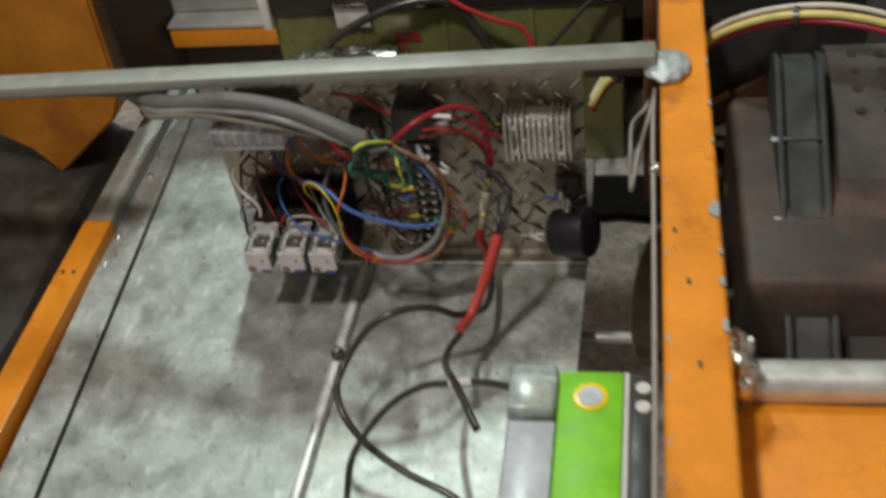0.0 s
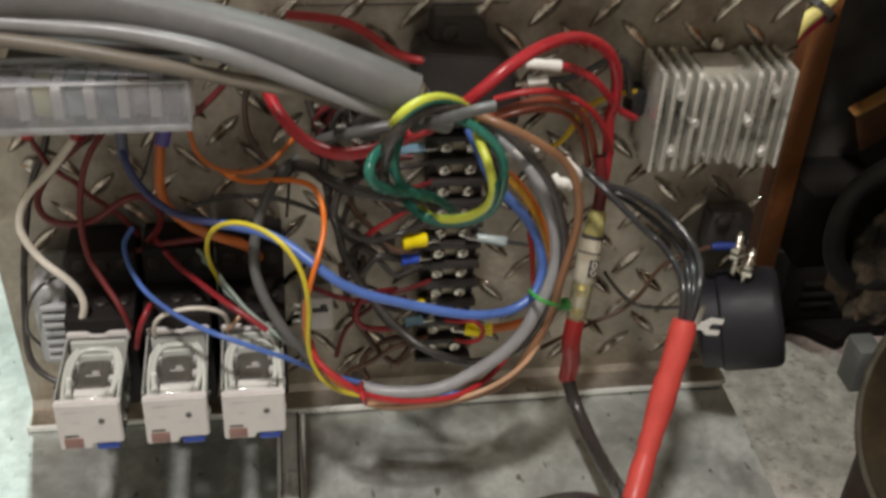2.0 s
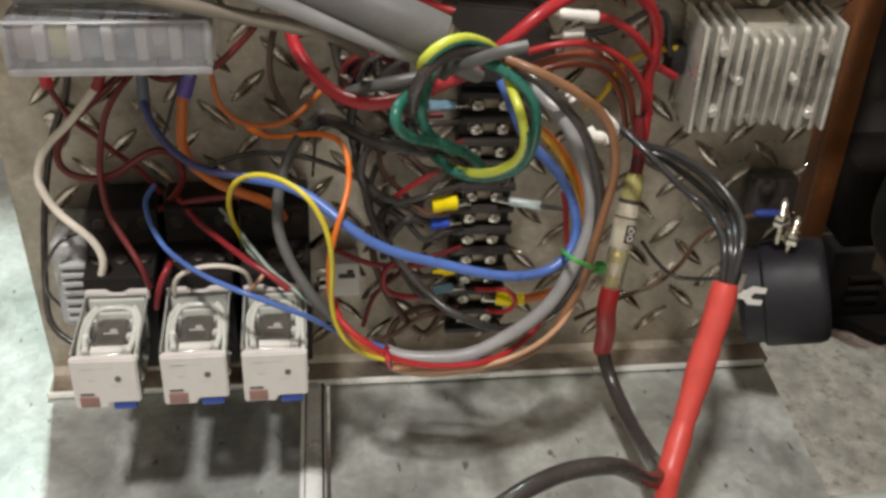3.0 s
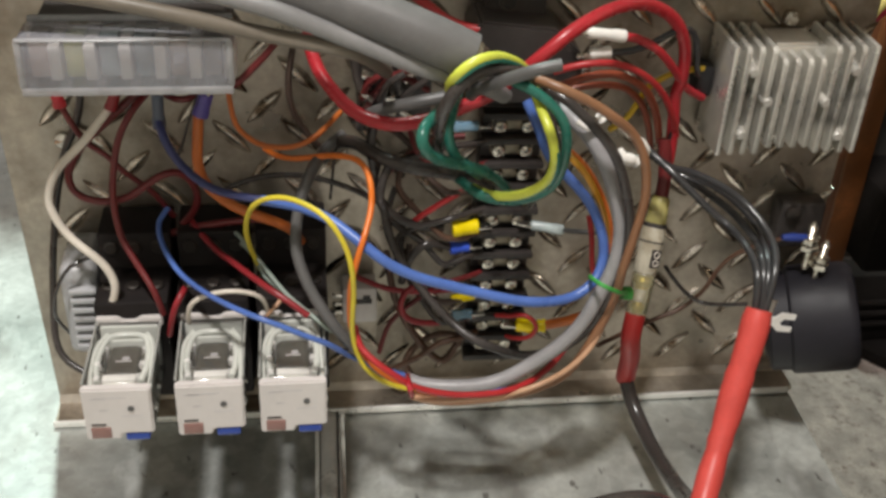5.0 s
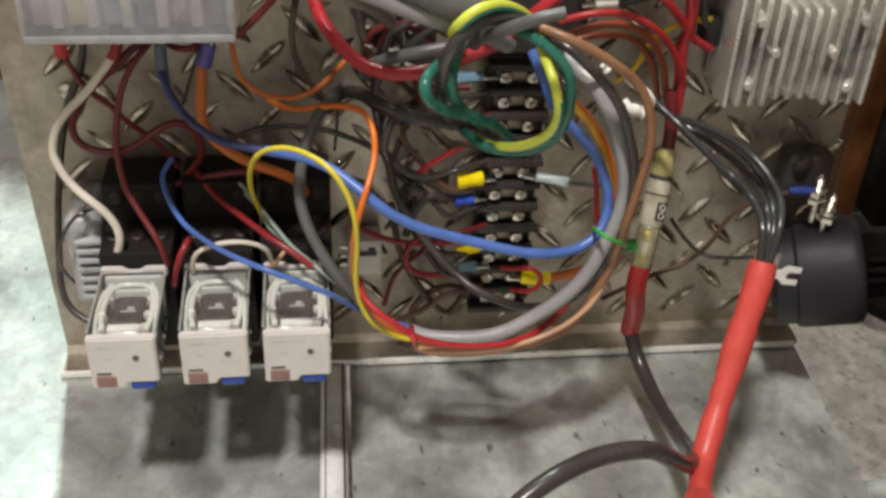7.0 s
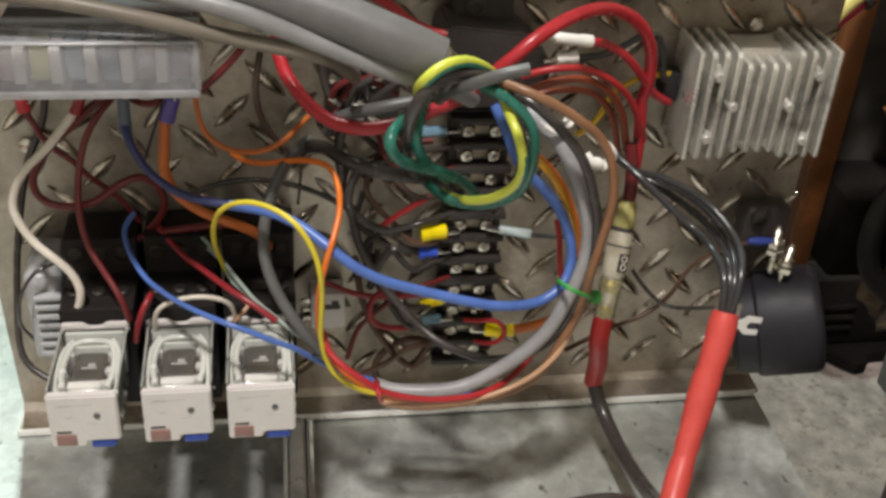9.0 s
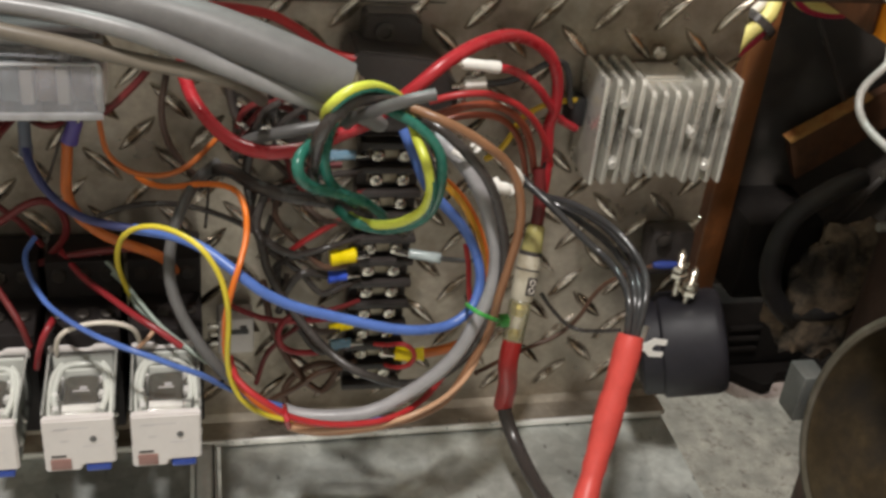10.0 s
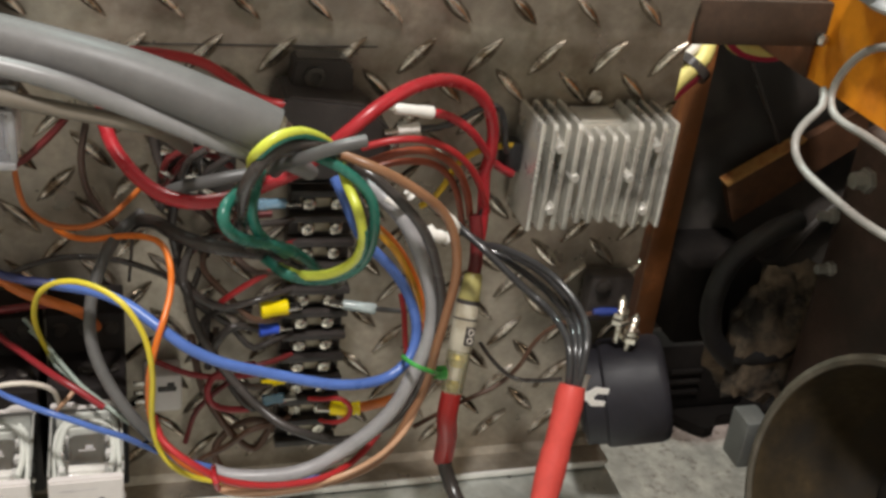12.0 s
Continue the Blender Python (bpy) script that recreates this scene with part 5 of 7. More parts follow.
wire("yellow_wire", W_YELLOW, 0.00095, "thin yellow insulated wire",
     [(0.0905, -0.0300, 0.0852), (0.0880, -0.0360, 0.0964), (0.0865, -0.0420, 0.1063), (0.0859, -0.0470, 0.1156), (0.0869, -0.0510, 0.1241), (0.0892, -0.0540, 0.1301), (0.0932, -0.0570, 0.1344), (0.0980, -0.0600, 0.1367), (0.1030, -0.0646, 0.1383), (0.1085, -0.0697, 0.1384), (0.1134, -0.0749, 0.1372), (0.1170, -0.0771, 0.1327), (0.1197, -0.0787, 0.1269), (0.1212, -0.0797, 0.1198), (0.1218, -0.0787, 0.1104), (0.1214, -0.0784, 0.1009), (0.1214, -0.0771, 0.0922), (0.1228, -0.0765, 0.0835), (0.1257, -0.0767, 0.0767), (0.1305, -0.0770, 0.0713), (0.1368, -0.0755, 0.0663), (0.1437, -0.0740, 0.0631)])
wire("orange_wire", W_ORANGE, 0.00105, "thin orange insulated wire",
     [(0.0926, -0.0180, 0.1328), (0.0966, -0.0220, 0.1321), (0.1027, -0.0260, 0.1327), (0.1087, -0.0300, 0.1352), (0.1146, -0.0345, 0.1382), (0.1203, -0.0400, 0.1408), (0.1249, -0.0462, 0.1425), (0.1274, -0.0525, 0.1424), (0.1285, -0.0587, 0.1405), (0.1285, -0.0647, 0.1386), (0.1279, -0.0690, 0.1357), (0.1266, -0.0728, 0.1327), (0.1251, -0.0764, 0.1296), (0.1235, -0.0783, 0.1254), (0.1220, -0.0788, 0.1191), (0.1209, -0.0768, 0.1114), (0.1206, -0.0752, 0.1033), (0.1208, -0.0740, 0.0952), (0.1222, -0.0734, 0.0873), (0.1253, -0.0736, 0.0798), (0.1307, -0.0740, 0.0727), (0.1376, -0.0725, 0.0656), (0.1440, -0.0710, 0.0611), (0.1527, -0.0695, 0.0561)])
wire("orange_wire", W_RUSTOR, 0.001, "thin orange-brown insulated wire",
     [(0.0810, -0.0180, 0.1559), (0.0817, -0.0200, 0.1508), (0.0832, -0.0220, 0.1447), (0.0862, -0.0240, 0.1415), (0.0910, -0.0260, 0.1389), (0.0970, -0.0280, 0.1384), (0.1029, -0.0300, 0.1396), (0.1081, -0.0300, 0.1415), (0.1121, -0.0280, 0.1433), (0.1159, -0.0240, 0.1452), (0.1203, -0.0180, 0.1470)])
wire("orange_wire", W_RUSTOR, 0.0019, "thick orange wire from the fuse box",
     [(0.0706, -0.0220, 0.1498), (0.0701, -0.0240, 0.1442), (0.0696, -0.0260, 0.1386), (0.0694, -0.0280, 0.1325), (0.0716, -0.0320, 0.1274), (0.0759, -0.0360, 0.1243), (0.0825, -0.0400, 0.1214), (0.0888, -0.0420, 0.1194), (0.0952, -0.0400, 0.1152), (0.1008, -0.0340, 0.1080), (0.1046, -0.0240, 0.0961)])
wire("orange_wire", W_RUSTOR, 0.0021, "thick orange wire from a yellow crimp",
     [(0.2031, -0.0210, 0.0492), (0.2084, -0.0230, 0.0517), (0.2133, -0.0260, 0.0554), (0.2177, -0.0300, 0.0607), (0.2207, -0.0380, 0.0703), (0.2221, -0.0440, 0.0819), (0.2219, -0.0470, 0.0943)])
wire("orange_wire", W_ORANGE, 0.0012, "orange insulated wire in the loop",
     [(0.2188, -0.0470, 0.1020), (0.2161, -0.0500, 0.1139), (0.2135, -0.0515, 0.1220), (0.2101, -0.0530, 0.1300), (0.2057, -0.0530, 0.1380), (0.2018, -0.0500, 0.1424), (0.1990, -0.0440, 0.1433)])
wire("amber_wire", W_AMBER, 0.0012, "thin amber insulated wire",
     [(0.2164, -0.0485, 0.1080), (0.2121, -0.0530, 0.1218), (0.2077, -0.0560, 0.1318), (0.2032, -0.0560, 0.1398), (0.1994, -0.0530, 0.1437), (0.1972, -0.0470, 0.1445)])
wire("red_power_wire", W_RED, 0.0023, "thick red insulated power wire",
     [(0.1090, -0.0200, 0.1769), (0.1105, -0.0300, 0.1750), (0.1125, -0.0368, 0.1717), (0.1160, -0.0421, 0.1680), (0.1206, -0.0468, 0.1642), (0.1258, -0.0507, 0.1617), (0.1313, -0.0545, 0.1611), (0.1367, -0.0560, 0.1609), (0.1423, -0.0560, 0.1613), (0.1474, -0.0560, 0.1624), (0.1547, -0.0560, 0.1651), (0.1611, -0.0560, 0.1680), (0.1674, -0.0560, 0.1710), (0.1744, -0.0560, 0.1764), (0.1808, -0.0590, 0.1840), (0.1853, -0.0590, 0.1882), (0.1904, -0.0575, 0.1921), (0.1962, -0.0545, 0.1946), (0.2026, -0.0500, 0.1961), (0.2101, -0.0440, 0.1962), (0.2175, -0.0380, 0.1950), (0.2254, -0.0320, 0.1919), (0.2327, -0.0280, 0.1875), (0.2385, -0.0250, 0.1817), (0.2420, -0.0230, 0.1753), (0.2442, -0.0210, 0.1670), (0.2446, -0.0200, 0.1591), (0.2440, -0.0180, 0.1519), (0.2454, -0.0170, 0.1398), (0.2460, -0.0170, 0.1279), (0.2443, -0.0200, 0.1160)])
wire("red_wire", W_RED, 0.0016, "red insulated wire with white crimp",
     [(0.2174, -0.0280, 0.1792), (0.2226, -0.0280, 0.1785), (0.2294, -0.0270, 0.1751), (0.2359, -0.0250, 0.1692), (0.2415, -0.0220, 0.1623), (0.2481, -0.0180, 0.1543), (0.2562, -0.0140, 0.1485)])
wire("red_wire", W_RED2, 0.0013, "red insulated wire over the tread plate",
     [(0.1941, -0.0300, 0.1671), (0.2033, -0.0320, 0.1705), (0.2132, -0.0320, 0.1710), (0.2222, -0.0300, 0.1679), (0.2295, -0.0280, 0.1630), (0.2367, -0.0250, 0.1555), (0.2422, -0.0220, 0.1464), (0.2479, -0.0160, 0.1337)])
wire("brown_red_wire", W_RUST, 0.0015, "rust brown insulated wire on the plate",
     [(0.1896, -0.0260, 0.1572), (0.1989, -0.0280, 0.1613), (0.2067, -0.0280, 0.1640), (0.2155, -0.0270, 0.1647), (0.2246, -0.0250, 0.1612), (0.2322, -0.0220, 0.1541), (0.2380, -0.0180, 0.1433), (0.2421, -0.0140, 0.1304)])
wire("brown_red_wire", W_RUST, 0.0013, "rust brown insulated wire on the plate",
     [(0.1926, -0.0220, 0.1531), (0.2041, -0.0240, 0.1578), (0.2145, -0.0230, 0.1587), (0.2237, -0.0210, 0.1561), (0.2313, -0.0180, 0.1486), (0.2367, -0.0140, 0.1378), (0.2408, -0.0100, 0.1247)])
wire("dark_red_wire", W_DRED, 0.0011, "dark red insulated wire from the fuse box",
     [(0.0243, -0.0200, 0.1576), (0.0247, -0.0220, 0.1522), (0.0268, -0.0220, 0.1468), (0.0297, -0.0220, 0.1406), (0.0332, -0.0220, 0.1366), (0.0376, -0.0220, 0.1329), (0.0413, -0.0220, 0.1280), (0.0462, -0.0200, 0.1219), (0.0520, -0.0180, 0.1145), (0.0574, -0.0140, 0.1026)])
wire("dark_red_wire", W_DRED, 0.0012, "dark red insulated wire from the fuse box",
     [(0.0536, -0.0200, 0.1566), (0.0499, -0.0240, 0.1537), (0.0461, -0.0270, 0.1488), (0.0432, -0.0290, 0.1429), (0.0411, -0.0300, 0.1347), (0.0397, -0.0310, 0.1263), (0.0396, -0.0330, 0.1201), (0.0401, -0.0350, 0.1143), (0.0418, -0.0380, 0.1081), (0.0451, -0.0420, 0.1034), (0.0492, -0.0460, 0.0977), (0.0526, -0.0500, 0.0930), (0.0548, -0.0500, 0.0834)])
wire("dark_red_wire", W_DRED, 0.0014, "dark red insulated wire from the fuse box",
     [(0.0501, -0.0180, 0.1557), (0.0446, -0.0200, 0.1514), (0.0388, -0.0210, 0.1463), (0.0325, -0.0220, 0.1408), (0.0271, -0.0230, 0.1346), (0.0240, -0.0250, 0.1283), (0.0246, -0.0260, 0.1226), (0.0276, -0.0270, 0.1197), (0.0325, -0.0280, 0.1183), (0.0383, -0.0280, 0.1181), (0.0444, -0.0280, 0.1198), (0.0496, -0.0270, 0.1230), (0.0548, -0.0260, 0.1263), (0.0597, -0.0250, 0.1276), (0.0641, -0.0230, 0.1250), (0.0667, -0.0210, 0.1196), (0.0674, -0.0200, 0.1133), (0.0651, -0.0180, 0.1066), (0.0604, -0.0160, 0.1000)])
wire("dark_red_wire", W_DRED, 0.0013, "dark red insulated wire up to the fuse box",
     [(0.0984, -0.0160, 0.1732), (0.0943, -0.0180, 0.1689), (0.0899, -0.0190, 0.1646), (0.0852, -0.0190, 0.1600), (0.0799, -0.0170, 0.1555)])
wire("dark_red_wire", W_DRED, 0.0012, "short dark red wire under the fuse box",
     [(0.0703, -0.0180, 0.1561), (0.0676, -0.0220, 0.1550), (0.0632, -0.0220, 0.1549), (0.0590, -0.0180, 0.1549)])
wire("red_wire", W_DCRIM, 0.0012, "dark crimson insulated wire to the relay bases",
     [(0.0626, -0.0140, 0.1025), (0.0663, -0.0200, 0.1003), (0.0733, -0.0300, 0.0975), (0.0812, -0.0420, 0.0984), (0.0874, -0.0500, 0.0980), (0.0935, -0.0580, 0.0982), (0.0997, -0.0620, 0.0957), (0.1066, -0.0653, 0.0914)])
wire("red_wire", W_DCRIM, 0.0012, "dark crimson insulated wire to the relay bases",
     [(0.0629, -0.0460, 0.0917), (0.0617, -0.0500, 0.0914), (0.0599, -0.0520, 0.0887), (0.0581, -0.0520, 0.0830), (0.0563, -0.0500, 0.0739)])
wire("dark_red_wire", W_DCRIM, 0.0012, "dark crimson wire to the terminal strip",
     [(0.1242, -0.0140, 0.0730), (0.1309, -0.0160, 0.0705), (0.1375, -0.0180, 0.0686), (0.1454, -0.0190, 0.0674), (0.1545, -0.0190, 0.0670), (0.1658, -0.0170, 0.0662)])
wire("dark_red_wire", W_DCRIM, 0.0013, "dark crimson wire in a small loop",
     [(0.1619, -0.0140, 0.0688), (0.1522, -0.0180, 0.0705), (0.1457, -0.0200, 0.0680), (0.1435, -0.0210, 0.0633), (0.1445, -0.0210, 0.0576), (0.1486, -0.0200, 0.0533), (0.1555, -0.0190, 0.0511), (0.1658, -0.0170, 0.0503), (0.1744, -0.0140, 0.0506)])
wire("dark_red_wire", W_RED2, 0.0012, "dark red wire behind the ring",
     [(0.1485, -0.0140, 0.0973), (0.1527, -0.0180, 0.1035), (0.1594, -0.0200, 0.1095), (0.1661, -0.0180, 0.1124)])
wire("red_wire", W_RED2, 0.001, "thin red wire looped round a crimp",
     [(0.1836, -0.0160, 0.0517), (0.1887, -0.0200, 0.0538), (0.1941, -0.0240, 0.0568), (0.1979, -0.0250, 0.0542), (0.1989, -0.0250, 0.0507), (0.1973, -0.0240, 0.0462), (0.1934, -0.0210, 0.0426), (0.1887, -0.0160, 0.0405)])
wire("red_wire", W_RED2, 0.0012, "red insulated wire in the loop",
     [(0.1221, -0.0733, 0.0925), (0.1239, -0.0771, 0.0867), (0.1272, -0.0805, 0.0840), (0.1320, -0.0830, 0.0808), (0.1369, -0.0837, 0.0769), (0.1415, -0.0837, 0.0731), (0.1486, -0.0837, 0.0701), (0.1567, -0.0837, 0.0681), (0.1670, -0.0830, 0.0670), (0.1766, -0.0807, 0.0662), (0.1862, -0.0740, 0.0643), (0.1963, -0.0650, 0.0648), (0.2093, -0.0545, 0.0749)])
wire("red_wire", W_RED2, 0.001, "thin red insulated wire beside the blue one",
     [(0.2142, -0.0500, 0.0864), (0.2119, -0.0500, 0.0942), (0.2105, -0.0500, 0.1030), (0.2099, -0.0485, 0.1107), (0.2088, -0.0455, 0.1173)])
wire("red_tie", W_RED, 0.0011, "red band tied round the wire loop",
     [(0.1415, -0.0710, 0.0670), (0.1404, -0.0845, 0.0755), (0.1407, -0.0875, 0.0749), (0.1419, -0.0830, 0.0680)], "tie")
wire("white_wire", W_WHITE, 0.0015, "cream white insulated wire",
     [(0.0438, -0.0180, 0.1564), (0.0408, -0.0220, 0.1524), (0.0359, -0.0250, 0.1469), (0.0307, -0.0280, 0.1413), (0.0248, -0.0310, 0.1365), (0.0209, -0.0330, 0.1319), (0.0187, -0.0340, 0.1263), (0.0182, -0.0350, 0.1219), (0.0190, -0.0360, 0.1190), (0.0211, -0.0370, 0.1140), (0.0250, -0.0390, 0.1093), (0.0296, -0.0410, 0.1057), (0.0341, -0.0420, 0.1014), (0.0370, -0.0430, 0.0968), (0.0382, -0.0440, 0.0926), (0.0374, -0.0440, 0.0876), (0.0349, -0.0430, 0.0812), (0.0315, -0.0400, 0.0719)])
wire("white_wire", W_WHITE, 0.0009, "thin white jumper wire on the relay bases",
     [(0.0634, -0.0500, 0.0787), (0.0646, -0.0530, 0.0880), (0.0683, -0.0550, 0.0932), (0.0747, -0.0560, 0.0961), (0.0815, -0.0560, 0.0965), (0.0873, -0.0550, 0.0944), (0.0908, -0.0530, 0.0901), (0.0919, -0.0500, 0.0826)])
wire("tan_wire", W_TAN, 0.0008, "short tan wire stub on a relay base",
     [(0.0976, -0.0460, 0.0883), (0.0963, -0.0500, 0.0869), (0.0934, -0.0520, 0.0845), (0.0909, -0.0500, 0.0800)])
wire("black_wire", W_BLACK, 0.0014, "black insulated wire along the edge of the plate",
     [(0.0304, -0.0160, 0.1557), (0.0287, -0.0160, 0.1475), (0.0252, -0.0140, 0.1386), (0.0217, -0.0130, 0.1316), (0.0184, -0.0120, 0.1219), (0.0156, -0.0120, 0.1112), (0.0130, -0.0120, 0.0990), (0.0107, -0.0120, 0.0864), (0.0090, -0.0130, 0.0740), (0.0078, -0.0150, 0.0620), (0.0076, -0.0180, 0.0546), (0.0088, -0.0220, 0.0484), (0.0129, -0.0260, 0.0440), (0.0192, -0.0290, 0.0412)])
wire("black_wire", W_BLACK, 0.0011, "black insulated wire over the tread plate",
     [(0.0759, -0.0140, 0.1127), (0.0804, -0.0160, 0.1164), (0.0878, -0.0170, 0.1197), (0.0982, -0.0180, 0.1216), (0.1075, -0.0180, 0.1207), (0.1169, -0.0170, 0.1175), (0.1258, -0.0160, 0.1128), (0.1345, -0.0140, 0.1062)])
wire("black_wire", W_BROWNBLK, 0.0012, "dark brown insulated wire on the plate",
     [(0.1041, -0.0140, 0.1703), (0.1029, -0.0160, 0.1648), (0.1020, -0.0170, 0.1578), (0.1029, -0.0170, 0.1490), (0.1057, -0.0160, 0.1413), (0.1102, -0.0140, 0.1338), (0.1151, -0.0120, 0.1280)])
wire("black_wire", W_BLACK, 0.0006, "thin black wire over the tread plate",
     [(0.1180, -0.0140, 0.1301), (0.1175, -0.0160, 0.1241), (0.1169, -0.0160, 0.1169), (0.1162, -0.0140, 0.1084)])
wire("black_wire", W_BLACK, 0.0006, "thin black wire below the fuse box",
     [(0.0699, -0.0160, 0.1523), (0.0678, -0.0170, 0.1474), (0.0654, -0.0170, 0.1407), (0.0632, -0.0160, 0.1339), (0.0599, -0.0140, 0.1255)])
wire("grey_wire", W_GREYD, 0.0021, "mid grey insulated cable",
     [(0.1211, -0.0220, 0.1400), (0.1148, -0.0280, 0.1376), (0.1102, -0.0343, 0.1339), (0.1066, -0.0409, 0.1291), (0.1044, -0.0449, 0.1235), (0.1032, -0.0489, 0.1167), (0.1033, -0.0531, 0.1101), (0.1054, -0.0582, 0.1039), (0.1091, -0.0631, 0.0975), (0.1138, -0.0677, 0.0914), (0.1189, -0.0703, 0.0852), (0.1246, -0.0689, 0.0775)], "cable")
wire("grey_cable", W_GREYD, 0.0023, "mid grey cable stub behind the ring",
     [(0.1271, -0.0240, 0.1465), (0.1317, -0.0300, 0.1527), (0.1381, -0.0350, 0.1570), (0.1474, -0.0380, 0.1604), (0.1561, -0.0380, 0.1620)], "cable")
wire("grey_cable", W_GREYL, 0.0026, "pale grey sheathed cable bent in a loop",
     [(0.1914, -0.0470, 0.1633), (0.1954, -0.0560, 0.1624), (0.1995, -0.0605, 0.1592), (0.2029, -0.0635, 0.1553), (0.2060, -0.0665, 0.1499), (0.2090, -0.0680, 0.1431), (0.2109, -0.0695, 0.1374), (0.2124, -0.0710, 0.1305), (0.2132, -0.0710, 0.1230), (0.2125, -0.0725, 0.1164), (0.2106, -0.0725, 0.1082), (0.2064, -0.0740, 0.0987), (0.2032, -0.0740, 0.0909), (0.1981, -0.0740, 0.0833), (0.1923, -0.0740, 0.0774), (0.1855, -0.0725, 0.0706), (0.1770, -0.0725, 0.0651), (0.1688, -0.0725, 0.0626), (0.1607, -0.0710, 0.0610), (0.1525, -0.0695, 0.0604), (0.1459, -0.0680, 0.0608), (0.1414, -0.0665, 0.0620)], "cable")
wire("black_wire", W_BLACK, 0.0017, "black insulated wire bent in a loop",
     [(0.1825, -0.0620, 0.1765), (0.1887, -0.0680, 0.1754), (0.1939, -0.0710, 0.1718), (0.1993, -0.0740, 0.1669), (0.2043, -0.0755, 0.1610), (0.2082, -0.0755, 0.1537), (0.2112, -0.0755, 0.1452), (0.2136, -0.0755, 0.1365), (0.2146, -0.0755, 0.1276), (0.2146, -0.0755, 0.1185), (0.2140, -0.0740, 0.1098), (0.2116, -0.0740, 0.1015), (0.2086, -0.0740, 0.0933), (0.2039, -0.0725, 0.0838), (0.1982, -0.0710, 0.0775), (0.1909, -0.0680, 0.0721), (0.1832, -0.0650, 0.0696), (0.1665, -0.0590, 0.0736), (0.1592, -0.0530, 0.0772), (0.1517, -0.0470, 0.0833), (0.1455, -0.0410, 0.0894), (0.1408, -0.0350, 0.0953), (0.1375, -0.0300, 0.1019), (0.1360, -0.0260, 0.1094), (0.1346, -0.0220, 0.1114), (0.1357, -0.0200, 0.1195), (0.1387, -0.0180, 0.1259)])
wire("brown_wire", W_BROWN, 0.0016, "brown insulated wire bent in a loop",
     [(0.1754, -0.0680, 0.1832), (0.1813, -0.0740, 0.1836), (0.1865, -0.0770, 0.1825), (0.1924, -0.0785, 0.1801), (0.1974, -0.0785, 0.1772), (0.2030, -0.0785, 0.1733), (0.2086, -0.0770, 0.1685), (0.2128, -0.0770, 0.1632), (0.2157, -0.0770, 0.1562), (0.2173, -0.0770, 0.1479), (0.2174, -0.0770, 0.1393), (0.2161, -0.0770, 0.1305), (0.2148, -0.0770, 0.1216), (0.2136, -0.0770, 0.1145), (0.2133, -0.0755, 0.1044), (0.2113, -0.0755, 0.0953), (0.2076, -0.0755, 0.0856), (0.2027, -0.0755, 0.0743), (0.1969, -0.0755, 0.0666), (0.1883, -0.0755, 0.0620), (0.1780, -0.0755, 0.0592), (0.1679, -0.0740, 0.0566), (0.1574, -0.0740, 0.0563), (0.1492, -0.0725, 0.0563), (0.1436, -0.0710, 0.0580)])
wire("pale_brown_wire", W_TAN, 0.001, "pale brown insulated wire in the loop",
     [(0.2119, -0.0740, 0.0956), (0.2097, -0.0755, 0.0885), (0.2062, -0.0770, 0.0812), (0.2018, -0.0785, 0.0767), (0.1962, -0.0785, 0.0712), (0.1888, -0.0785, 0.0666), (0.1800, -0.0800, 0.0646), (0.1715, -0.0815, 0.0641), (0.1633, -0.0815, 0.0638), (0.1541, -0.0815, 0.0637), (0.1462, -0.0800, 0.0631), (0.1424, -0.0770, 0.0626)])
wire("black_wire", W_BLACKG, 0.0014, "glossy black insulated wire",
     [(0.2301, -0.0350, 0.1390), (0.2333, -0.0380, 0.1366), (0.2376, -0.0440, 0.1340), (0.2437, -0.0500, 0.1294), (0.2497, -0.0560, 0.1248), (0.2560, -0.0620, 0.1208), (0.2573, -0.0740, 0.1211), (0.2586, -0.0815, 0.1186), (0.2581, -0.0875, 0.1146), (0.2574, -0.0920, 0.1044)])
wire("black_wire", W_BLACKG, 0.0014, "glossy black insulated wire",
     [(0.2326, -0.0300, 0.1346), (0.2398, -0.0335, 0.1302), (0.2474, -0.0410, 0.1314), (0.2547, -0.0500, 0.1310), (0.2602, -0.0590, 0.1296), (0.2647, -0.0665, 0.1259), (0.2669, -0.0740, 0.1222), (0.2658, -0.0815, 0.1197), (0.2634, -0.0875, 0.1144), (0.2606, -0.0920, 0.1042)])
wire("black_wire", W_BLACKG, 0.0014, "glossy black insulated wire",
     [(0.2333, -0.0280, 0.1335), (0.2414, -0.0300, 0.1278), (0.2481, -0.0350, 0.1252), (0.2542, -0.0440, 0.1235), (0.2610, -0.0530, 0.1203), (0.2649, -0.0620, 0.1170), (0.2622, -0.0785, 0.1183), (0.2609, -0.0860, 0.1134), (0.2592, -0.0920, 0.1043)])
wire("black_wire", W_BLACKG, 0.0012, "glossy black insulated wire",
     [(0.2340, -0.0260, 0.1325), (0.2450, -0.0290, 0.1262), (0.2544, -0.0350, 0.1241), (0.2615, -0.0455, 0.1230), (0.2661, -0.0560, 0.1203), (0.2656, -0.0710, 0.1196), (0.2637, -0.0815, 0.1173), (0.2618, -0.0875, 0.1121), (0.2598, -0.0920, 0.1043)])
wire("black_wire", W_BLACKG, 0.0013, "black insulated wire with white crimp",
     [(0.2135, -0.0260, 0.1724), (0.2217, -0.0260, 0.1728), (0.2296, -0.0260, 0.1757), (0.2367, -0.0250, 0.1794), (0.2411, -0.0240, 0.1802), (0.2454, -0.0220, 0.1777), (0.2484, -0.0200, 0.1714), (0.2505, -0.0170, 0.1633), (0.2531, -0.0140, 0.1579)])
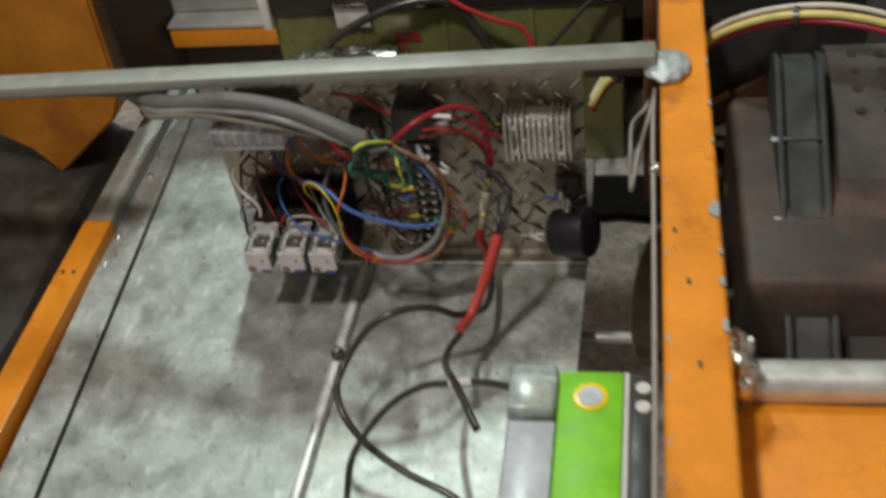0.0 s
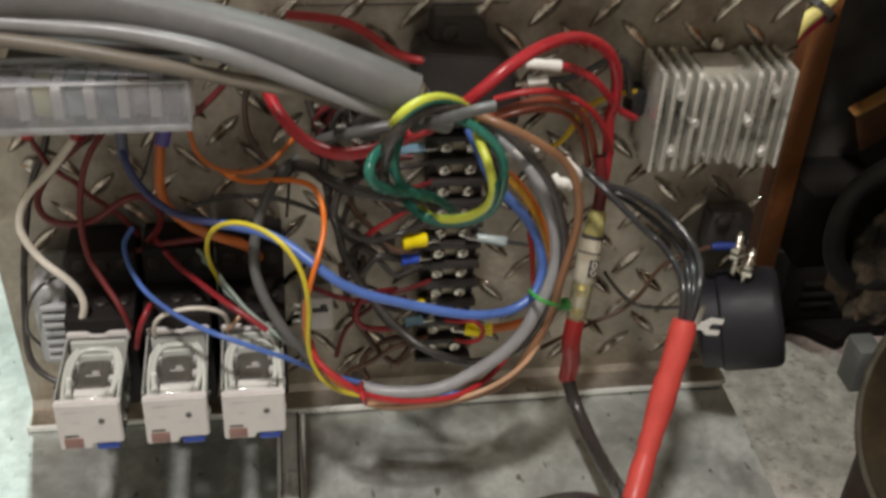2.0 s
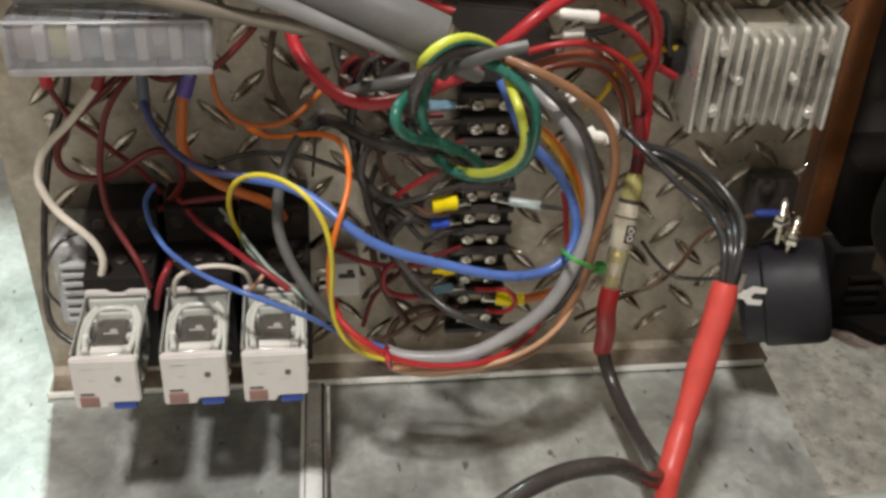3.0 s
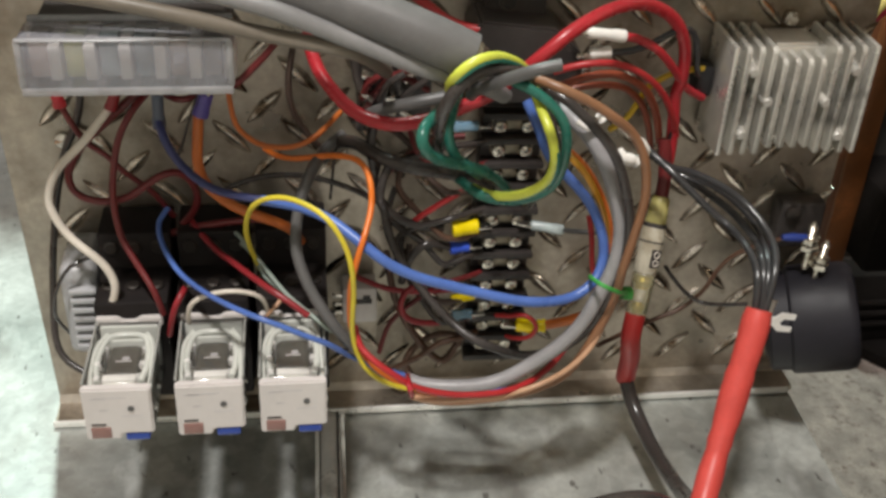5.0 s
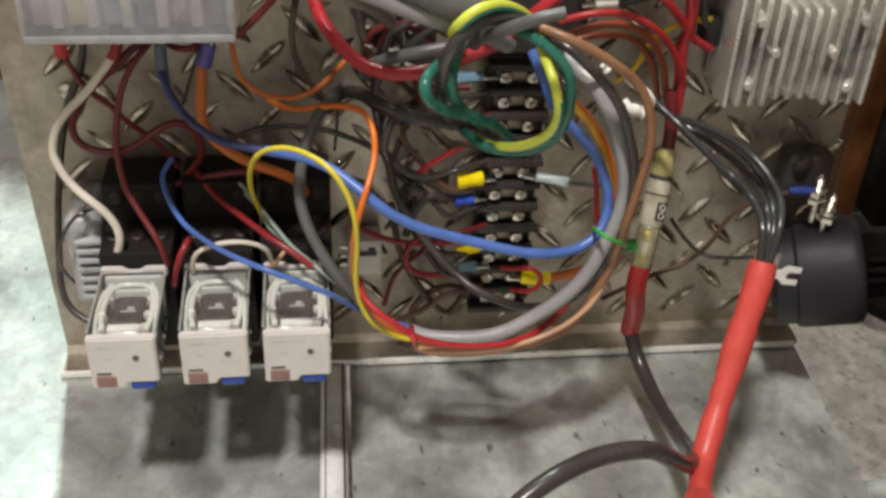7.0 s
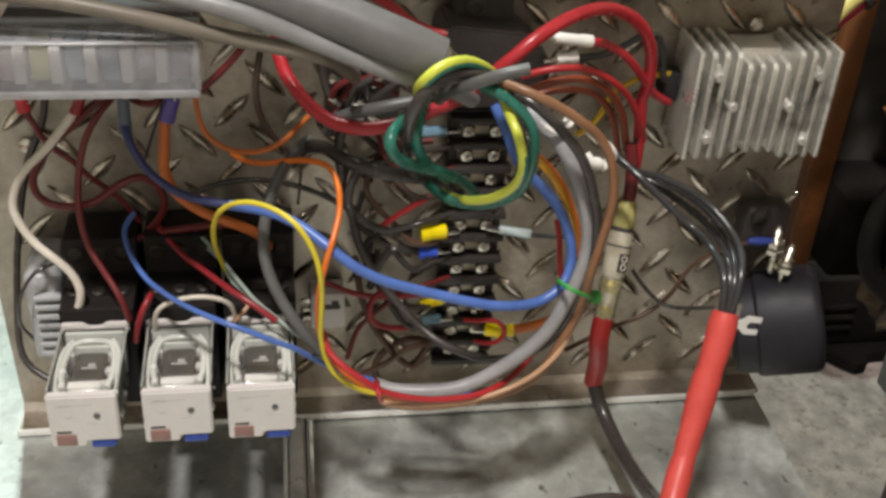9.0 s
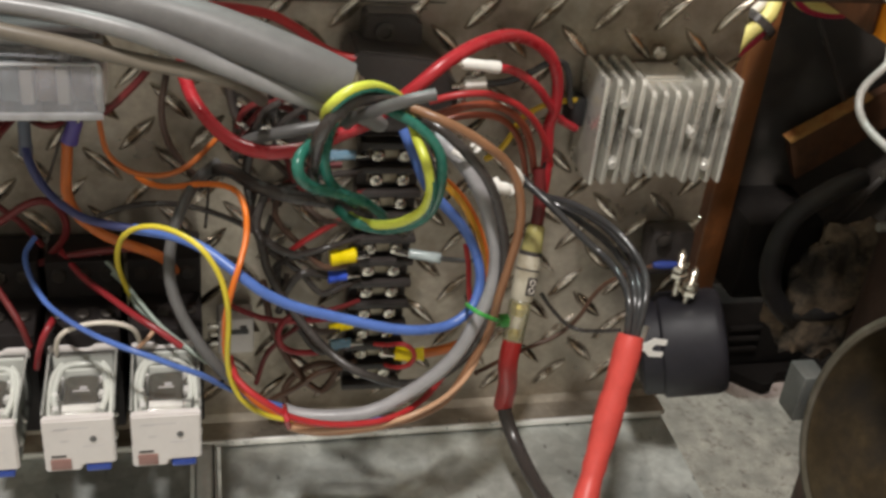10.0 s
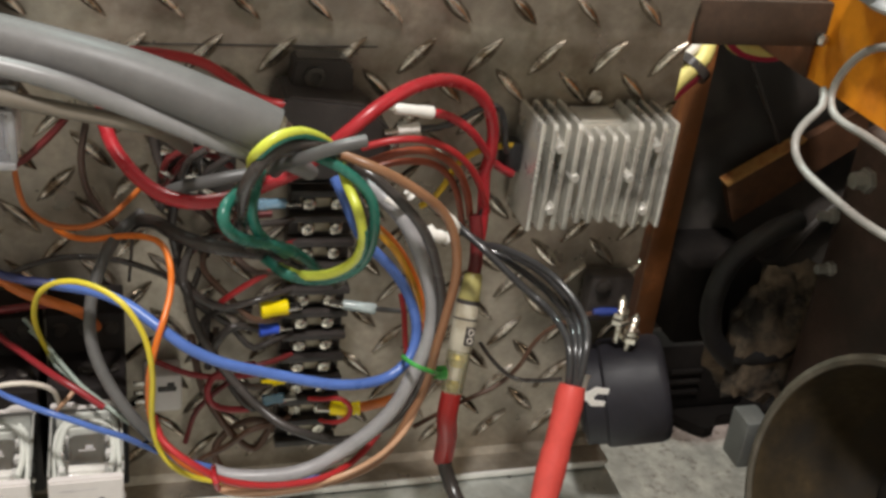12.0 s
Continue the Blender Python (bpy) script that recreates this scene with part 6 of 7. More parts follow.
wire("black_wire", W_BLACKG, 0.0009, "thin black wire over the tread plate",
     [(0.2460, -0.0160, 0.1566), (0.2453, -0.0180, 0.1508), (0.2450, -0.0180, 0.1415), (0.2446, -0.0180, 0.1321), (0.2431, -0.0180, 0.1248)])
wire("yellow_wire", W_MUSTARD, 0.0012, "short mustard yellow insulated wire",
     [(0.2576, -0.0100, 0.1585), (0.2512, -0.0140, 0.1600), (0.2450, -0.0160, 0.1605), (0.2385, -0.0170, 0.1581), (0.2335, -0.0160, 0.1536), (0.2310, -0.0150, 0.1467), (0.2273, -0.0140, 0.1397), (0.2234, -0.0100, 0.1337)])
wire("black_wire", W_BLACK, 0.0009, "black insulated wire beside the horn",
     [(0.2557, -0.0080, 0.0682), (0.2576, -0.0110, 0.0658), (0.2611, -0.0130, 0.0616), (0.2654, -0.0150, 0.0576), (0.2704, -0.0170, 0.0550), (0.2765, -0.0220, 0.0572), (0.2848, -0.0300, 0.0629)])
wire("brown_wire", W_DKBROWN, 0.001, "dark brown insulated wire on the plate",
     [(0.2967, -0.0260, 0.0920), (0.2914, -0.0220, 0.0875), (0.2863, -0.0180, 0.0821), (0.2812, -0.0150, 0.0764), (0.2767, -0.0130, 0.0679), (0.2743, -0.0120, 0.0598), (0.2694, -0.0120, 0.0527), (0.2624, -0.0130, 0.0480), (0.2532, -0.0140, 0.0447), (0.2443, -0.0180, 0.0442), (0.2353, -0.0240, 0.0450), (0.2236, -0.0320, 0.0461)])
wire("grey_green_wire", W_SAGE, 0.0008, "thin grey-green insulated wire",
     [(0.0752, -0.0160, 0.1008), (0.0815, -0.0240, 0.0996), (0.0872, -0.0340, 0.0979), (0.0934, -0.0440, 0.0946), (0.0993, -0.0520, 0.0913), (0.1066, -0.0609, 0.0896), (0.1147, -0.0669, 0.0853)])
wire("grey_green_wire", W_SAGE, 0.0008, "thin grey-green insulated wire",
     [(0.0744, -0.0160, 0.0983), (0.0825, -0.0240, 0.0958), (0.0880, -0.0320, 0.0940), (0.0911, -0.0400, 0.0915), (0.0964, -0.0460, 0.0896), (0.0969, -0.0480, 0.0873)])
wire("grey_wire", W_GREYD, 0.001, "grey insulated wire into the terminal strip",
     [(0.2063, -0.0180, 0.0939), (0.2115, -0.0240, 0.0967), (0.2159, -0.0320, 0.1013), (0.2172, -0.0470, 0.1144)])
wire("red_sleeved_cable", W_SLEEVE, 0.0046, "red heat-shrink sleeve over a cable",
     [(0.2580, -0.0930, 0.1075), (0.2563, -0.0960, 0.1019), (0.2538, -0.1000, 0.0955), (0.2510, -0.1040, 0.0878), (0.2472, -0.1100, 0.0781), (0.2434, -0.1160, 0.0696), (0.2387, -0.1240, 0.0606), (0.2339, -0.1330, 0.0542), (0.2275, -0.1500, 0.0560)], "cable")
wire("black_cable", W_BLACK, 0.003, "black cable curling over the floor sheet",
     [(0.2358, -0.0360, 0.0351), (0.2364, -0.0400, 0.0299), (0.2383, -0.0460, 0.0242), (0.2402, -0.0550, 0.0207), (0.2414, -0.0680, 0.0203), (0.2415, -0.0850, 0.0245), (0.2398, -0.1050, 0.0339), (0.2331, -0.1280, 0.0518), (0.2240, -0.1400, 0.0620), (0.2070, -0.1500, 0.0800), (0.1850, -0.1600, 0.0870), (0.1640, -0.1700, 0.0820), (0.1470, -0.1820, 0.0670), (0.1380, -0.1980, 0.0560), (0.1370, -0.2140, 0.0540), (0.1440, -0.2320, 0.0480), (0.1620, -0.2500, 0.0350), (0.1960, -0.2680, 0.0220), (0.2420, -0.2880, 0.0120), (0.2700, -0.3300, 0.0080)], "cable")
wire("dark_red_wire", W_DRED, 0.00146, "dark red insulated wire among the bundle",
     [(0.0360, -0.0200, 0.0860), (0.0450, -0.0180, 0.0930), (0.0580, -0.0180, 0.0980), (0.0780, -0.0200, 0.1030), (0.0950, -0.0200, 0.1030), (0.1040, -0.0160, 0.0930)])
wire("dark_red_wire", W_DRED, 0.00129, "dark red insulated wire behind the terminal strip",
     [(0.1380, -0.0100, 0.1170), (0.1460, -0.0120, 0.1250), (0.1570, -0.0120, 0.1320), (0.1670, -0.0120, 0.1330)])
wire("brown_wire", W_DKBROWN, 0.0015, "dark brown insulated wire on the plate",
     [(0.1720, -0.0120, 0.0370), (0.1620, -0.0120, 0.0400), (0.1520, -0.0120, 0.0350), (0.1470, -0.0120, 0.0250), (0.1500, -0.0120, 0.0170)])
wire("brown_wire", W_DKBROWN, 0.0015, "dark brown insulated wire on the plate",
     [(0.1380, -0.0120, 0.0820), (0.1430, -0.0120, 0.0560), (0.1550, -0.0140, 0.0340), (0.1630, -0.0140, 0.0270), (0.1700, -0.0120, 0.0370)])
wire("black_wire", W_BLACK, 0.0016, "black insulated wire over the tread plate",
     [(0.1600, -0.0160, 0.0950), (0.1510, -0.0160, 0.0960), (0.1400, -0.0160, 0.1020), (0.1330, -0.0140, 0.1140), (0.1350, -0.0120, 0.1250)])
wire("black_wire", W_BLACK, 0.0016, "black insulated wire over the tread plate",
     [(0.1640, -0.0160, 0.0860), (0.1530, -0.0180, 0.0890), (0.1470, -0.0180, 0.0820), (0.1440, -0.0160, 0.0700)])
wire("black_wire", W_BLACK, 0.0018, "black insulated wire over the tread plate",
     [(0.1330, -0.0160, 0.1200), (0.1310, -0.0200, 0.1340), (0.1330, -0.0220, 0.1470), (0.1370, -0.0220, 0.1560)])
wire("black_wire", W_BLACK, 0.0018, "black insulated wire over the tread plate",
     [(0.1250, -0.0160, 0.1680), (0.1270, -0.0180, 0.1580), (0.1300, -0.0200, 0.1500), (0.1270, -0.0200, 0.1410)])
wire("dark_red_wire", W_DRED, 0.0012, "dark red insulated wire among the bundle",
     [(0.1280, -0.0220, 0.1540), (0.1300, -0.0260, 0.1620), (0.1360, -0.0280, 0.1660), (0.1440, -0.0260, 0.1630), (0.1510, -0.0220, 0.1570)])
wire("dark_red_wire", W_DRED, 0.0012, "dark red insulated wire among the bundle",
     [(0.1290, -0.0200, 0.1490), (0.1340, -0.0240, 0.1590), (0.1420, -0.0280, 0.1670), (0.1500, -0.0260, 0.1660), (0.1570, -0.0220, 0.1600)])
wire("black_wire", W_BLACK, 0.0013, "black insulated wire over the tread plate",
     [(0.1340, -0.0260, 0.1550), (0.1370, -0.0300, 0.1640), (0.1420, -0.0300, 0.1670)])
wire("black_wire", W_BLACK, 0.0014, "black insulated wire over the tread plate",
     [(0.1400, -0.0260, 0.1540), (0.1450, -0.0300, 0.1610), (0.1520, -0.0300, 0.1660)])
wire("black_test_lead", W_BLACK, 0.0028, "black test lead lying in a loose curve",
     [(0.2275, -0.1500, 0.0500), (0.2225, -0.1700, 0.0560), (0.2235, -0.1950, 0.0680), (0.2320, -0.2250, 0.0900), (0.2440, -0.2580, 0.1180), (0.2560, -0.2850, 0.1280), (0.2680, -0.3100, 0.1300)], "cable")
wire("black_wire", W_BLACK, 0.0013, "black insulated wire on the terminal strip",
     [(0.1765, -0.0125, 0.1319), (0.1690, -0.0170, 0.1323), (0.1610, -0.0190, 0.1327), (0.1491, -0.0150, 0.1269), (0.1396, -0.0090, 0.1204), (0.1446, -0.0045, 0.1125)])
wire("dark_wire", W_DRED, 0.00112, "dark red insulated wire on the terminal strip",
     [(0.1765, -0.0125, 0.1218), (0.1690, -0.0170, 0.1222), (0.1610, -0.0190, 0.1227), (0.1490, -0.0150, 0.1279), (0.1460, -0.0090, 0.1359), (0.1363, -0.0045, 0.1456)])
wire("dark_wire", W_BROWNBLK, 0.0013, "black-brown insulated wire on the terminal strip",
     [(0.1765, -0.0125, 0.1116), (0.1690, -0.0170, 0.1120), (0.1610, -0.0190, 0.1128), (0.1523, -0.0150, 0.1189), (0.1468, -0.0090, 0.1282), (0.1320, -0.0045, 0.1396)])
wire("black_wire", W_BLACK, 0.0013, "black insulated wire on the terminal strip",
     [(0.1765, -0.0125, 0.1015), (0.1690, -0.0170, 0.1019), (0.1610, -0.0190, 0.1006), (0.1482, -0.0150, 0.0946), (0.1427, -0.0090, 0.0856), (0.1470, -0.0045, 0.0747)])
wire("dark_wire", W_DKBROWN, 0.0013, "dark brown insulated wire on the terminal strip",
     [(0.1765, -0.0125, 0.0914), (0.1690, -0.0170, 0.0918), (0.1610, -0.0190, 0.0921), (0.1520, -0.0150, 0.0998), (0.1425, -0.0090, 0.1107), (0.1475, -0.0045, 0.1240)])
wire("black_wire", W_BLACK, 0.0013, "black insulated wire on the terminal strip",
     [(0.1765, -0.0125, 0.0813), (0.1690, -0.0170, 0.0817), (0.1610, -0.0190, 0.0796), (0.1518, -0.0150, 0.0881), (0.1392, -0.0090, 0.0968), (0.1419, -0.0045, 0.1075)])
wire("dark_wire", W_DRED, 0.00112, "dark red insulated wire on the terminal strip",
     [(0.1765, -0.0125, 0.0712), (0.1690, -0.0170, 0.0716), (0.1610, -0.0190, 0.0709), (0.1494, -0.0150, 0.0593), (0.1403, -0.0090, 0.0441), (0.1363, -0.0045, 0.0255)])
wire("dark_wire", W_BROWNBLK, 0.0013, "black-brown insulated wire on the terminal strip",
     [(0.1765, -0.0125, 0.0610), (0.1690, -0.0170, 0.0614), (0.1610, -0.0190, 0.0614), (0.1492, -0.0150, 0.0661), (0.1472, -0.0090, 0.0726), (0.1481, -0.0045, 0.0806)])
wire("black_wire", W_BLACK, 0.0013, "black insulated wire on the terminal strip",
     [(0.1765, -0.0125, 0.0509), (0.1690, -0.0170, 0.0513), (0.1610, -0.0190, 0.0510), (0.1518, -0.0150, 0.0619), (0.1445, -0.0090, 0.0759), (0.1456, -0.0045, 0.0931)])
wire("dark_wire", W_DKBROWN, 0.0013, "dark brown insulated wire on the terminal strip",
     [(0.1765, -0.0125, 0.0408), (0.1690, -0.0170, 0.0412), (0.1610, -0.0190, 0.0408), (0.1524, -0.0150, 0.0305), (0.1408, -0.0090, 0.0172), (0.1482, -0.0045, 0.0009)])


# ---- battery and what lies round it ----
GREY_TOP = material("dusty_grey_lid", (0.34, 0.36, 0.37), 0.5, 0.0, vary=0.12, stain=(0.16, 0.16, 0.16), stain_scale=20)
LABEL_RED = plastic("faded_red_print", (0.30, 0.04, 0.03), 0.5)
LIME = plastic("lime_green_card", (0.22, 0.62, 0.02), 0.45)
SILVER_CARD = plastic("silver_card", (0.52, 0.54, 0.58), 0.3)
RUSTY = material("rusty_brown_paint", (0.085, 0.036, 0.016), 0.6, 0.0, vary=0.3, scale=25, stain=(0.03, 0.02, 0.015), stain_scale=20, bump=0.4)
TAN_DUST = material("tan_caked_dust", (0.23, 0.175, 0.12), 0.9, 0.0, vary=0.25, scale=40, stain=(0.03, 0.026, 0.022), stain_scale=32, stain_at=(0.44, 0.60), bump=0.9, bump_scale=120)


def battery():
    t = thing("battery", (0.187, 0.225, 0), "large olive-cased battery with black lid behind the panel", "battery")
    bm = bmesh.new()
    box(bm, 0.0210, 0.3540, 0.1420, 0.2600, 0.0002, 0.1800, 0.003, 3)
    part("case", bm, OLIVE, t, "olive green translucent case")
    for x in (0.105, 0.188, 0.271):
        part("cell_rib", boxed(x - 0.0020, x + 0.0020, 0.1405, 0.1424, 0.0050, 0.1780, 0.0007), OLIVE, t)
    bm = bmesh.new()
    box(bm, 0.0175, 0.3560, 0.1385, 0.2620, 0.1802, 0.2080, 0.003, 3)
    part("lid", bm, BLACK, t, "glossy black lid")
    part("lid_top", boxed(0.0480, 0.3300, 0.1560, 0.2600, 0.2082, 0.2140, 0.002), GREY_TOP, t, "dusty grey lid top")
    for k in range(6):
        x = 0.075 + 0.045 * k
        part("vent_cap", lathe(bmesh.new(), (x, 0.205, 0.2142), (x, 0.205, 0.2220), [(0, 0.013), (0.005, 0.013), (0.007, 0.010), (0.0078, 0.004)], 20), BLACK, t)
    bm = boxed(0.0850, 0.1180, 0.1372, 0.1384, 0.1660, 0.1920, 0.0004)
    part("clip_plate", bm, TIN, t, "bright metal clip plate")
    part("clip_fold", boxed(0.0850, 0.1180, 0.1340, 0.1384, 0.1885, 0.1925, 0.0008), CHROME, t)
    part("corner_clip", boxed(0.0130, 0.0230, 0.1335, 0.1500, 0.1680, 0.2070, 0.002), TIN, t, "bright corner clip")
    for x in (0.1700, 0.1960, 0.3420):
        s = part("terminal_bolt", lathe(bmesh.new(), (x, 0.1360, 0.1900), (x, 0.1330, 0.2070), [(0, 0.0060), (0.005, 0.0060), (0.0055, 0.0030), (0.016, 0.0030), (0.0172, 0.0020)], 14), CHROME, t, "bright terminal bolt")
        part("nut", lathe(bmesh.new(), (x, 0.1352, 0.1950), (x, 0.1345, 0.1990), [(0, 0.0050), (0.004, 0.0050)], 6), CHROME, s)
    for a, b, c, d in ((0.1380, 0.1640, 0.1455, 0.1560), (0.1400, 0.1500, 0.1350, 0.1440), (0.1560, 0.1760, 0.1290, 0.1330)):
        part("print_patch", boxed(a, b, 0.1412, 0.1421, c, d, 0.0002), LABEL_RED, t, "faded red print")


battery()


def solenoid():
    """Bright round canister lying before the battery."""
    t = thing("bright_canister", (0.10, 0.105, 0.10), "bright plated round canister before the battery", "canister")
    a, b = Vector((0.0480, 0.1030, 0.1280)), Vector((0.1560, 0.1030, 0.1280))
    part("shell", lathe(bmesh.new(), a, b, [(0, 0.020), (0.001, 0.030), (0.004, 0.033), (0.010, 0.034), (0.052, 0.034), (0.054, 0.0355), (0.060, 0.0355), (0.062, 0.034), (0.100, 0.033), (0.105, 0.028), (0.108, 0.018)], 48), CHROME, t)
    part("bracket", boxed(0.0800, 0.1240, 0.0850, 0.1380, 0.0002, 0.0960, 0.002), BARE, t, "plain steel bracket")


solenoid()


def lead(name, mat, r, label, pts):
    tagged(link_mesh(name, tube(bmesh.new(), pts, r, 12, 0.004), mat, smooth=True), label, "cable")


lead("battery_cable", W_BLACK, 0.0040, "black battery cable over the case", [(0.030, 0.128, 0.095), (0.045, 0.120, 0.125), (0.085, 0.118, 0.165), (0.130, 0.124, 0.188), (0.168, 0.130, 0.196), (0.200, 0.132, 0.192), (0.222, 0.128, 0.165), (0.236, 0.122, 0.130), (0.245, 0.115, 0.080)])
lead("battery_cable", W_BLACK, 0.0042, "black battery cable bent in an arch", [(0.078, 0.060, 0.110), (0.084, 0.062, 0.150), (0.100, 0.066, 0.176), (0.124, 0.068, 0.180), (0.146, 0.066, 0.165), (0.156, 0.060, 0.130)])
lead("red_battery_lead", W_RED2, 0.0024, "red lead bolted to the battery", [(0.196, 0.130, 0.199), (0.212, 0.126, 0.190), (0.240, 0.122, 0.178), (0.266, 0.120, 0.168), (0.272, 0.112, 0.150), (0.262, 0.100, 0.125)])
lead("black_battery_lead", W_BLACK, 0.0024, "black lead bolted to the battery", [(0.342, 0.131, 0.200), (0.325, 0.126, 0.190), (0.300, 0.118, 0.165), (0.276, 0.108, 0.142), (0.258, 0.098, 0.120), (0.245, 0.090, 0.090)])
lead("black_battery_lead", W_BLACK, 0.0030, "black lead looping before the battery", [(0.255, 0.095, 0.100), (0.268, 0.096, 0.128), (0.290, 0.098, 0.136), (0.308, 0.096, 0.124), (0.316, 0.090, 0.095)])

# ---- wiring harness under the rail ----
W_YELLOW2 = plastic("pale_yellow_pvc", (0.70, 0.60, 0.20), 0.4)
W_MAGENTA = plastic("crimson_harness_pvc", (0.42, 0.02, 0.06), 0.36)
for k, (mat, r, dy, dz, lb) in enumerate(((W_YELLOW2, 0.0032, 0.0, 0.0, "thick pale yellow wire in the harness"), (W_WHITE, 0.0022, 0.006, 0.004, "cream white wire in the harness"), (W_MAGENTA, 0.0028, 0.002, -0.0065, "crimson wire in the side harness"), (W_MAGENTA, 0.0024, 0.010, -0.004, "crimson wire in the side harness"), (W_YELLOW2, 0.0020, 0.012, -0.010, "thin pale yellow wire in the harness"))):
    s = 0.6 * math.sin(k * 2.1)
    lead("harness_wire", mat, r, lb, [(0.330, 0.024 + dy, 0.150 + dz), (0.340, 0.030 + dy, 0.166 + dz), (0.353, 0.032 + dy, 0.179 + dz), (0.3625, 0.047 + dy * 0.6, 0.1875 + dz * 0.6), (0.3750, 0.058 + dy * 0.4, 0.1850 + dz * 0.4), (0.3900, 0.063 + dy * 0.4, 0.1735 + dz * 0.4), (0.412, 0.064 + dy * 0.5, 0.1725 + dz * 0.5), (0.436, 0.058 + dy, 0.196 + dz), (0.480, 0.046 + dy, 0.218 + dz), (0.540, 0.030 + dy + 0.004 * s, 0.224 + dz), (0.640, -0.010 + dy, 0.205 + dz)])
tagged(link_mesh("harness_tie", lathe(bmesh.new(), (0.3490, 0.0350, 0.1720), (0.3512, 0.0356, 0.1744), [(0, 0.0085), (0.0038, 0.0085)], 20), W_BLACK, smooth=True), "black tie round the wiring harness", "cable tie")
tagged(link_mesh("harness_tie", lathe(bmesh.new(), (0.4930, 0.0450, 0.2170), (0.4970, 0.0440, 0.2175), [(0, 0.0100), (0.0040, 0.0100)], 20), W_BLACK, smooth=True), "black tie round the wiring harness", "cable tie")


# ---- grey wire clipped along the rail ----
W_PALE = plastic("pale_grey_pvc", (0.33, 0.315, 0.29), 0.32)
lead("grey_conduit", W_PALE, 0.0016, "pale grey wire clipped along the rail and looped back", [(0.3835, -0.44, 0.189), (0.3835, -0.34, 0.192), (0.3830, -0.24, 0.196), (0.3825, -0.17, 0.200), (0.3820, -0.130, 0.203), (0.3818, -0.100, 0.2065), (0.3820, -0.072, 0.2100), (0.3825, -0.0496, 0.2109), (0.3830, -0.0396, 0.2094), (0.3835, -0.0276, 0.2023), (0.3825, -0.0207, 0.1920), (0.3810, -0.0198, 0.1833), (0.3795, -0.0253, 0.1784), (0.3780, -0.0353, 0.1779), (0.3755, -0.0517, 0.1801), (0.3730, -0.0693, 0.1817), (0.3710, -0.0817, 0.1821), (0.3690, -0.0980, 0.1800), (0.3672, -0.1080, 0.1735), (0.3660, -0.1090, 0.1672), (0.3655, -0.1005, 0.1618), (0.3648, -0.0796, 0.1587), (0.3643, -0.0575, 0.1588), (0.3643, -0.0382, 0.1601), (0.3645, -0.0303, 0.1636), (0.3660, -0.0262, 0.1691), (0.3700, -0.0251, 0.1746), (0.3750, -0.0245, 0.1800), (0.3790, -0.0170, 0.1840)])
t_clip = thing("wire_clip", (0.3835, -0.130, 0.203), "small bright clip holding a wire on the rail", "clip")
part("band", lathe(bmesh.new(), (0.3822, -0.1330, 0.2030), (0.3822, -0.1270, 0.2032), [(0, 0.0030), (0.0005, 0.0034), (0.0055, 0.0034), (0.006, 0.0030)], 14), CHROME, t_clip)
part("tab", boxed(0.3835, 0.3868, -0.1335, -0.1265, 0.2000, 0.2080, 0.0006), CHROME, t_clip)


# ---- fan drum, housing and dark parts under the rail ----
def fan_drum():
    t = thing("fan_drum", (0.385, -0.101, 0.0), "dusty round fan drum with a dark hub", "fan drum")
    C = Vector((0.3835, -0.1029, 0.0490))
    n = Vector((-0.946, -0.129, 0.298)).normalized()
    R = 0.0545
    a = C + n * 0.002
    b = C - n * 0.050
    prof = [(0.0440, 0.006), (0.0440, 0.022), (0.0420, 0.034), (0.0330, 0.044), (0.0140, 0.0495), (0.0, 0.0525), (0.0, R), (0.0040, R + 0.0012), (0.0050, R), (0.0140, R - 0.0015), (0.0380, R - 0.004), (0.0480, R - 0.016), (0.0500, 0.016)]
    part("drum", lathe(bmesh.new(), a, b, prof, 64), DRUM_DUST, t)
    part("rim_band", lathe(bmesh.new(), a + n * 0.0006, b, [(0.0052, R + 0.0002), (0.0, R - 0.0016), (-0.0006, R + 0.0004), (0.0004, R + 0.0026), (0.0040, R + 0.0030), (0.0062, R + 0.0010)], 64, caps=False), RIM, t, "dusty light rim band")
    h = C - n * 0.0420
    part("hub", lathe(bmesh.new(), h, h + n * 0.014, [(0, 0.024), (0.003, 0.022), (0.006, 0.013), (0.012, 0.010), (0.014, 0.004)], 32), GREASE, t, "dark greasy hub")
    part("hub_screw", lathe(bmesh.new(), h + n * 0.0135, h + n * 0.0185, [(0, 0.0032), (0.0036, 0.0032), (0.005, 0.0016)], 12), CHROME, t, "bright hub screw")
    part("stand", boxed(0.410, 0.440, -0.125, -0.085, GROUND_Z - 0.002, 0.010, 0.003), GREASE, t, "black foot")
    part("lug", boxed(0.3690, 0.3805, -0.0440, -0.0300, 0.0180, 0.0420, 0.0012), LUG_STEEL, t, "grey steel lug")


LUG_STEEL = material("dull_grey_steel", (0.17, 0.175, 0.165), 0.45, 0.4, vary=0.15)
DRUM_DUST = material("oily_dust", (0.044, 0.031, 0.016), 0.9, 0.0, spec=0.15, vary=0.4, scale=26, stain=(0.022, 0.018, 0.014), stain_scale=17, stain_at=(0.46, 0.62), bump=0.4, bump_scale=110)
RIM = material("dusty_rim", (0.064, 0.053, 0.036), 0.6, 0.1, vary=0.2, scale=40, stain=(0.1, 0.085, 0.065), stain_scale=26)
fan_drum()


RUST_DUST = material("oily_rust_dust", (0.105, 0.066, 0.052), 0.6, 0.1, vary=0.35, scale=22, stain=(0.040, 0.032, 0.028), stain_scale=15, stain_at=(0.45, 0.65), bump=0.5, bump_scale=110)


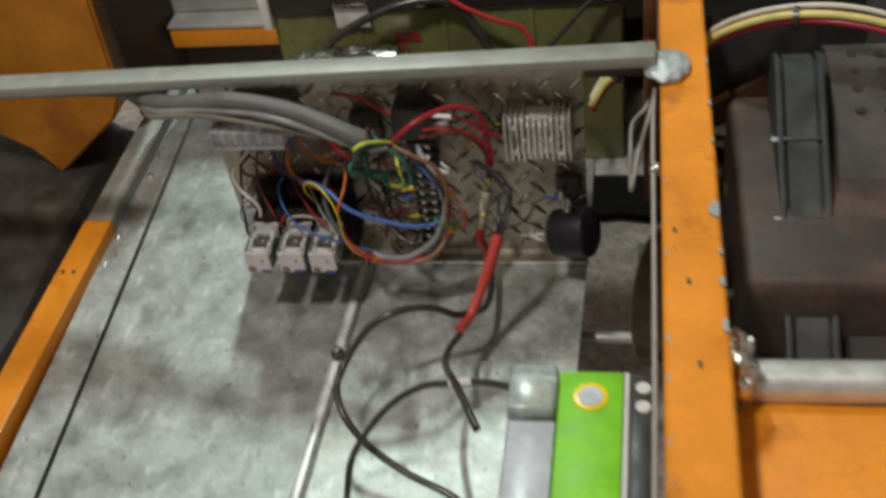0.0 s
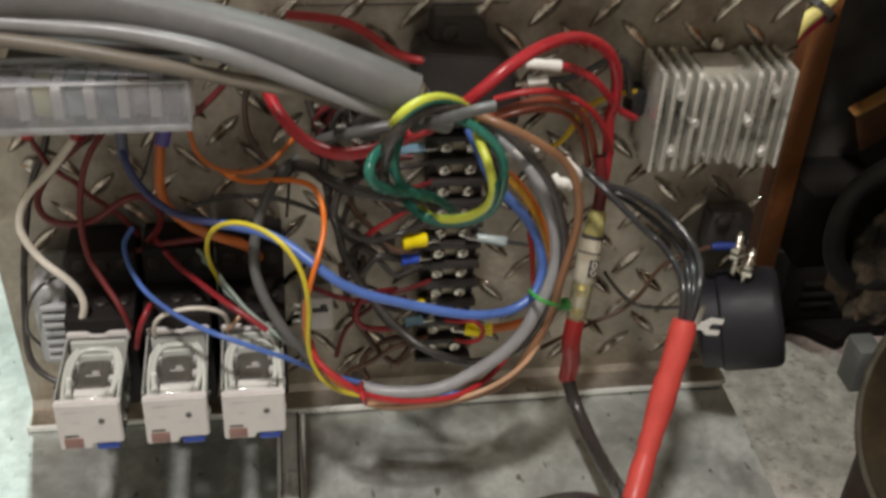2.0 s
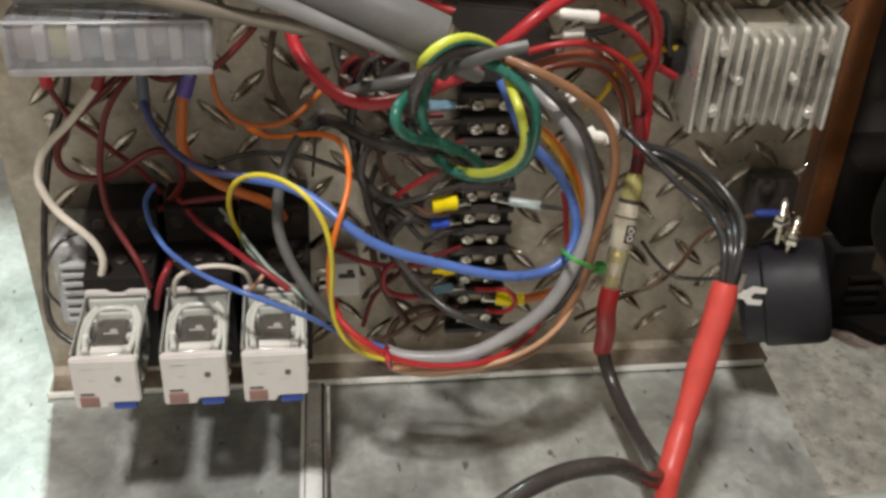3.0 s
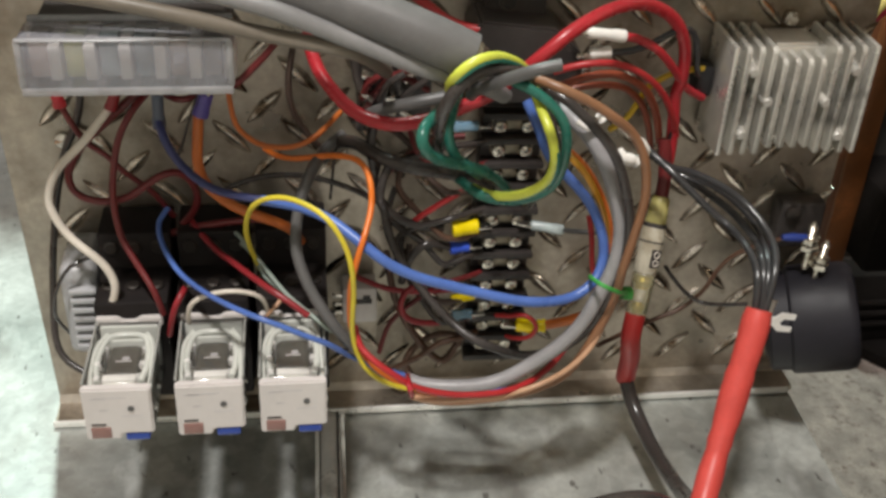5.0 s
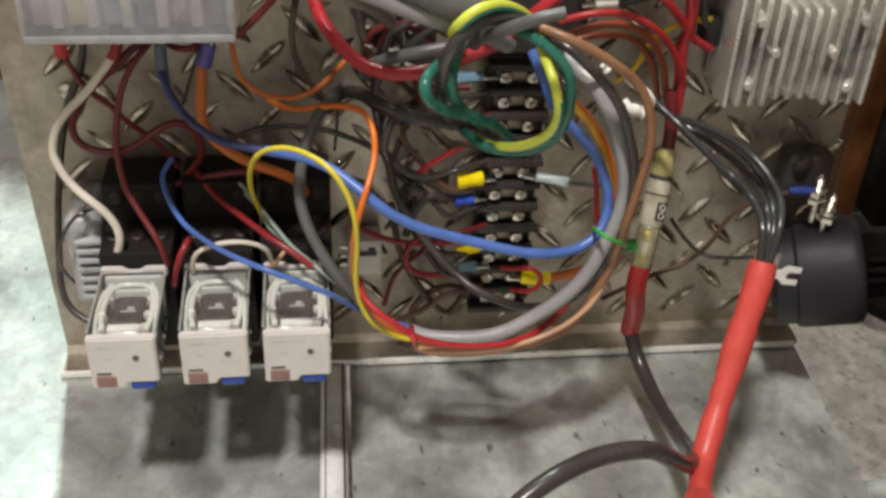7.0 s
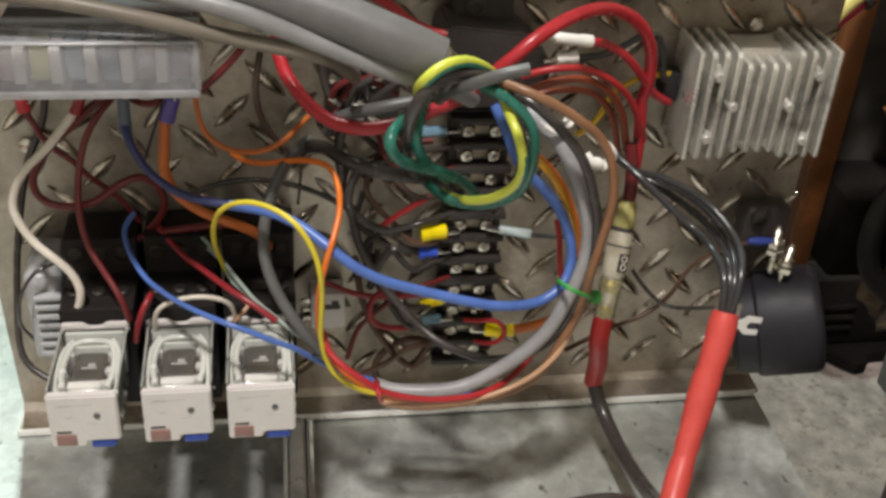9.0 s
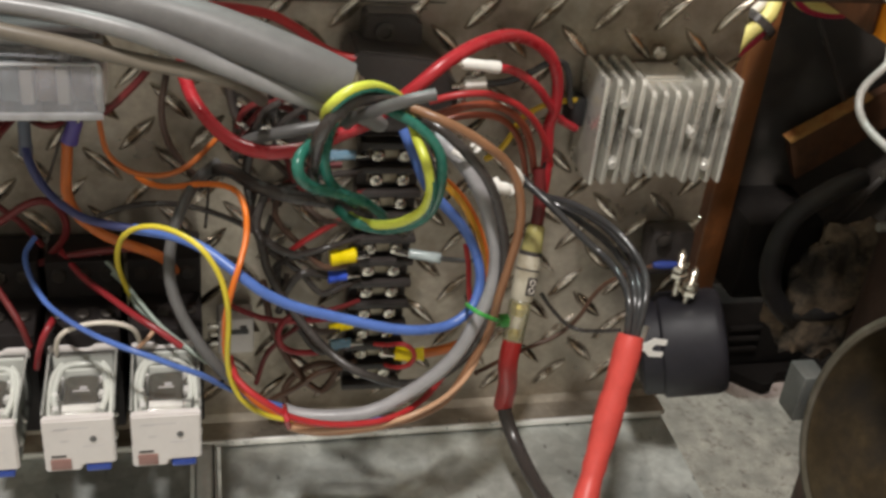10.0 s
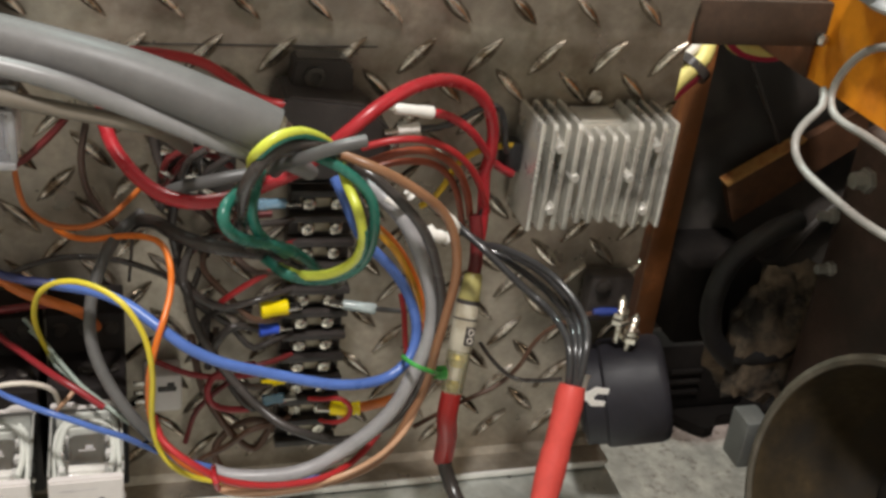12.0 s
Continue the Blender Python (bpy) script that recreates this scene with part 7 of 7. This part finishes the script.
def housing():
    t = thing("engine_housing", (0.5, -0.06, GROUND_Z), "greasy black engine housing with bolts", "housing")
    bm = bmesh.new()
    box(bm, 0.4420, 0.62, -0.19, 0.040, GROUND_Z, 0.150, 0.012, 3)
    part("body", bm, RUST_DUST, t)
    for y, z in ((0.0175, 0.1266), (0.0327, 0.1005), (0.0235, 0.0767), (-0.150, 0.10), (-0.157, 0.058)):
        k = 0.6 if 0.07 < z < 0.105 else 1.0
        part("bolt", lathe(bmesh.new(), (0.4430, y, z), (0.4330, y, z), [(0, 0.0060 * k), (0.004, 0.0060 * k), (0.0042, 0.0042 * k), (0.010, 0.0040 * k)], 6), BARE, t, "worn hexagon bolt")
    for y0, z0, y1, z1 in ((-0.0195, 0.0925, -0.0205, 0.1010), (-0.0205, 0.1010, -0.0262, 0.0925), (-0.0262, 0.0925, -0.0270, 0.1010)):
        a, b = Vector((0.4415, y0, z0)), Vector((0.4415, y1, z1))
        part("paint_mark", rodded(a, b, 0.0008, n=6), W_YELLOW2, t, "yellow hand-painted stroke")


housing()


def lumpy(name, mat, centre, size, seed, rough, label, category):
    """An uneven mass: a rounded block roughened by noise."""
    bm = bmesh.new()
    bmesh.ops.create_cube(bm, size=2.0)
    bmesh.ops.subdivide_edges(bm, edges=bm.edges[:], cuts=14, use_grid_fill=True)
    off = Vector((seed * 3.1, seed * 1.7, 0))
    for v in bm.verts:
        p = v.co.copy()
        s = p.normalized() * 1.25
        p = p.lerp(s, 0.45)
        p *= 1 + rough * noise.fractal(p * 1.7 + off, 1.0, 2.0, 4)
        v.co = Vector((centre[0] + p.x * size[0], centre[1] + p.y * size[1], centre[2] + p.z * size[2]))
    return tagged(link_mesh(name, bm, mat, smooth=True), label, category)


# Black mass added behind the rail as a dark backdrop.
lumpy("engine_block", GREASE, (0.88, 0.36, -0.02), (0.235, 0.145, 0.235), 2, 0.10, "uneven black mass added as a backdrop in deep shade", "engine")
lumpy("axle_casing", GREASE, (0.508, 0.126, 0.030), (0.100, 0.022, 0.052), 5, 0.17, "greasy black axle casing behind the steel beam", "casing")
lumpy("caked_dirt", TAN_DUST, (0.447, 0.058, 0.016), (0.028, 0.016, 0.034), 8, 0.30, "tan caked dirt on the axle casing", "dirt")
tagged(link_mesh("black_beam", boxed(0.3865, 0.430, 0.0580, 0.1000, 0.0130, 0.0598, 0.003), FLAT_BLACK, smooth=True), "black steel beam carrying the upright", "beam")
tagged(link_mesh("steel_rod", rodded((0.290, -0.062, -0.047), (0.424, -0.062, -0.047), 0.0062, n=18, bevel=0.001), BARE, smooth=True), "bare steel shaft between the floor and the drum", "rod")


WORN_EDGE = material("worn_pale_orange_edge", (0.42, 0.22, 0.07), 0.5, 0.0, vary=0.25, scale=60, stain=(0.20, 0.07, 0.02), stain_scale=60, stain_at=(0.45, 0.6))


def boot():
    """Creased black rubber sheet behind the panel's edge, cut out in a curve below."""
    xs, zs = (0.392, 0.425, 0.460, 0.467, 0.477, 0.490, 0.520), (0.036, 0.038, 0.041, 0.055, 0.068, 0.0765, 0.082)
    t = thing("rubber_flap", (0.455, 0.106, 0.11), "creased black rubber flap beside the upright", "flap")

    def at(u, w):
        x = 0.392 + 0.128 * u
        lo = float(np.interp(x, xs, zs))
        y = 0.104 + 0.007 * math.cos(u * 5.0) + 0.007 * noise.noise(Vector((u * 4, w * 3, 4))) - 0.008 * (1 - w)
        return Vector((x, y, lo + (0.186 - lo) * w))
    bm = bmesh.new()
    bmesh.ops.create_grid(bm, x_segments=40, y_segments=40, size=0.5)
    for v in bm.verts:
        v.co = at(v.co.x + 0.5, v.co.y + 0.5)
    bmesh.ops.solidify(bm, geom=bm.faces[:], thickness=0.003)
    part("sheet", bm, DUSTY_RUBBER, t)
    part("hem", tube(bmesh.new(), [at(0.04 * i, 0.0) + Vector((0, 0.0015, 0)) for i in range(26)], 0.0026, 8), DUSTY_RUBBER, t, "rounded cut edge")


DUSTY_RUBBER = material("dusty_black_rubber", (0.056, 0.047, 0.041), 0.6, 0.0, vary=0.3, scale=18, stain=(0.020, 0.017, 0.016), stain_scale=22, stain_at=(0.45, 0.65), bump=0.3, bump_scale=60)
boot()
bm_ = bmesh.new()
prism(bm_, [(0.4094, 0.0942), (0.4790, 0.1380), (0.4850, 0.1190), (0.4184, 0.0733)], "y", 0.079, 0.085)
ob_ = tagged(link_mesh("rusty_bracket", bm_, RUSTY), "rusty orange-brown slanted bracket before the rubber flap", "bracket")
bm_ = bmesh.new()
prism(bm_, [(0.4094, 0.0945), (0.4470, 0.1182), (0.4480, 0.1204), (0.4084, 0.0958)], "y", 0.0775, 0.086)
part("top_edge", bm_, WORN_EDGE, ob_, "worn pale orange top edge", smooth=False)
lead("black_hose", BLACK_RUBBER, 0.0055, "thick black hose in the dark behind", [(0.4260, 0.054, 0.000), (0.4130, 0.050, 0.012), (0.4020, 0.048, 0.026), (0.3970, 0.047, 0.046), (0.4020, 0.048, 0.068), (0.4200, 0.050, 0.082), (0.4400, 0.056, 0.086)])




def torn_mat():
    """Thick black matting on the concrete, its front edge torn."""
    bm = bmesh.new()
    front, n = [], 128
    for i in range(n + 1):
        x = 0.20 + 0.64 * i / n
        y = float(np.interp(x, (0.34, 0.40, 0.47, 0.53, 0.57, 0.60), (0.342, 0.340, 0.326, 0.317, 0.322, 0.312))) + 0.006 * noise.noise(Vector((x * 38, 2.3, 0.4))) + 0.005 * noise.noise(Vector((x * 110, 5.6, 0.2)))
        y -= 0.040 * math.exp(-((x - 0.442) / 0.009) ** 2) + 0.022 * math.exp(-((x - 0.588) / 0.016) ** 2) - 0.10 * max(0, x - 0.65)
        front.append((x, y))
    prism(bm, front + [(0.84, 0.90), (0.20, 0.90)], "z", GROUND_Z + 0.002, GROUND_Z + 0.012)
    tagged(link_mesh("oily_mat", bm, FLAT_BLACK), "black matting with a torn edge on the concrete", "mat")


torn_mat()


def ribbed_box():
    """Low black box on the matting, three short ribs on its face."""
    t = thing("ribbed_black_box", (0.59, 0.35, GROUND_Z + 0.012), "black ribbed box standing on the matting", "box")
    part("body", boxed(0.5430, 0.6400, 0.3260, 0.4200, GROUND_Z + 0.012, -0.1800, 0.004), FLAT_BLACK, t)
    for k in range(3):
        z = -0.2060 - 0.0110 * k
        part("rib", boxed(0.5600, 0.5900, 0.3220, 0.3265, z - 0.0020, z + 0.0020, 0.001), FLAT_BLACK, t, "worn raised rib")


ribbed_box()
lead("black_wire", W_BLACK, 0.0013, "thin black wire over the rubber flap", [(0.402, 0.085, 0.172), (0.409, 0.086, 0.161), (0.415, 0.085, 0.150), (0.426, 0.084, 0.132), (0.436, 0.083, 0.116)])
lead("black_hose", BLACK_RUBBER, 0.0060, "thick black hose in the dark behind", [(0.4180, 0.050, 0.010), (0.4420, 0.046, 0.014), (0.4660, 0.044, 0.040), (0.4780, 0.044, 0.075), (0.4900, 0.040, 0.100)])


def duct():
    """Black ribbed blower duct beyond the rail, with a drilled casing beside it."""
    t = thing("blower_duct", (0.48, -0.05, 0.05), "black ribbed plastic blower duct beyond the rail", "duct")
    prof = [(-0.330, 0.040), (-0.250, 0.086), (-0.180, 0.121), (-0.120, 0.150), (-0.062, 0.177), (-0.025, 0.196), (-0.005, 0.204), (0.012, 0.204), (0.028, 0.194), (0.036, 0.172), (0.038, 0.060), (-0.330, 0.020)]
    top_y, top_z = [p[0] for p in prof[:10]], [p[1] for p in prof[:10]]
    bm = bmesh.new()
    prism(bm, prof, "x", 0.4780, 0.5080)
    bmesh.ops.bevel(bm, geom=bm.edges[:], offset=0.004, segments=3, affect="EDGES")
    part("shell", bm, DUCT, t)
    for x in (0.4750, 0.5070):
        rib = bmesh.new()
        prism(rib, [(y, z + (0.0022 if z > 0.061 or y < -0.2 else 0.0)) for y, z in prof], "x", x, x + 0.0040)
        bmesh.ops.bevel(rib, geom=rib.edges[:], offset=0.0012, segments=2, affect="EDGES")
        part("rib", rib, DUCT, t, "raised worn rim")
    for y, z in ((-0.062, 0.177), (-0.122, 0.149)):
        m = Matrix.Translation((0.4925, y, z)) @ Matrix.Rotation(0.44, 4, "X")
        part("band", boxed(-0.0140, 0.0140, -0.0016, 0.0016, -0.004, 0.0016, 0.0006, m=m), DUCT, t, "moulded cross rib")
        m = Matrix.Translation((0.4735, y, z - 0.001)) @ Matrix.Rotation(0.44, 4, "X")
        part("clip", boxed(-0.0035, 0.0020, -0.0022, 0.0022, -0.004, 0.0024, 0.0008, m=m), BARE, t, "worn metal clip")
    fl = bmesh.new()
    prism(fl, [(-0.200, 0.070), (-0.110, 0.110), (-0.050, 0.130), (-0.030, 0.120), (-0.030, 0.050), (-0.200, 0.050)], "x", 0.4480, 0.4740)
    bmesh.ops.bevel(fl, geom=fl.edges[:], offset=0.004, segments=2, affect="EDGES")
    part("flange", fl, CASING, t, "dusty side flange")
    c = thing("drilled_casing", (0.56, 0.0, 0.05), "black casing with rows of round vent holes", "casing")
    bm = bmesh.new()
    prism(bm, [(-0.300, 0.050), (-0.160, 0.110), (-0.060, 0.158), (-0.010, 0.178), (0.060, 0.182), (0.080, 0.165), (0.085, 0.020), (-0.300, 0.020)], "x", 0.5125, 0.640)
    bmesh.ops.bevel(bm, geom=bm.edges[:], offset=0.008, segments=3, affect="EDGES")
    part("body", bm, CASING, c)
    for i in range(4):
        for j in range(2):
            x, y = 0.540 + 0.022 * j, 0.045 - 0.022 * i
            z = float(np.interp(y, (-0.060, -0.010, 0.060), (0.158, 0.178, 0.182)))
            part("vent_hole", lathe(bmesh.new(), (x, y, z - 0.0010), (x, y, z + 0.0005), [(0, 0.0045), (0.0015, 0.0045)], 16), W_BLACK, c, "dark vent hole")


CASING = material("dusty_brown_casing", (0.075, 0.064, 0.054), 0.6, 0.0, vary=0.25, stain=(0.03, 0.027, 0.025), stain_scale=12, stain_at=(0.45, 0.7), bump=0.3)
DUCT = material("dusty_black_plastic", (0.035, 0.037, 0.038), 0.5, 0.0, vary=0.2, stain=(0.10, 0.095, 0.085), stain_scale=22, stain_at=(0.5, 0.8), bump=0.3)
duct()


# ---- package, side tube and far side plate ----
def package():
    """Clear blister pack with a lime green card, standing on the floor sheet."""
    t = thing("blister_pack", (0.335, -0.33, 0), "clear blister pack with lime green card on the floor sheet", "package")
    part("tray", boxed(0.2850, 0.3840, -0.4300, -0.2545, 0.0004, 0.1180, 0.004, 3), GREY_TRAY, t, "grey plastic tray")
    part("card", boxed(0.3200, 0.3630, -0.4280, -0.2570, 0.1185, 0.1300, 0.0015), LIME, t, "lime green printed card")
    part("card_edge", boxed(0.3634, 0.3672, -0.4280, -0.2570, 0.1185, 0.1298, 0.001), WHITE, t, "white card edge")
    part("dark_strip", boxed(0.3676, 0.3836, -0.4280, -0.2570, 0.1185, 0.1285, 0.001), BLACK, t, "black strip with white marks")
    for y in (-0.2700, -0.2860):
        ring = lathe(bmesh.new(), (0.3760, y, 0.1284), (0.3760, y, 0.1292), [(0, 0.0050), (0.0008, 0.0050)], 20)
        part("white_mark", ring, WHITE, t)
    part("badge", lathe(bmesh.new(), (0.3415, -0.2800, 0.1298), (0.3415, -0.2800, 0.1310), [(0, 0.0120), (0.0010, 0.0118), (0.0012, 0.0110)], 28), C_YELLOW, t, "round yellow-ringed badge")
    part("badge_centre", lathe(bmesh.new(), (0.3415, -0.2800, 0.1308), (0.3415, -0.2800, 0.1316), [(0, 0.0085), (0.0008, 0.0080)], 24), SILVER_CARD, t)
    part("foil", boxed(0.2875, 0.3190, -0.4280, -0.2980, 0.1185, 0.1270, 0.002), SILVER_CARD, t, "crumpled silver foil bag")
    part("plug", boxed(0.2960, 0.3160, -0.2900, -0.2660, 0.1185, 0.1320, 0.002), OLIVE_PLUG, t, "brass-coloured plug in the pack")
    part("blister", boxed(0.2860, 0.3190, -0.2960, -0.2550, 0.1185, 0.1360, 0.004, 3), SHRINK, t, "clear plastic blister")


GREY_TRAY = plastic("grey_tray_plastic", (0.24, 0.25, 0.27), 0.4)
OLIVE_PLUG = plastic("olive_brass", (0.32, 0.26, 0.06), 0.35)
package()
t_sp = thing("cable_splice", (0.240, -0.247, 0.109), "white splice sleeve on the black test lead", "splice")
part("sleeve", lathe(bmesh.new(), (0.2390, -0.2544, 0.1100), (0.2555, -0.2529, 0.1102), [(0, 0.0030), (0.002, 0.0040), (0.0145, 0.0040), (0.0165, 0.0032)], 16), WHITE, t_sp)
lead("black_test_lead", W_BLACK, 0.0026, "black lead running into the blister pack", [(0.1560, -0.320, 0.004), (0.1520, -0.286, 0.010), (0.1550, -0.268, 0.030), (0.1680, -0.262, 0.055), (0.1960, -0.254, 0.088), (0.2200, -0.250, 0.102), (0.2390, -0.2544, 0.110), (0.2555, -0.2529, 0.1102), (0.2740, -0.262, 0.120), (0.3000, -0.275, 0.126)])


def side_tube():
    t = thing("side_tube", (0.46, -0.30, 0.17), "bare zinc tube welded to the outer side of the rail", "tube", kind="structure")
    part("tube", rodded((0.4260, -0.300, 0.172), (0.95, -0.292, 0.172), 0.0140, n=36), ZINC_EDGE, t)
    bm = bmesh.new()
    bmesh.ops.create_icosphere(bm, subdivisions=4, radius=1.0)
    for v in bm.verts:
        k = 1 + 0.28 * noise.noise(v.co * 2.9)
        v.co = Vector((0.4310 + 0.0140 * v.co.x * k, -0.302 + 0.024 * v.co.y * k, 0.186 + 0.026 * v.co.z * k))
    part("weld", bm, CHROME, t, "bright rough weld")
    tagged(link_mesh("side_plate", boxed(0.4290, 0.95, -0.75, -0.3125, 0.1600, 0.1680, 0.002), ORANGE, smooth=True), "orange painted side plate beyond the rail", "plate", kind="structure")


side_tube()
# Dark mass added to fill the black void beside the left rail.
lumpy("dark_machinery", GREASE, (-0.42, -0.02, -0.140), (0.20, 0.30, 0.125), 11, 0.12, "dark mass added to fill the void below the side rail", "machinery")
